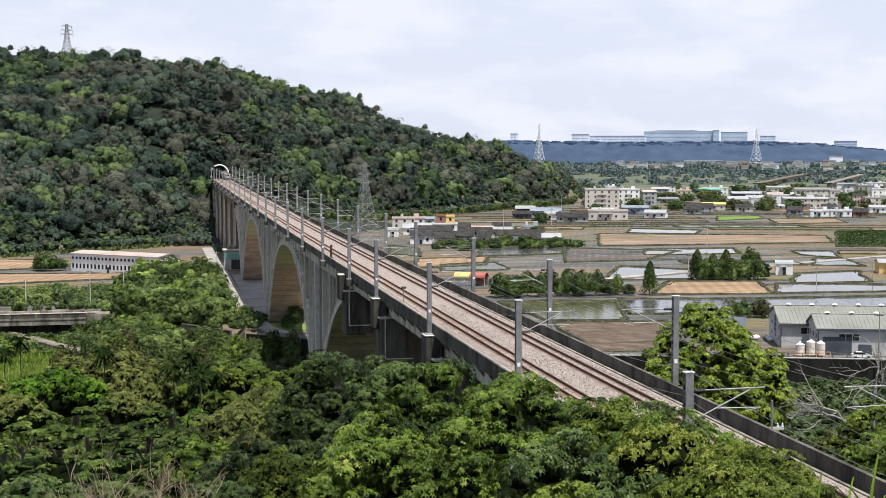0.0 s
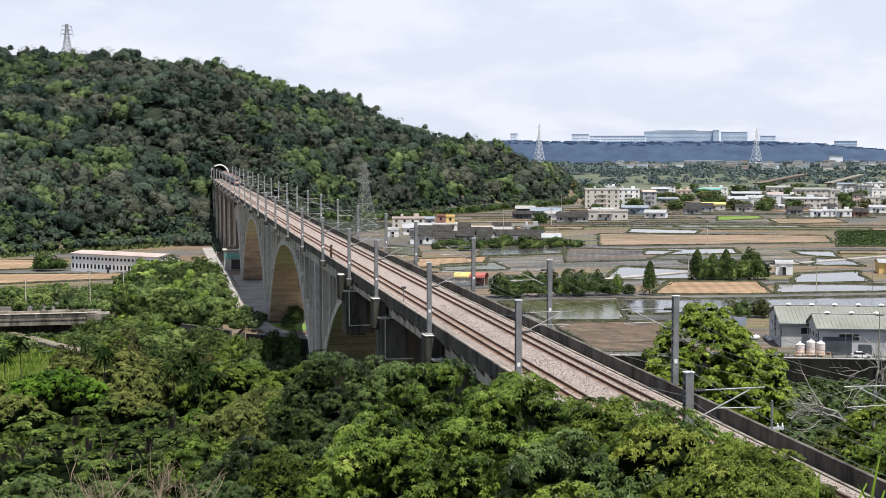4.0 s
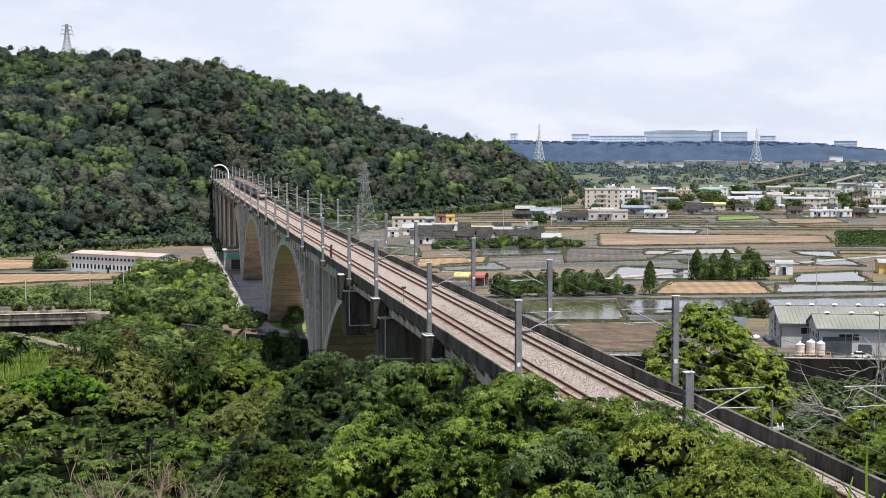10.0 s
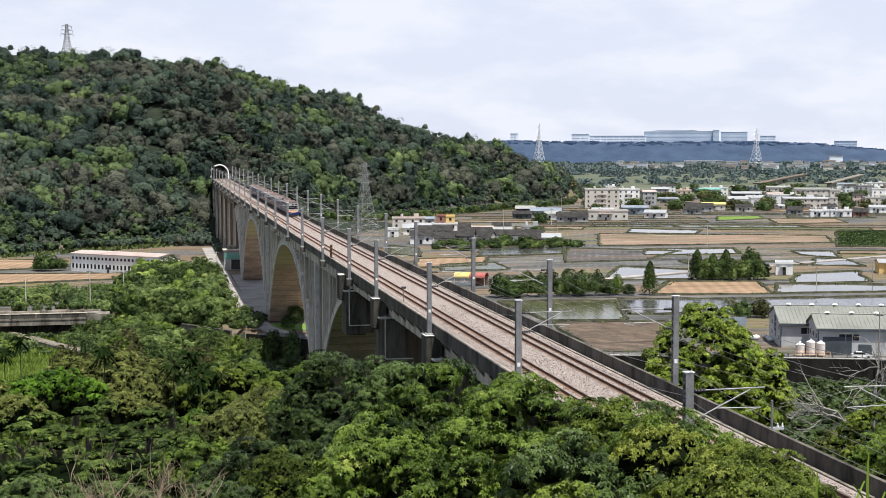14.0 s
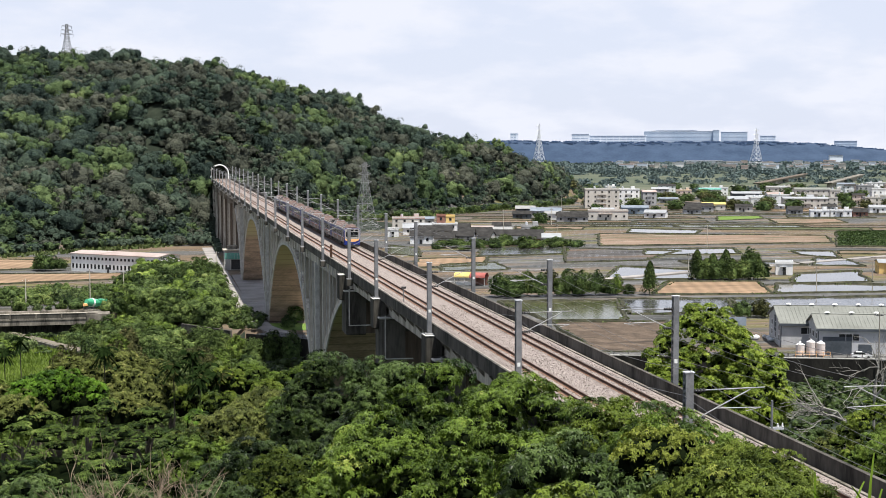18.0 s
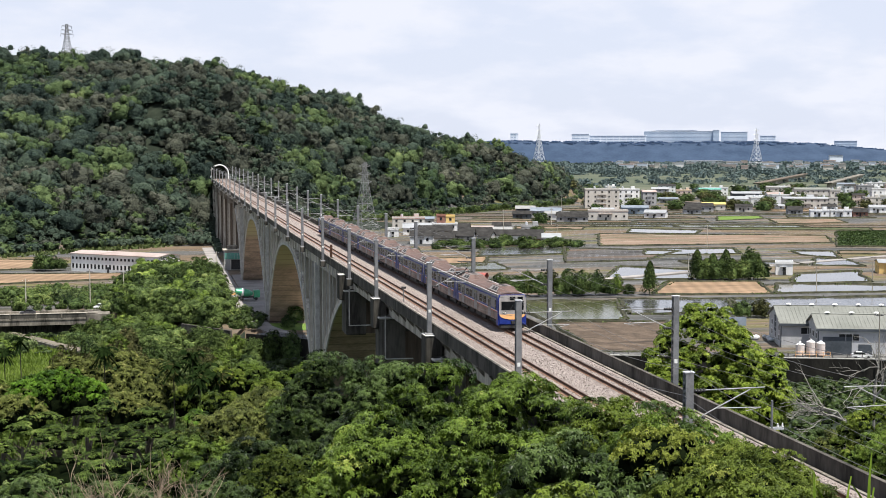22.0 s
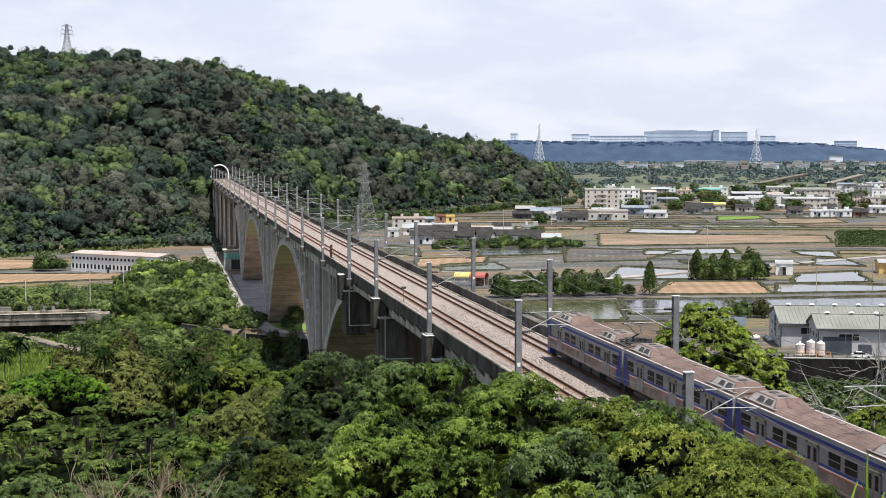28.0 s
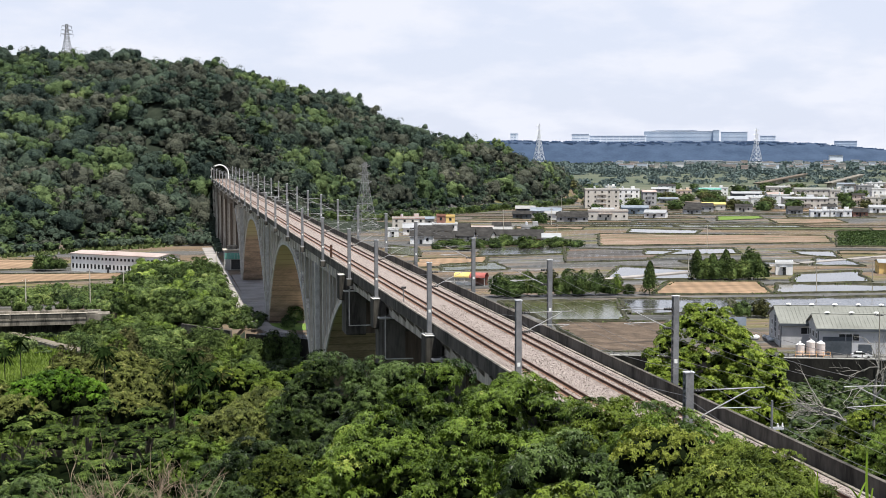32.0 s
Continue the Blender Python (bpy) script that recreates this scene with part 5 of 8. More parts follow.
def make_building(name, label, x, y, length, depth, h, rot, wall, roof, style="gable", rise=1.6, floors=1, every=3.2, category="house", group="", half=0.6, high=(1.3, 1.3)):
    """x, y: middle of the front, which faces -y before turning; depth goes back."""
    z = land(x, y)
    th = tagged(empty(name, pose(x, y, z, 0, 0, rot)), label, category, group)
    L2 = length / 2
    part("wall", boxes((-L2, L2, 0, depth, -1.0, h)), WALLS[wall], th)
    if style == "gable":
        bm = bmesh.new()
        prism(bm, [(-0.5, h - 0.05), (depth / 2, h + rise - 0.05), (depth + 0.5, h - 0.05), (depth + 0.5, h + 0.13), (depth / 2, h + rise + 0.15), (-0.5, h + 0.13)], -L2 - 0.4, L2 + 0.4)
        bmesh.ops.rotate(bm, cent=(0, 0, 0), matrix=Matrix.Rotation(radians(90), 3, "Z"), verts=bm.verts[:])
        bmesh.ops.scale(bm, vec=(-1, 1, 1), verts=bm.verts[:])
        bmesh.ops.recalc_face_normals(bm, faces=bm.faces[:])
        part("roof", bm, ROOFS[roof], th)
        bm = bmesh.new()
        prism(bm, [(0.05, h - 0.1), (depth / 2, h + rise - 0.1), (depth - 0.05, h - 0.1)], -L2 + 0.02, L2 - 0.02)
        bmesh.ops.rotate(bm, cent=(0, 0, 0), matrix=Matrix.Rotation(radians(90), 3, "Z"), verts=bm.verts[:])
        bmesh.ops.scale(bm, vec=(-1, 1, 1), verts=bm.verts[:])
        bmesh.ops.recalc_face_normals(bm, faces=bm.faces[:])
        part("gable", bm, WALLS[wall], th)
    elif style == "flat":
        part("roof", boxes((-L2 - 0.2, L2 + 0.2, -0.2, depth + 0.2, h, h + 0.25)), ROOFS[roof], th)
        part("parapet", boxes((-L2 - 0.2, L2 + 0.2, -0.2, 0, h + 0.25, h + 1.0), (-L2 - 0.2, L2 + 0.2, depth, depth + 0.2, h + 0.25, h + 1.0), (-L2 - 0.2, -L2, 0, depth, h + 0.25, h + 1.0), (L2, L2 + 0.2, 0, depth, h + 0.25, h + 1.0)), WALLS[wall], th)
        if length > 6:
            part("stair_head", boxes((L2 * 0.35, L2 * 0.35 + 2.8, depth * 0.45, depth * 0.45 + 3.2, h + 0.252, h + 2.7), bevel=0.03), WALLS[wall], th)
            tk = part("water_tank", tubes([((-L2 * 0.4, depth * 0.6, h + 0.8), (-L2 * 0.4, depth * 0.6, h + 2.4), 0.8, 0.8), ((-L2 * 0.4, depth * 0.6, h + 2.4), (-L2 * 0.4, depth * 0.6, h + 2.65), 0.8, 0.2)], 12), STEEL_PALE, th, "shiny steel water tank")
            part("tank_stand", boxes((-L2 * 0.4 - 0.7, -L2 * 0.4 + 0.7, depth * 0.6 - 0.7, depth * 0.6 + 0.7, h + 0.252, h + 0.8)), CONC, tk)
    if floors > 1 and length > 8 and name != "long_hall":
        # a balcony with a wall on each upper floor, in deep shade behind
        for f in range(1, floors):
            z0 = f * h / floors
            part("balcony", boxes((-L2 * 0.3, L2 * 0.25, -1.2, -0.002, z0 - 0.15, z0), (-L2 * 0.3, L2 * 0.25, -1.2, -1.08, z0, z0 + 0.95)), WALLS[wall], th)
    if floors == 1:
        part("awning", boxes((-L2 * 0.5, L2 * 0.2, -1.5, -0.002, h * 0.78, h * 0.78 + 0.1)), ROOFS[roof], th)
    fh = h / floors
    for f in range(floors):
        n = max(1, int(length / every))
        for i in range(n):
            wx = -L2 + length * (i + 0.5) / n
            z0 = f * fh + fh * 0.38
            wn = part("window", boxes((wx - half, wx + half, -0.04, 0.06, z0, z0 + min(high[f > 0], fh * 0.5))), GLASS, th)
            part("sill", boxes((wx - half - 0.1, wx + half + 0.1, -0.12, 0.0, z0 - 0.1, z0)), CONC_LIGHT, wn)
        m = max(1, int(depth / 4))
        for i in range(m):
            wy = depth * (i + 0.5) / m
            z0 = f * fh + fh * 0.38
            part("window", boxes((-L2 - 0.04, -L2 + 0.06, wy - 0.5, wy + 0.5, z0, z0 + min(1.2, fh * 0.42))), GLASS, th)
    part("door", boxes((-L2 + length * 0.42, -L2 + length * 0.42 + 1.1, -0.05, 0.05, 0.02, 2.05)), DARK, th)
    return th


make_building("long_hall", "long white two-storey hall with a pale rusty roof", -17.0, 515.5, 41, 12, 6.5, -40, "white", "rust", "gable", 0.8, 2, 1.75, "hall", "", 0.42, (1.6, 0.9))
VILLAGE = [  # x, y, length, depth, height, turn, wall, roof, style, floors, rise
    (137, 771, 18.2, 9, 5.4, -8, "cream", "red", "flat", 2, 0.0),
    (146, 712, 12.7, 10, 5.3, -10, "white", "grey", "flat", 2, 0.0),
    (132, 714, 16.0, 10, 3.6, -12, "white", "white", "gable", 1, 2.4),
    (116, 699, 5.2, 7, 3.5, -14, "white", "grey", "flat", 1, 0.0),
    (121, 646, 11.0, 10, 3.8, -14, "white", "tile", "gable", 1, 2.5),
    (130, 636, 9.5, 10, 3.2, -14, "cream", "tile", "gable", 1, 2.5),
    (137, 694, 17.3, 10, 3.2, -14, "grey", "tile", "gable", 1, 2.5),
    (170, 732, 12.9, 9, 2.1, -12, "cream", "rust", "gable", 1, 1.0),
    (174, 706, 12.7, 9, 2.7, -12, "grey", "grey", "gable", 1, 1.2),
    (165, 649, 13.4, 10, 3.3, -14, "white", "tile", "gable", 1, 2.5),
    (170, 628, 8.7, 10, 2.9, -14, "brick", "tile", "gable", 1, 2.5),
    (179, 630, 11.2, 10, 3.2, -14, "white", "white", "gable", 1, 1.8),
    (192, 712, 9.0, 6, 3.6, -12, "grey", "white", "flat", 1, 0.0),
    (151, 644, 5.9, 10, 3.0, -30, "cream", "tile", "gable", 1, 2.5),
    (149, 674, 7.9, 10, 3.4, -14, "grey", "tile", "gable", 1, 2.5),
    (237, 891, 12.8, 12, 5.3, -14, "dark", "grey", "gable", 2, 1.8),
    (246, 874, 20.0, 14, 4.4, -20, "grey", "blue", "gable", 1, 2.0),
    (239, 839, 8.0, 9, 4.3, -30, "white", "grey", "gable", 1, 1.5),
    (249, 823, 19.2, 10, 3.1, -14, "grey", "tile", "gable", 1, 2.5),
    (154, 797, 5.3, 7, 4.0, -10, "grey", "blue", "gable", 1, 1.2),
    (275, 832, 24.8, 12, 5.7, -16, "cream", "rust", "flat", 1, 0.0),
    (298, 911, 16.3, 8, 3.5, -16, "white", "white", "gable", 1, 1.0),
    (322, 915, 18.5, 12, 4.3, -14, "blue", "blue", "gable", 1, 1.4),
    (316, 860, 13.9, 9, 3.3, -30, "white", "white", "gable", 1, 1.8),
    (469, 1200, 13.5, 10, 6.7, -16, "pink", "yellow", "flat", 2, 0.0),
    (487, 1182, 19.5, 12, 8.2, -16, "cream", "teal", "gable", 2, 1.4),
    (379, 939, 19.6, 10, 3.6, -16, "grey", "tile", "gable", 1, 2.5),
    (396, 954, 16.6, 8, 4.5, -16, "cream", "yellow", "gable", 1, 1.4),
    (443, 1015, 17.8, 14, 5.7, -16, "white", "white", "gable", 1, 2.2),
    (448, 993, 10.1, 14, 6.9, -16, "white", "white", "flat", 1, 0.0),
    (524, 1174, 35.6, 14, 4.6, -16, "dark", "white", "gable", 1, 1.6),
    (555, 1198, 11.5, 10, 9.4, -20, "cream", "grey", "gable", 2, 1.2),
    (447, 963, 15.6, 8, 2.5, -20, "white", "white", "gable", 1, 1.2),
    (479, 976, 33.1, 11, 7.3, -16, "cream", "white", "gable", 2, 1.2),
    (578, 1163, 32.4, 14, 8.2, -14, "cream", "green", "gable", 2, 1.6),
    (585, 1134, 9.1, 12, 8.0, -20, "cream", "white", "flat", 2, 0.0),
    (432, 859, 12.2, 8, 3.4, -20, "white", "white", "flat", 1, 0.0),
    (446, 856, 13.7, 8, 3.4, -20, "white", "grey", "flat", 1, 0.0),
    (459, 854, 9.6, 10, 2.6, -20, "brick", "tile", "gable", 1, 2.5),
    (611, 1128, 13.6, 12, 12.0, -20, "grey", "grey", "flat", 3, 0.0),
    (613, 1101, 19.8, 12, 9.8, -20, "white", "grey", "flat", 2, 0.0),
    (722, 1376, 18.4, 10, 7.3, -20, "white", "blue", "gable", 1, 1.2),
    (218, 460, 5.9, 7, 3.8, -24, "white", "white", "flat", 1, 0.0),
    (411, 1091, 18.8, 8, 3.7, -16, "grey", "blue", "gable", 1, 1.0),
    (432, 1193, 18.9, 8, 3.1, -16, "grey", "grey", "gable", 1, 1.0),
    (427, 885, 9.8, 10, 3.1, -16, "grey", "tile", "gable", 1, 2.5),
    (258, 457, 8.3, 9, 3.9, -20, "yellow", "white", "gable", 1, 1.0),
    (158, 662, 12.0, 9, 2.8, -10, "white", "tile", "gable", 1, 2.4),
    (143, 655, 10.0, 9, 2.8, -20, "grey", "tile", "gable", 1, 2.2),
    (160, 690, 11.0, 8, 2.6, -16, "grey", "tile", "gable", 1, 2.2),
    (182, 668, 10.0, 8, 2.6, -8, "brick", "tile", "gable", 1, 2.0),
    (128, 668, 9.0, 8, 3.0, -16, "grey", "tile", "gable", 1, 2.0),
    (157, 722, 8.0, 8, 3.2, -16, "grey", "tile", "gable", 1, 2.0),
    (184, 742, 10.0, 8, 2.6, -12, "white", "tile", "gable", 1, 2.0),
    (228, 866, 12.0, 8, 3.0, -18, "dark", "tile", "gable", 1, 2.0),
    (262, 852, 10.0, 8, 3.0, -14, "white", "tile", "gable", 1, 2.0),
    (360, 905, 12.0, 8, 3.0, -16, "grey", "tile", "gable", 1, 2.0),
    (410, 932, 12.0, 8, 3.4, -16, "cream", "tile", "gable", 1, 2.0),
    (470, 920, 10.0, 8, 3.4, -20, "white", "tile", "gable", 1, 2.0),
    (500, 905, 12.0, 8, 3.4, -20, "white", "white", "gable", 1, 1.6),
    (515, 1010, 14.0, 10, 6.0, -18, "cream", "grey", "flat", 2, 0.0),
    (545, 995, 12.0, 10, 6.5, -18, "cream", "grey", "flat", 2, 0.0),
    (575, 1010, 12.0, 10, 7.0, -18, "grey", "blue", "gable", 2, 1.6),
]
for x, y, le, de, h, rot, wall, roof, style, fl, rise in VILLAGE:
    make_building("house", "%s-walled village %s with a %s roof" % (wall, "shed" if fl == 1 and le > 20 else "house", {"tile": "dark tiled", "rust": "pale rusty"}.get(roof, roof)), x, y, le, de, h, rot, wall, roof, style, rise, fl, 4.2, "house", "village houses")
make_building("house", "red-brick rooftop storey of a tall village house", 144.6, 716, 4.6, 5, 9.6, -10, "brick", "red", "flat", 0, 3, 3.0, "house", "village houses")
make_building("house", "ochre upper house with a yellow roof", 149.4, 715, 4.6, 5, 9.2, -10, "yellow", "yellow", "flat", 0, 3, 3.0, "house", "village houses")
make_building("apartment_block", "plain beige four-storey apartment block", 327, 1004, 26, 16, 14, -14, "cream", "grey", "flat", 0, 4, 4.5, "apartment block", "apartment blocks")
make_building("apartment_block", "beige apartment block with balconies", 357, 1030, 17, 16, 13, -10, "white", "grey", "flat", 0, 4, 3.5, "apartment block", "apartment blocks")


SHEET_WALL = mat("grey_sheet_wall", (0.36, 0.365, 0.38), (0.46, 0.465, 0.48), 0.25, 0.7, 0.1, world=True, stretch=(1, 1, 0.3))


def make_factory(x, y, length, depth, h, rise, rot, label):
    """x, y: near left corner; the long front faces -y before turning."""
    th = tagged(empty("factory_shed", pose(x, y, 0, 0, 0, rot)), label, "factory", "factory sheds")
    part("wall", prism(bmesh.new(), [(0, -1), (depth, -1), (depth, h), (depth / 2, h + rise), (0, h)], 0, length), SHEET_WALL, th).matrix_basis = TURN
    for k in (0, 1):
        a = (-0.5, h - 0.28) if k == 0 else (depth + 0.5, h - 0.28)
        e = (depth / 2, h + rise + 0.06)
        sheet = part("roof", prism(bmesh.new(), [a, e, (e[0], e[1] + 0.22), (a[0], a[1] + 0.22)], -0.5, length + 0.5), ROOFS["green"], th)
        sheet.matrix_basis = TURN
        seams = bmesh.new()
        for u in range(int(length / 0.9)):
            w0 = -0.4 + 0.9 * u
            prism(seams, [(a[0], a[1] + 0.2), (e[0], e[1] + 0.2), (e[0], e[1] + 0.29), (a[0], a[1] + 0.29)], w0, w0 + 0.07)
        tagged(part("roof_seams", seams, ROOFS["green"], sheet), "raised seams of the roof sheets", kind="stuff")
    part("ridge_cap", boxes((-0.5, length + 0.5, depth / 2 - 0.3, depth / 2 + 0.3, h + rise + 0.2, h + rise + 0.34)), ROOFS["green"], th)
    part("eave_trim", boxes((-0.5, length + 0.5, -0.62, -0.5, h - 0.62, h - 0.1)), WALLS["dark"], th)
    for cx0 in (-0.06, length - 0.14):
        part("corner_trim", boxes((cx0, cx0 + 0.2, -0.06, 0.2, 0, h)), WALLS["dark"], th)
    part("base_course", boxes((-0.03, length + 0.03, -0.03, depth + 0.03, -1, 0.55)), CONC_LIGHT, th)
    n = int(length / 11)
    for i in range(n):
        wx = 4.5 + i * 11
        w = part("window", boxes((wx, wx + 4.2, -0.05, 0.05, h * 0.56, h * 0.56 + 1.4)), GLASS, th)
        for k in range(1, 3):
            part("mullion", boxes((wx + 1.4 * k - 0.06, wx + 1.4 * k + 0.06, -0.09, -0.04, h * 0.56, h * 0.56 + 1.4)), SHEET_WALL, w)
        part("frame", boxes((wx - 0.12, wx + 4.32, -0.07, 0.0, h * 0.56 - 0.12, h * 0.56), (wx - 0.12, wx + 4.32, -0.07, 0.0, h * 0.56 + 1.4, h * 0.56 + 1.52)), WHITE, w)
    for i in range(3):
        for z in (1.3, 3.6):
            y0 = depth * (0.12 + 0.3 * i)
            w = part("window", boxes((-0.05, 0.05, y0, y0 + 1.4, z, z + 1.2)), GLASS, th)
            part("frame", boxes((-0.08, 0.0, y0 - 0.1, y0 + 1.5, z - 0.1, z), (-0.08, 0.0, y0 - 0.1, y0 + 1.5, z + 1.2, z + 1.3)), WHITE, w)
    for i in range(int(length / 5.3)):
        v = part("roof_vent", tubes([((3 + i * 5.3, depth / 2, h + rise + 0.25), (3 + i * 5.3, depth / 2, h + rise + 0.55), 0.28)], 10), WALLS["grey"], th)
        part("vent_hood", tubes([((3 + i * 5.3, depth / 2, h + rise + 0.55), (3 + i * 5.3, depth / 2, h + rise + 0.82), 0.62, 0.30)], 12), WHITE, v)
    return th


TURN = Matrix(((0, 1, 0, 0), (1, 0, 0, 0), (0, 0, 1, 0), (0, 0, 0, 1)))
fa = make_factory(137.6, 291.5, 75, 19, 5.6, 2.7, -17, "grey steel factory shed with a grey-green seamed roof")
part("loading_door", boxes((-0.06, 0.05, 7.5, 10.2, 2.6, 6.4)), WALLS["dark"], fa)
fb2 = make_factory(139.9, 277.9, 60, 13, 6.1, 2.1, -17, "grey factory shed beside the road with ridge vents")
part("roller_door", boxes((1.0, 7.2, -0.08, 0.02, 0.2, 4.2)), WALLS["dark"], fb2)
part("shutter_frame", boxes((8.6, 11.5, -0.08, 0.02, 0.2, 2.6)), WALLS["dark"], fb2)

# yard behind the road: a low blue-grey wall, white sacks and crates
yard = tagged(empty("yard_wall", pose(131.5, 331, 0, 0, 0, -8)), "low blue-grey sheet wall of the factory yard", "wall")
for i in range(5):
    part("panel", boxes((2.9 * i, 2.9 * i + 2.84, 0, 0.12, 0, 2.3)), WALLS["blue"], yard)
    part("post", boxes((2.9 * i - 0.08, 2.9 * i + 0.08, -0.05, 0.17, 0, 2.45)), WALLS["grey"], yard)
SACK = mat("white_plastic_sack", (0.42, 0.44, 0.45), (0.66, 0.67, 0.68), 2.0, 0.5, 0.3)
TEAL_SHEET = mat("teal_tarpaulin", (0.10, 0.34, 0.30), (0.16, 0.44, 0.40), 1.0, 0.5, 0.2)
yr_ = random.Random(12)
for i in range(34):
    x = yr_.uniform(128, 141)
    y = 322 - (x - 128) * 1.5 + yr_.uniform(-5, 5)
    k = yr_.uniform(0.5, 1.1)
    bm = bmesh.new()
    bmesh.ops.create_icosphere(bm, subdivisions=2, radius=1)
    for v in bm.verts:
        v.co *= 1 + 0.22 * noise.noise(v.co * 1.4 + Vector((i, 0, 0)))
        v.co.z = max(-0.6, v.co.z * 0.75)
    bmesh.ops.scale(bm, vec=(k * 1.2, k, k), verts=bm.verts[:])
    heap = part("bulk_sack", bm, TEAL_SHEET if i % 11 == 3 else (WALLS["grey"] if i % 4 == 1 else SACK), smooth=True)
    heap.location = (x, y, 0.6 * k)
    heap.rotation_euler = (0, 0, yr_.uniform(0, 3))
    tagged(heap, "teal tarpaulin bundle in the factory yard" if i % 11 == 3 else ("grey bulk sack in the factory yard" if i % 4 == 1 else "white bulk sack in the factory yard"), "sack", "sacks in the factory yard")

# ---- small things by the roads ----
TEAL = ROOFS["teal"]
shop = tagged(empty("corner_shop", pose(22.9, 521.5, 0)), "grey two-storey shop with a teal awning under the viaduct", "shop")
part("wall", boxes((0, 7.4, 0.6, 4.6, -0.5, 7.2)), WALLS["grey"], shop)
part("roof_slab", boxes((-0.5, 7.9, -0.6, 5.0, 7.2, 7.6), bevel=0.05), CONC, shop)
part("roof_box", boxes((1.2, 5.0, 1.5, 4.0, 7.6, 8.9), bevel=0.05), CONC_DARK, shop)
for i in range(6):
    part("awning_panel", boxes((0.1 + 1.2 * i, 1.22 + 1.2 * i, -0.9, -0.8, 4.0, 6.3)), TEAL, shop)
# dark sheet standing for the shade inside the open shop
part("shop_front", boxes((2.6, 7.3, 0.5, 0.66, 0.1, 3.7)), DARK, shop)
part("shop_post", boxes((2.2, 2.5, -0.9, -0.6, 0, 4.0)), CONC_LIGHT, shop)
part("shop_post", boxes((0, 0.3, -0.9, -0.6, 0, 4.0)), CONC_LIGHT, shop)
part("shop_post", boxes((7.1, 7.4, -0.9, -0.6, 0, 4.0)), CONC_LIGHT, shop)

TANK = mat("tank_steel", (0.50, 0.43, 0.40), (0.68, 0.62, 0.58), 1.5, 0.5, 0.05)
for x, y, h in ((134.9, 276.2, 2.7), (137.3, 276.0, 3.2), (139.2, 275.2, 3.0)):
    tk = tagged(empty("storage_tank", pose(x, y, 0.2)), "pale round storage tank by the factory", "tank", "tanks by the factory")
    part("shell", tubes([((0, 0, 0.3), (0, 0, h), 0.95)], 18), TANK, tk, smooth=False)
    part("dome", tubes([((0, 0, h), (0, 0, h + 0.35), 0.95, 0.25)], 18), WHITE, tk)
    part("hatch", tubes([((0, 0, h + 0.3), (0, 0, h + 0.6), 0.22)], 10), WHITE, tk)
rl = tagged(empty("tank_railing"), "orange pipe railing round the tanks", "railing")
for i in range(6):
    part("post", tubes([((133.4 + 1.4 * i, 275.2 - 0.42 * i, 0.2), (133.4 + 1.4 * i, 275.2 - 0.42 * i, 1.5), 0.05)]), ORANGE, rl)
for z in (0.8, 1.45):
    part("rail", tubes([((133.4, 275.2, z), (140.4, 273.1, z), 0.05)]), ORANGE, rl)

st = tagged(empty("market_stall", pose(94.5, 447.2, 0, 0, 0, -28)), "roadside stall with a yellow and red barrel roof", "stall")
for x0, key in ((0.0, "yellow"), (5.4, "red")):
    bm = bmesh.new()
    outer = [(2.6 - 2.6 * math.cos(math.pi * i / 10), 2.7 + 1.5 * math.sin(math.pi * i / 10)) for i in range(11)]
    inner = [(2.6 - 2.5 * math.cos(math.pi * i / 10), 2.6 + 1.5 * math.sin(math.pi * i / 10)) for i in range(11)]
    prism(bm, outer + inner[::-1], x0, x0 + 5.3)
    ob = part("canopy", bm, ROOFS[key], st, "%s sheet canopy" % key)
    ob.matrix_basis = TURN
for x in (0.2, 3.6, 7.0, 10.5):
    for y in (0.2, 5.0):
        part("post", boxes((x - 0.08, x + 0.08, y - 0.08, y + 0.08, 0, 2.8)), CONC_LIGHT, st)
part("counter", boxes((0.6, 6.0, 1.0, 1.8, 0, 1.1), bevel=0.03), WALLS["white"], st)
part("back_wall", boxes((6.2, 10.6, 4.6, 4.9, 0, 2.7)), WALLS["brick"], st)

for x, y, h in ((-37.6, 404.6, 8.5), (-20, 403.9, 11), (-11, 417, 9), (148.5, 267.2, 10.5), (236, 430, 9), (262, 452, 9), (280, 470, 9), (183, 463, 8), (184.5, 462, 8), (246, 600, 10), (172, 690, 14), (186, 640, 9), (226, 790, 10), (250, 850, 16), (203, 405, 8), (20.2, 470, 7), (20.0, 520, 7)):
    up = tagged(empty("utility_pole", pose(x, y, 0)), "grey concrete utility pole in the fields", "utility pole", "utility poles")
    part("pole", tubes([((0, 0, -0.3), (0, 0, h), 0.17, 0.11)], 8), CONC, up)
    part("crossarm", boxes((-0.9, 0.9, -0.06, 0.06, h - 0.7, h - 0.55)), DARK, up)
    for sx in (-0.75, 0, 0.75):
        part("insulator", tubes([((sx, 0, h - 0.55), (sx, 0, h - 0.35), 0.06)]), WHITE, up)


# ---- vehicles ----
def paint(name, c):
    return mat(name, c, tuple(min(1, 1.15 * v) for v in c), 1, 0.3, 0, 0, spec=0.5)


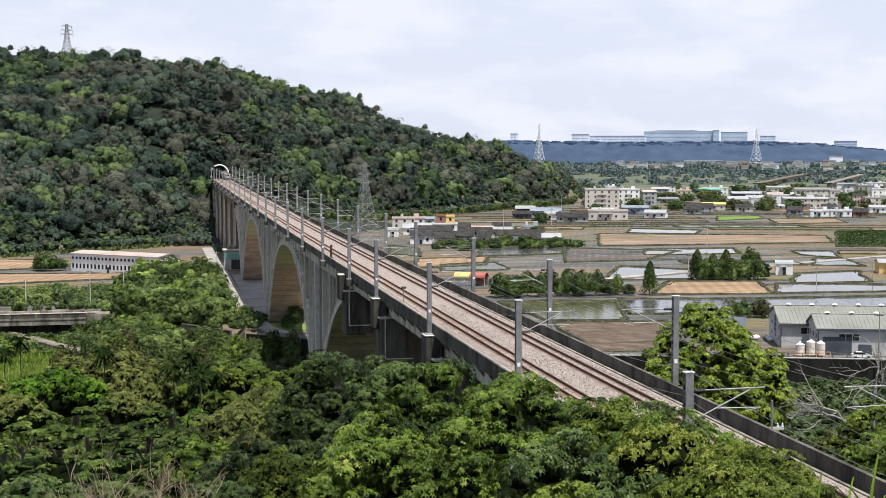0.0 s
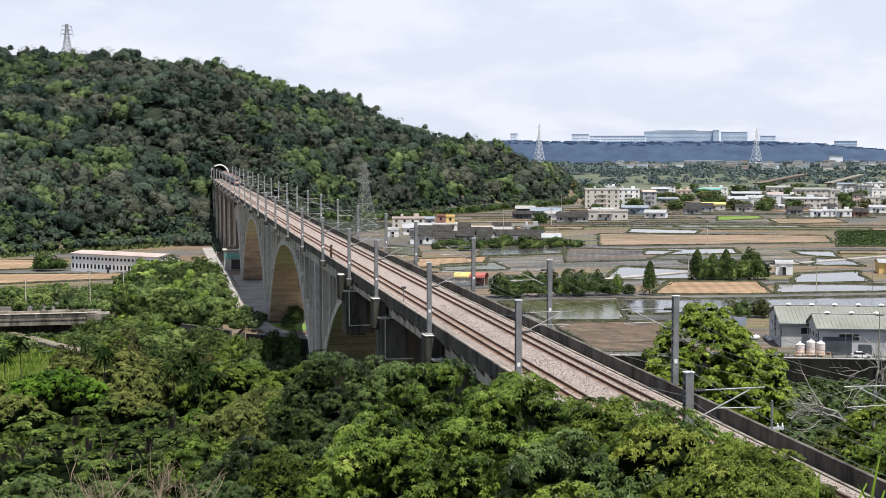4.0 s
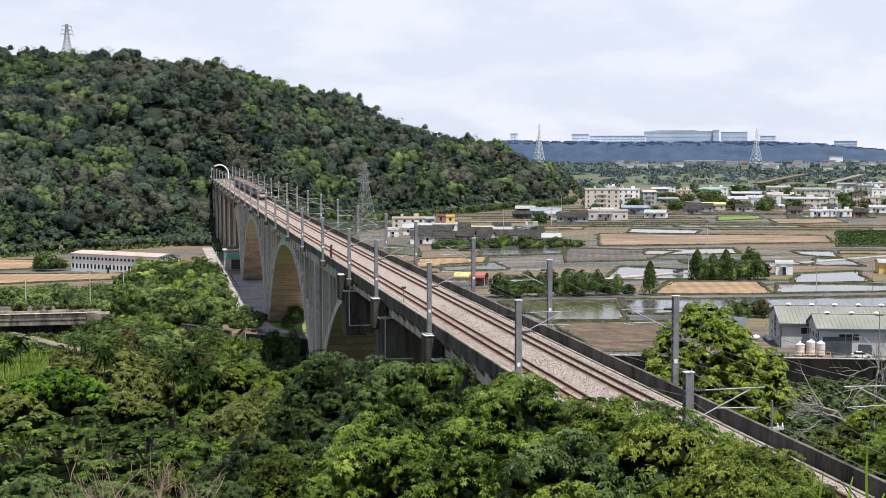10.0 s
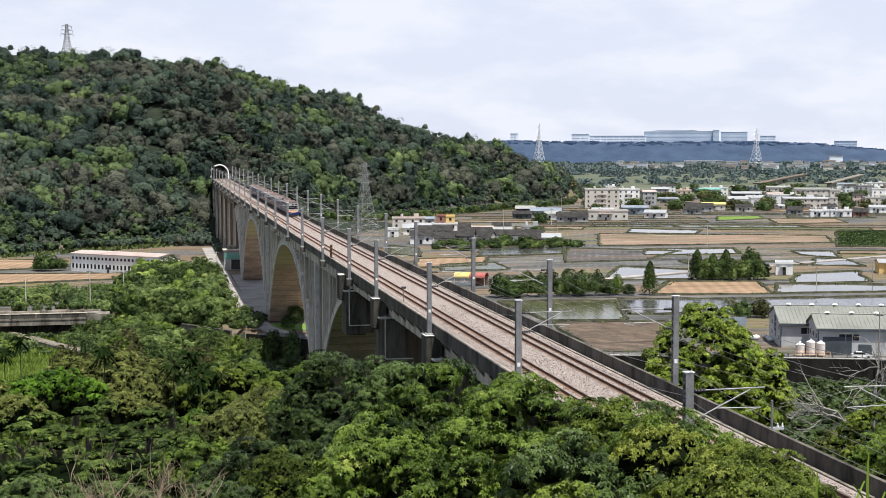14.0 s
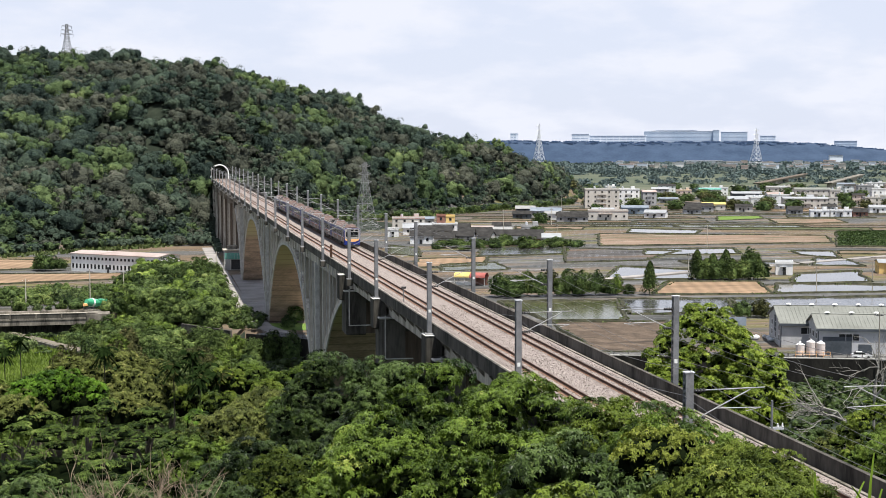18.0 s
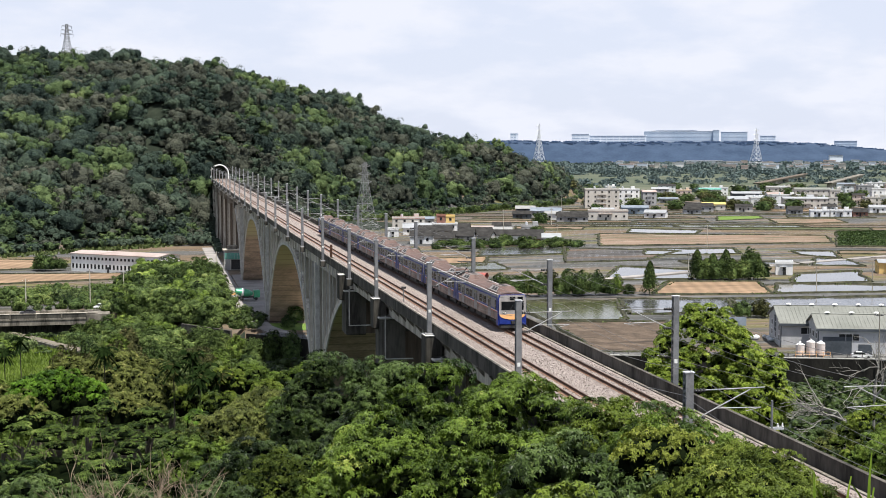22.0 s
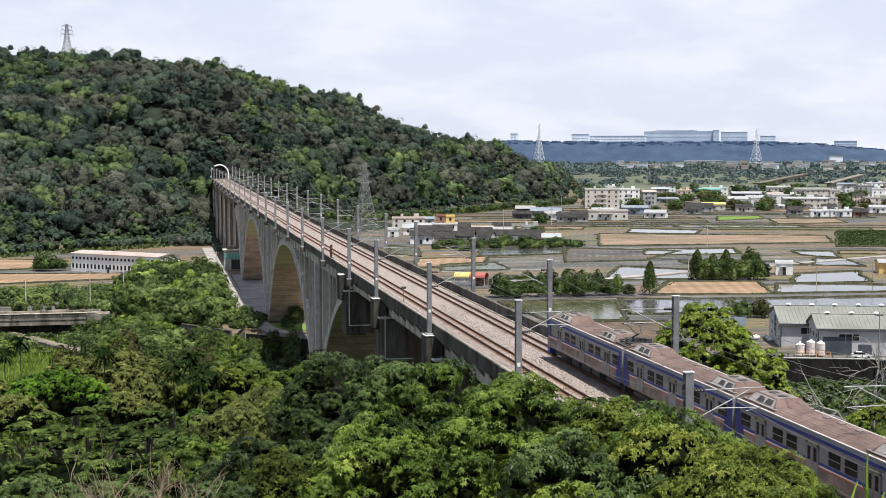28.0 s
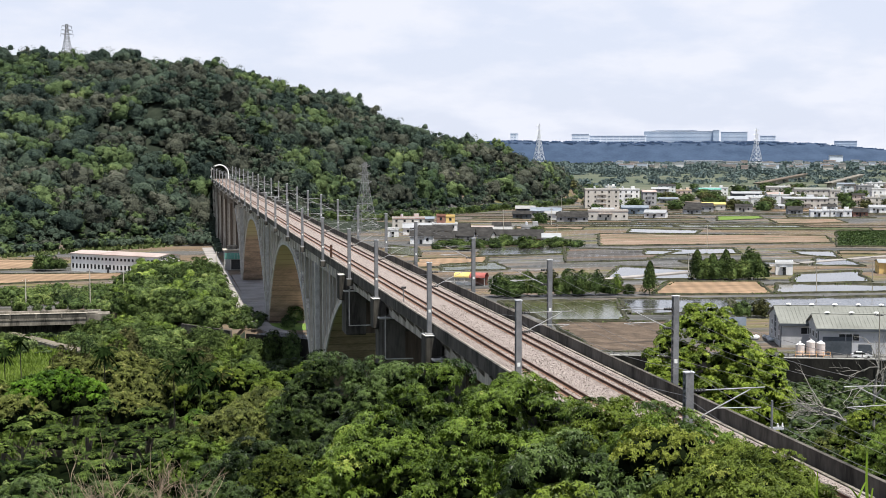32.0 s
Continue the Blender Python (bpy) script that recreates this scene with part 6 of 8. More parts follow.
def make_vehicle(label, colour):
    th = tagged(empty("car"), label, "car", "cars on the roads")
    bm = bmesh.new()
    prism(bm, [(-2.1, 0.35), (2.1, 0.35), (2.15, 0.75), (1.9, 0.9), (0.95, 1.0), (-1.7, 1.02), (-2.12, 0.9)], -0.85, 0.85)
    bmesh.ops.bevel(bm, geom=bm.edges[:], offset=0.06, segments=2, affect="EDGES")
    part("body", bm, colour, th)
    part("cabin", prism(bmesh.new(), [(-1.65, 1.0), (0.95, 1.0), (0.25, 1.44), (-1.15, 1.44)], -0.76, 0.76), GLASS, th, "dark windows")
    part("roof", prism(bmesh.new(), [(-1.12, 1.44), (0.22, 1.44), (0.1, 1.5), (-1.0, 1.5)], -0.72, 0.72), colour, th)
    for x in (-1.3, 1.3):
        for y in (-0.8, 0.8):
            part("wheel", tubes([((x, y - 0.1, 0.31), (x, y + 0.1, 0.31), 0.31)], 14), DARK, th)
    for y in (-0.6, 0.6):
        part("headlight", boxes((2.08, 2.17, y - 0.16, y + 0.16, 0.66, 0.8)), LAMP, th)
        part("tail_light", boxes((-2.16, -2.05, y - 0.16, y + 0.16, 0.7, 0.84)), RED, th)
    return th


def make_mixer():
    th = tagged(empty("mixer_truck"), "concrete mixer truck with a green and white drum", "truck")
    green = paint("truck_green", (0.05, 0.30, 0.16))
    part("chassis", boxes((-3.9, 3.6, -0.5, 0.5, 0.7, 1.05)), DARK, th)
    part("cab", boxes((2.1, 3.9, -1.2, 1.2, 0.75, 2.9), bevel=0.12), green, th, "green cab")
    part("windscreen", boxes((3.88, 3.95, -1.0, 1.0, 1.85, 2.65)), GLASS, th)
    part("drum", tubes([((-3.3, 0, 2.75), (-1.2, 0, 2.3), 0.75, 1.2), ((-1.2, 0, 2.3), (0.6, 0, 2.0), 1.2, 1.1), ((0.6, 0, 2.0), (1.8, 0, 1.85), 1.1, 0.5)], 16), green, th)
    part("drum_band", tubes([((-1.5, 0, 2.37), (-0.9, 0, 2.25), 1.22, 1.24)], 16), WHITE, th, "white band")
    part("chute", boxes((-4.4, -3.2, -0.4, 0.4, 1.6, 2.3), bevel=0.08), ORANGE, th, "orange chute")
    for x in (-2.8, -1.5, 2.7):
        for y in (-1.0, 1.0):
            part("wheel", tubes([((x, y - 0.17, 0.5), (x, y + 0.17, 0.5), 0.5)], 14), DARK, th)
    return th


WHITE_CAR = paint("car_white", (0.7, 0.7, 0.7))
parked = make_vehicle("white parked car on the river road", WHITE_CAR)
parked.matrix_world = pose(146.3, 270.6, 0.27, 0, 0, -17)
car_a, car_b, car_c = make_vehicle("white car crossing the low bridge", WHITE_CAR), make_vehicle("silver-blue car crossing the low bridge", paint("car_blue", (0.25, 0.32, 0.42))), make_vehicle("dark car crossing the low bridge", paint("car_dark", (0.04, 0.04, 0.045)))
car_d, car_e = make_vehicle("dark car on the farm road", paint("car_black", (0.03, 0.03, 0.035))), make_vehicle("dark blue car on the farm road", paint("car_navy", (0.04, 0.05, 0.09)))
truck = make_mixer()


def drive(thing, stops, z=0.27):
    """stops: seconds, x, y; the thing turns its +x end along the way."""
    rows = []
    heading = None
    for i, (t, x, y) in enumerate(stops):
        ax, ay = stops[max(0, i - 1)][1:]
        bx, by = stops[min(len(stops) - 1, i + 1)][1:]
        if math.hypot(bx - ax, by - ay) > 0.3:
            heading = math.degrees(math.atan2(by - ay, bx - ax))
        elif heading is None:
            nx = next((s for s in stops[i:] if math.hypot(s[1] - x, s[2] - y) > 0.3), stops[-1])
            heading = math.degrees(math.atan2(nx[2] - y, nx[1] - x))
        rows.append((t, pose(x, y, z, 0, 0, heading)))
    walk(thing, rows)


def drive_all():
    way = [(0.0, 24.5, 413), (1.5, 0, 411), (2.2, -11, 406), (2.9, -17, 398), (3.4, -21.5, 391), (3.9, -28.3, 388), (4.4, -35.6, 388), (4.9, -42, 388), (7, -70, 388), (12, -140, 388)]
    for car, t0, wait in ((car_a, 19.1, (52, 416.2)), (car_b, 20.2, (59, 417)), (car_c, 17.6, (46, 415.6))):
        drive(car, [(0, *wait), (t0 - 2.0, *wait)] + [(t0 + t, x, y) for t, x, y in way if t0 + t < 32] + ([(32, -150 - t0, 388)] if t0 + 12 < 32 else [(32, -139, 388)]))
    drive(truck, [(0, -170, 388), (13, -72, 388), (15, -46, 388), (16, -37, 388), (17, -28.5, 388), (17.7, -21, 391), (18.3, -16, 399), (19, -10, 407), (19.8, -2, 411), (21, 11, 412), (22, 24.5, 413), (23.2, 38, 415), (25, 45, 420), (32, 46, 430)])
    drive(car_d, [(0, 305, 534), (2, 266, 515), (3, 249, 507), (5, 213, 489), (7, 178, 471), (9, 176, 470), (11, 158, 461), (13, 130, 447), (32, 118, 440)], 0.42)
    drive(car_e, [(0, 375, 570), (3, 322, 543), (6, 262, 513), (8, 222, 492), (10, 183, 473), (12, 150, 457), (14, 124, 443), (32, 112, 436)], 0.42)


# ---- trackside fittings ----
post = tagged(empty("trackside_post", pose(28.2, 162.1, RAIL_Z - 0.2)), "short grey trackside post with a lamp box", "post")
part("post", tubes([((0, 0, 0), (0, 0, 1.6), 0.06)], 8), STEEL, post)
part("lamp_box", boxes((-0.28, 0.28, -0.12, 0.12, 1.6, 1.85), bevel=0.03), DARK, post)
rust = mat("rusty_cabinet", (0.05, 0.028, 0.02), (0.14, 0.075, 0.05), 2, 0.8, 0.3)
cabinet = tagged(empty("trackside_cabinet", pose(27.9, 231.4, RAIL_Z - 0.25)), "narrow rust-brown trackside cabinet on the deck edge", "cabinet")
part("body", boxes((-0.2, 0.2, -0.2, 0.2, 0.1, 2.2), bevel=0.03), rust, cabinet)
part("foot", boxes((-0.36, 0.36, -0.3, 0.3, -0.1, 0.098)), CONC_DARK, cabinet)
part("door", boxes((-0.16, 0.16, -0.225, -0.202, 0.25, 2.05)), rust, cabinet)
make_fence([(26, 331), (35, 323.4)], 1.6, 1.1, "grey post-and-rail railing by the pink path")

# low walls along the side road
def sloped_wall(name, label, a, b, wide, deep, material, cap, capname):
    a, b = Vector(a), Vector(b)
    way = (b - a).normalized()
    side = Vector((way.y, -way.x, 0)) * wide / 2
    th = tagged(empty(name), label, "wall")
    def slab(p, q, s, top, low):
        bm = bmesh.new()
        vs = [bm.verts.new(c + Vector((0, 0, z))) for z in (low, top) for c in (p - s, q - s, q + s, p + s)]
        for f in ((3, 2, 1, 0), (4, 5, 6, 7), (0, 1, 5, 4), (1, 2, 6, 5), (2, 3, 7, 6), (3, 0, 4, 7)):
            bm.faces.new([vs[i] for i in f])
        return bm
    part("wall", slab(a, b, side, -0.26, -deep), material, th)
    n = max(2, int((b - a).length / 3))
    for i in range(n):
        part(capname, slab(a + (b - a) * (i + 0.01) / n, a + (b - a) * (i + 0.99) / n, side * 1.06, 0, -0.25), cap, th)


sloped_wall("low_wall", "dark weathered concrete wall along the side road", (4.9, 357.5, 0.6), (16.4, 341.2, 0.6), 0.6, 2.5, BLACK_CONC, BLACK_CONC, "coping")

feeder = tagged(empty("feeder_pole", pose(46.1, 99.0, 0)), "grey pole with a crossarm and pale insulators beside the line", "utility pole")
part("pole", tubes([((0, 0, land(46.1, 99.0) - 0.2), (0, 0, 25.6), 0.14, 0.10)], 8), STEEL, feeder)
part("crossarm", boxes((-1.0, 1.0, -0.08, 0.08, 23.3, 23.5)), STEEL_PALE, feeder)
for x in (-0.8, 0.0, 0.5, 0.9):
    part("insulator", tubes([((x, 0, 23.5), (x, 0, 23.8), 0.09, 0.05)], 8), WHITE, feeder)

# ---- lattice pylons ----


def make_pylon(x, y, h, base, arms, r=0.12, material=None):
    th = tagged(empty("power_pylon", pose(x, y, land(x, y), 0, 0, 20)), "grey steel lattice power pylon", "pylon", "power pylons")
    material = material or STEEL
    def hw(z):
        t = z / h
        return base * (1 - t) ** 1.6 / 2 + 0.7
    levels = [h * (1 - (1 - i / 11) ** 1.25) for i in range(12)]
    legs, braces = [], []
    for a, b in zip(levels, levels[1:]):
        p = [Vector((sx * hw(a), sy * hw(a), a)) for sx, sy in ((-1, -1), (1, -1), (1, 1), (-1, 1))]
        q = [Vector((sx * hw(b), sy * hw(b), b)) for sx, sy in ((-1, -1), (1, -1), (1, 1), (-1, 1))]
        for i in range(4):
            j = (i + 1) % 4
            legs.append((p[i], q[i], r))
            braces += [(p[i], q[j], r * 0.6), (p[j], q[i], r * 0.6), (q[i], q[j], r * 0.6)]
    part("leg_frame", tubes(legs, 4), material, th)
    part("bracing", tubes(braces, 4), material, th)
    for k in range(3):
        z = h * (0.72 + 0.11 * k)
        w = arms * (1 - 0.12 * k)
        for s in (-1, 1):
            rows = []
            tip = Vector((s * w, 0, z + 0.3))
            for sy in (-1, 1):
                rows += [((s * hw(z), sy * hw(z), z), tip, r * 0.7), ((s * hw(z), sy * hw(z), z + h * 0.035), tip, r * 0.6)]
            part("cross_arm", tubes(rows, 4), material, th)
            part("insulator", tubes([((s * w, 0, z + 0.3), (s * w, 0, z - 1.6), 0.1)], 5), DARK, th)
    return th


make_pylon(105, 722, 38, 11.0, 4.4, 0.13)
make_pylon(-62, 1001, 25, 7, 4.5, 0.16)
make_pylon(938, 3395, 108, 26, 10, 0.45, STEEL_PALE)
make_pylon(1475, 3285, 96, 26, 10, 0.45, STEEL_PALE)

# ---- vegetation ----

def lobes_round(rs, k, flat=0.75, small=(0.28, 0.46)):
    """Lobes of a crown of radius 1, its middle at the origin."""
    out = [((0, 0, -0.05 if flat > 0.5 else -0.22), 0.60 if flat > 0.5 else 0.30)]
    for i in range(k):
        a = 2.4 * i + rs.uniform(-0.4, 0.4)
        q = math.sqrt((i + 0.5) / k) * 0.80
        r = rs.uniform(*small)
        up = math.sqrt(max(0.0, 0.85 - q * q)) * flat
        z = up + rs.uniform(-0.16, 0.10) if i % 4 else up * 0.3 - rs.uniform(0.05, 0.4)
        out.append(((q * math.cos(a), q * math.sin(a), z - 0.12), r))
    return out


# size of a bough, its flatness, leaf length and half width, leaves in a tuft, droop, spacing of tufts, material
FOLIAGE = {
    "vivid": (0.75, 0.70, 0.22, 0.052, 5, 0.35, 1.2, LEAF_VIVID),
    "big_dark": (1.15, 0.72, 0.20, 0.042, 6, 0.40, 0.95, LEAF_DARK),
    "big_mid": (1.10, 0.62, 0.20, 0.042, 6, 0.40, 0.95, LEAF_MID),
    "big_yellow": (1.05, 0.62, 0.20, 0.042, 6, 0.40, 0.95, LEAF_YEL),
    "dark": (0.80, 0.72, 0.20, 0.042, 6, 0.40, 1.05, LEAF_DARK),
    "mid": (0.80, 0.70, 0.20, 0.042, 6, 0.40, 1.05, LEAF_MID),
    "yellow": (0.75, 0.66, 0.19, 0.040, 6, 0.40, 1.05, LEAF_YEL),
    "feather": (1.05, 0.40, 0.20, 0.036, 6, 0.35, 1.25, LEAF_FEATHER),
    "brown": (0.85, 0.75, 0.17, 0.042, 5, 0.40, 1.15, LEAF_BROWN),
    "fine": (0.42, 0.75, 0.10, 0.024, 5, 0.35, 0.85, LEAF_FINE),
    "pale": (0.50, 0.55, 0.14, 0.036, 5, 0.40, 0.85, LEAF_PALE),
    "river": (1.15, 0.70, 0.30, 0.090, 5, 0.30, 1.7, LEAF_RIVER),
}


def crown_of_boughs(kind, seed, r, v, parent=None, span=1.35):
    """A crown r wide and v high to each side of its middle: boughs with tufts of leaves on their upper sides, open gaps between them."""
    bough, flat, ln, wd, leaflets, droop, gap, material = FOLIAGE[kind]
    rs = np.random.RandomState(seed)
    tiers = kind == "feather"
    half = np.array((r, r, v))
    k = max(9, int(1.4 * 4 * math.pi * (r * r + 2 * r * v) / 3 * 0.72 / (math.pi * bough * bough * 1.5)))
    lobes = []
    if tiers:
        # broad flat fans in layers
        k = max(7, int(0.62 * (r / bough) ** 2))
        for i in range(k):
            q = 0.92 * math.sqrt((i + 0.5) / k)
            a = 2.39996 * i + rs.uniform(-0.4, 0.4)
            lobes.append((np.array((q * r * math.cos(a), q * r * math.sin(a), v * (0.92 - 0.70 * q * q - rs.choice([0.0, 0.12, 0.30, 0.5])))), bough * rs.uniform(0.7, 1.2)))
        for i in range(int(2 * math.pi * r / bough * 0.40)):
            a = rs.uniform(0, 6.28)
            q = rs.uniform(0.72, 0.98)
            lobes.append((np.array((q * r * math.cos(a), q * r * math.sin(a), v * rs.uniform(-0.95, 0.15))), bough * rs.uniform(0.6, 1.0)))
        k = 0
    for i in range(k):
        z = 1 - span * (i + 0.5) / k
        a = 2.39996 * i + rs.uniform(-0.5, 0.5)
        q = math.sqrt(max(0.0, 1 - z * z)) if z > 0 else 1.0 + (0.9 if span < 1.5 else 0.12) * z
        u = np.array((q * math.cos(a), q * math.sin(a), z))
        size = bough * rs.uniform(0.65, 1.25)
        swell = 1 + 0.10 * math.sin(3 * a + seed) * math.cos(4 * z + seed)
        lobes.append((u * (half - 0.8 * size * np.array((1, 1, flat))) * swell * rs.choice([0.76, 0.87, 0.95, 1.0] if z < 0.3 else [0.88, 0.93, 0.98]), size))
    # dark lumps inside the crown, coloured as the shade seen through its gaps
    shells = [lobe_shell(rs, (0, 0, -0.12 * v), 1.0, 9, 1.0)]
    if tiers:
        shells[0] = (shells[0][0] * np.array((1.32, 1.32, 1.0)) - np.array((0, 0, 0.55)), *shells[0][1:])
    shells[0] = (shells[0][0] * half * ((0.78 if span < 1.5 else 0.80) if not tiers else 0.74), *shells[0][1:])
    P, O = [], []
    for c, size in lobes:
        sv, sq, st = lobe_shell(rs, (0, 0, 0), (0.62 if tiers else 0.46) * size, 6, flat)
        shells.append((sv + c - np.array((0, 0, (0.10 if tiers else 0.22) * size)), sq, st))
        m = int(gap * 2 * math.pi * size * size * (1 + flat) / 2 / (ln * ln * 1.15))
        w = rs.normal(0, 1, (m, 3))
        if not tiers and size > 0.5:
            # leaves gather in tufts
            mids = rs.normal(0, 1, (max(6, int(9 * size)), 3)) + np.array((0, 0, 0.5))
            mids /= np.linalg.norm(mids, axis=1, keepdims=True)
            w = mids[rs.randint(0, len(mids), m)] + np.where(rs.random((m, 1)) < 0.25, 0.9, 0.22) * w
        w /= np.linalg.norm(w, axis=1, keepdims=True)
        w = w[w[:, 2] > (-0.42 if not tiers else 0.12)]
        p = w * size * np.array((1, 1, flat)) * rs.uniform(0.82, 1.08, (len(w), 1))
        P.append(p + c)
        O.append(w * np.array((0.8, 0.8, 1)) + np.array((0, 0, 0.45 if not tiers else 1.2)))
    q = sprig_quads(rs, np.concatenate(P), np.concatenate(O), ln, wd, leaflets, droop, 0.18 if tiers else 0.34)
    return shells_and_cards("crown", shells, q, material, CORE_SHADE if span < 1.5 else None, parent)


def trunk_mesh(name, seed, material):
    """Trunk of height 1 with limbs that fan out into a crown of radius 1 above."""
    rs = np.random.RandomState(seed)
    rows = [((0, 0, -0.05), (0.02, 0.01, 0.6), 0.035, 0.024)]
    for i in range(7):
        a = 6.28 * i / 7 + rs.uniform(-0.3, 0.3)
        z = rs.uniform(0.3, 0.5)
        r = rs.uniform(0.2, 0.34)
        mid = (0.5 * r * math.cos(a), 0.5 * r * math.sin(a), z + 0.14)
        end = (r * math.cos(a), r * math.sin(a), z + rs.uniform(0.16, 0.28))
        rows += [((0.01, 0.01, z), mid, 0.018, 0.012), (mid, end, 0.012, 0.005)]
    return part(name, tubes(rows, 6), material)


def hide_source(obs):
    for o in obs:
        bpy.data.objects.remove(o)


BUSHY = {"dark": LEAF_BUSH, "mid": LEAF_THICK, "yellow": LEAF_FRESH, "feather": LEAF_REED, "brown": LEAF_OLIVE}
for key, m_ in BUSHY.items():
    FOLIAGE["bush_" + key] = (0.80, 0.70, 0.28, 0.075, 4, 0.30, 1.0, m_)
    FOLIAGE["low_" + key] = (1.00, 0.70, 0.50, 0.140, 4, 0.30, 0.80, m_)
# bushes of radius 3 and half height 3, leafy to the ground
LEAFY_FAR = {k: [crown_of_boughs("bush_" + k, 60 + i + 20 * u, 3.0, 3.0, None, 1.75) for u in (0, 1)] for i, k in enumerate(BUSHY)}
LEAFY_LOW = {k: [crown_of_boughs("low_" + k, 160 + i, 3.0, 3.0, None, 1.75)] for i, k in enumerate(BUSHY)}
TRUNK = trunk_mesh("trunk", 5, BARK)
LABELS = {"big_dark": "large dark green broadleaf tree with layered boughs", "big_mid": "large leafy green tree with layered boughs", "big_yellow": "large yellow-green tree with layered boughs",
          "vivid": "vivid green leafy tree in the thicket", "dark": "dark green broadleaf tree on the slope", "mid": "leafy mid green broadleaf tree", "yellow": "bright yellow-green leafy tree",
          "feather": "feathery light green spreading tree", "brown": "bushy tree with dull olive leaves", "fine": "bushy small-leaved shrub with olive green leaves", "pale": "pale yellow-green young leafy shrub"}


def tree(kind, x, y, top, r, group="trees of the near slope", low=1.0, far=False, v=None):
    z = land(x, y)
    h = max(top - z, r * 1.1)
    th = tagged(empty("tree", pose(x, y, z)), LABELS[kind], "tree", group)
    share("trunk", TRUNK, th, Matrix.Diagonal((h * 0.45, h * 0.45, h * 0.95, 1)))
    v = v or r * (random.uniform(1.05, 1.3) if kind != "feather" else 0.8) * low
    if far:
        turn = Matrix.Rotation(random.uniform(0, 6.28), 4, "Z")
        src = random.choice(LEAFY_LOW[kind] if y > 500 else LEAFY_FAR[kind])
        share("crown", src, th, Matrix.Translation((0, 0, h * 0.47)) @ turn @ Matrix.Diagonal((r / 3, r / 3 * random.uniform(0.85, 1.1), h * 0.53 / 3, 1)))
    else:
        crown = crown_of_boughs("river" if group == "trees by the river" and r > 5 else kind, int(1000 + 13 * x + 7 * y), r, v, th)
        crown.matrix_basis = Matrix.Translation((0, 0, h - v))
    return th


NEAR_TREES = [  # kind, x, y, height of the top, crown radius, half height of the crown
    ("feather", -11.5, 128.5, 21.9, 6, 4.5),
    ("feather", -5.4, 121.3, 23.7, 7, 5),
    ("feather", 0.0, 115.1, 24.4, 6.5, 5),
    ("brown", 5.8, 110.9, 24.6, 6, 5.5),
    ("mid", 10.5, 121.1, 23.4, 4.5, 5),
    ("feather", -9.9, 94.7, 25.0, 5.5, 4.5),
    ("feather", -4.9, 89.7, 25.3, 5.5, 4.5),
    ("feather", -1.3, 93.0, 25.3, 4.5, 4),
    ("mid", 2.5, 90.2, 26.7, 5, 6),
    ("dark", 5.2, 81.6, 27.8, 4.5, 5.5),
    ("fine", 6.5, 77.2, 28.0, 4, 5),
    ("dark", -6.7, 73.8, 28.0, 4.5, 5),
    ("dark", -2.6, 70.9, 28.2, 4.5, 5),
    ("dark", 2.9, 65.8, 29.4, 4, 4.5),
    ("big_dark", 13.0, 99.6, 30.5, 6.2, 7.6),
    ("big_dark", 16.1, 95.8, 30.2, 4, 6.5),
    ("big_mid", 9.6, 62.6, 32.6, 4.0, 6),
    ("big_mid", 13.4, 67.0, 34.2, 5.3, 6.4),
    ("big_mid", 17.0, 64.3, 34.3, 5.8, 6.6),
    ("big_yellow", 19.7, 58.6, 33.9, 4.8, 5.6),
    ("big_mid", 20.6, 54.4, 34.5, 3.4, 5.5),
    ("big_mid", 13.6, 57.8, 33.5, 4.2, 6),
    ("big_dark", 14.9, 49.4, 34.7, 3.6, 5.2),
    ("mid", 20.0, 49.4, 34.7, 2.4, 4),
    ("pale", 15.4, 41.3, 36.3, 1.7, 1.2),
    ("dark", 11.2, 80.0, 29.6, 3.2, 4.5),
    ("fine", 18.2, 44.0, 35.0, 1.8, 2.2),
    ("fine", 18.3, 42.0, 35.6, 1.9, 2.3),
    ("fine", 18.2, 40.0, 35.8, 1.7, 2.0),
    ("fine", 18.1, 38.0, 36.0, 1.4, 1.7),
    ("fine", 17.6, 36.0, 36.0, 1.2, 1.4),
    ("fine", 16.3, 40.0, 35.4, 2.0, 2.4),
    ("fine", 16.3, 37.0, 36.0, 2.0, 2.4),
    ("fine", 17.2, 34.0, 36.0, 0.9, 1.1),
    ("fine", 15.5, 33.0, 36.4, 1.5, 1.8),
    ("fine", 14.9, 34.2, 36.9, 2.0, 2.4),
    ("fine", 15.0, 35.3, 36.5, 1.9, 2.6),
    ("fine", 14.1, 30.3, 37.3, 1.6, 2.0),
    ("fine", 12.8, 28.6, 37.6, 1.8, 2.2),
    ("fine", 13.4, 27.4, 37.7, 1.3, 1.6),
    ("dark", 14.5, 40.4, 35.3, 2.2, 3.0),
    ("yellow", 11.3, 37.7, 35.4, 1.5, 1.8),
    ("fine", 14.6, 37.5, 35.5, 1.8, 2.4),
]
for kind, x, y, top, r, half in NEAR_TREES:
    tree(kind, x, y, top, r, v=half)
tree("big_yellow", 65.0, 159, 26.0, 7.5, "trees by the river")
tree("big_yellow", 71, 160, 21.5, 6.5, "trees by the river")
tree("big_yellow", 60, 158, 19.5, 5.5, "trees by the river")
tree("big_yellow", 66, 156, 17.5, 8.0, "trees by the river")
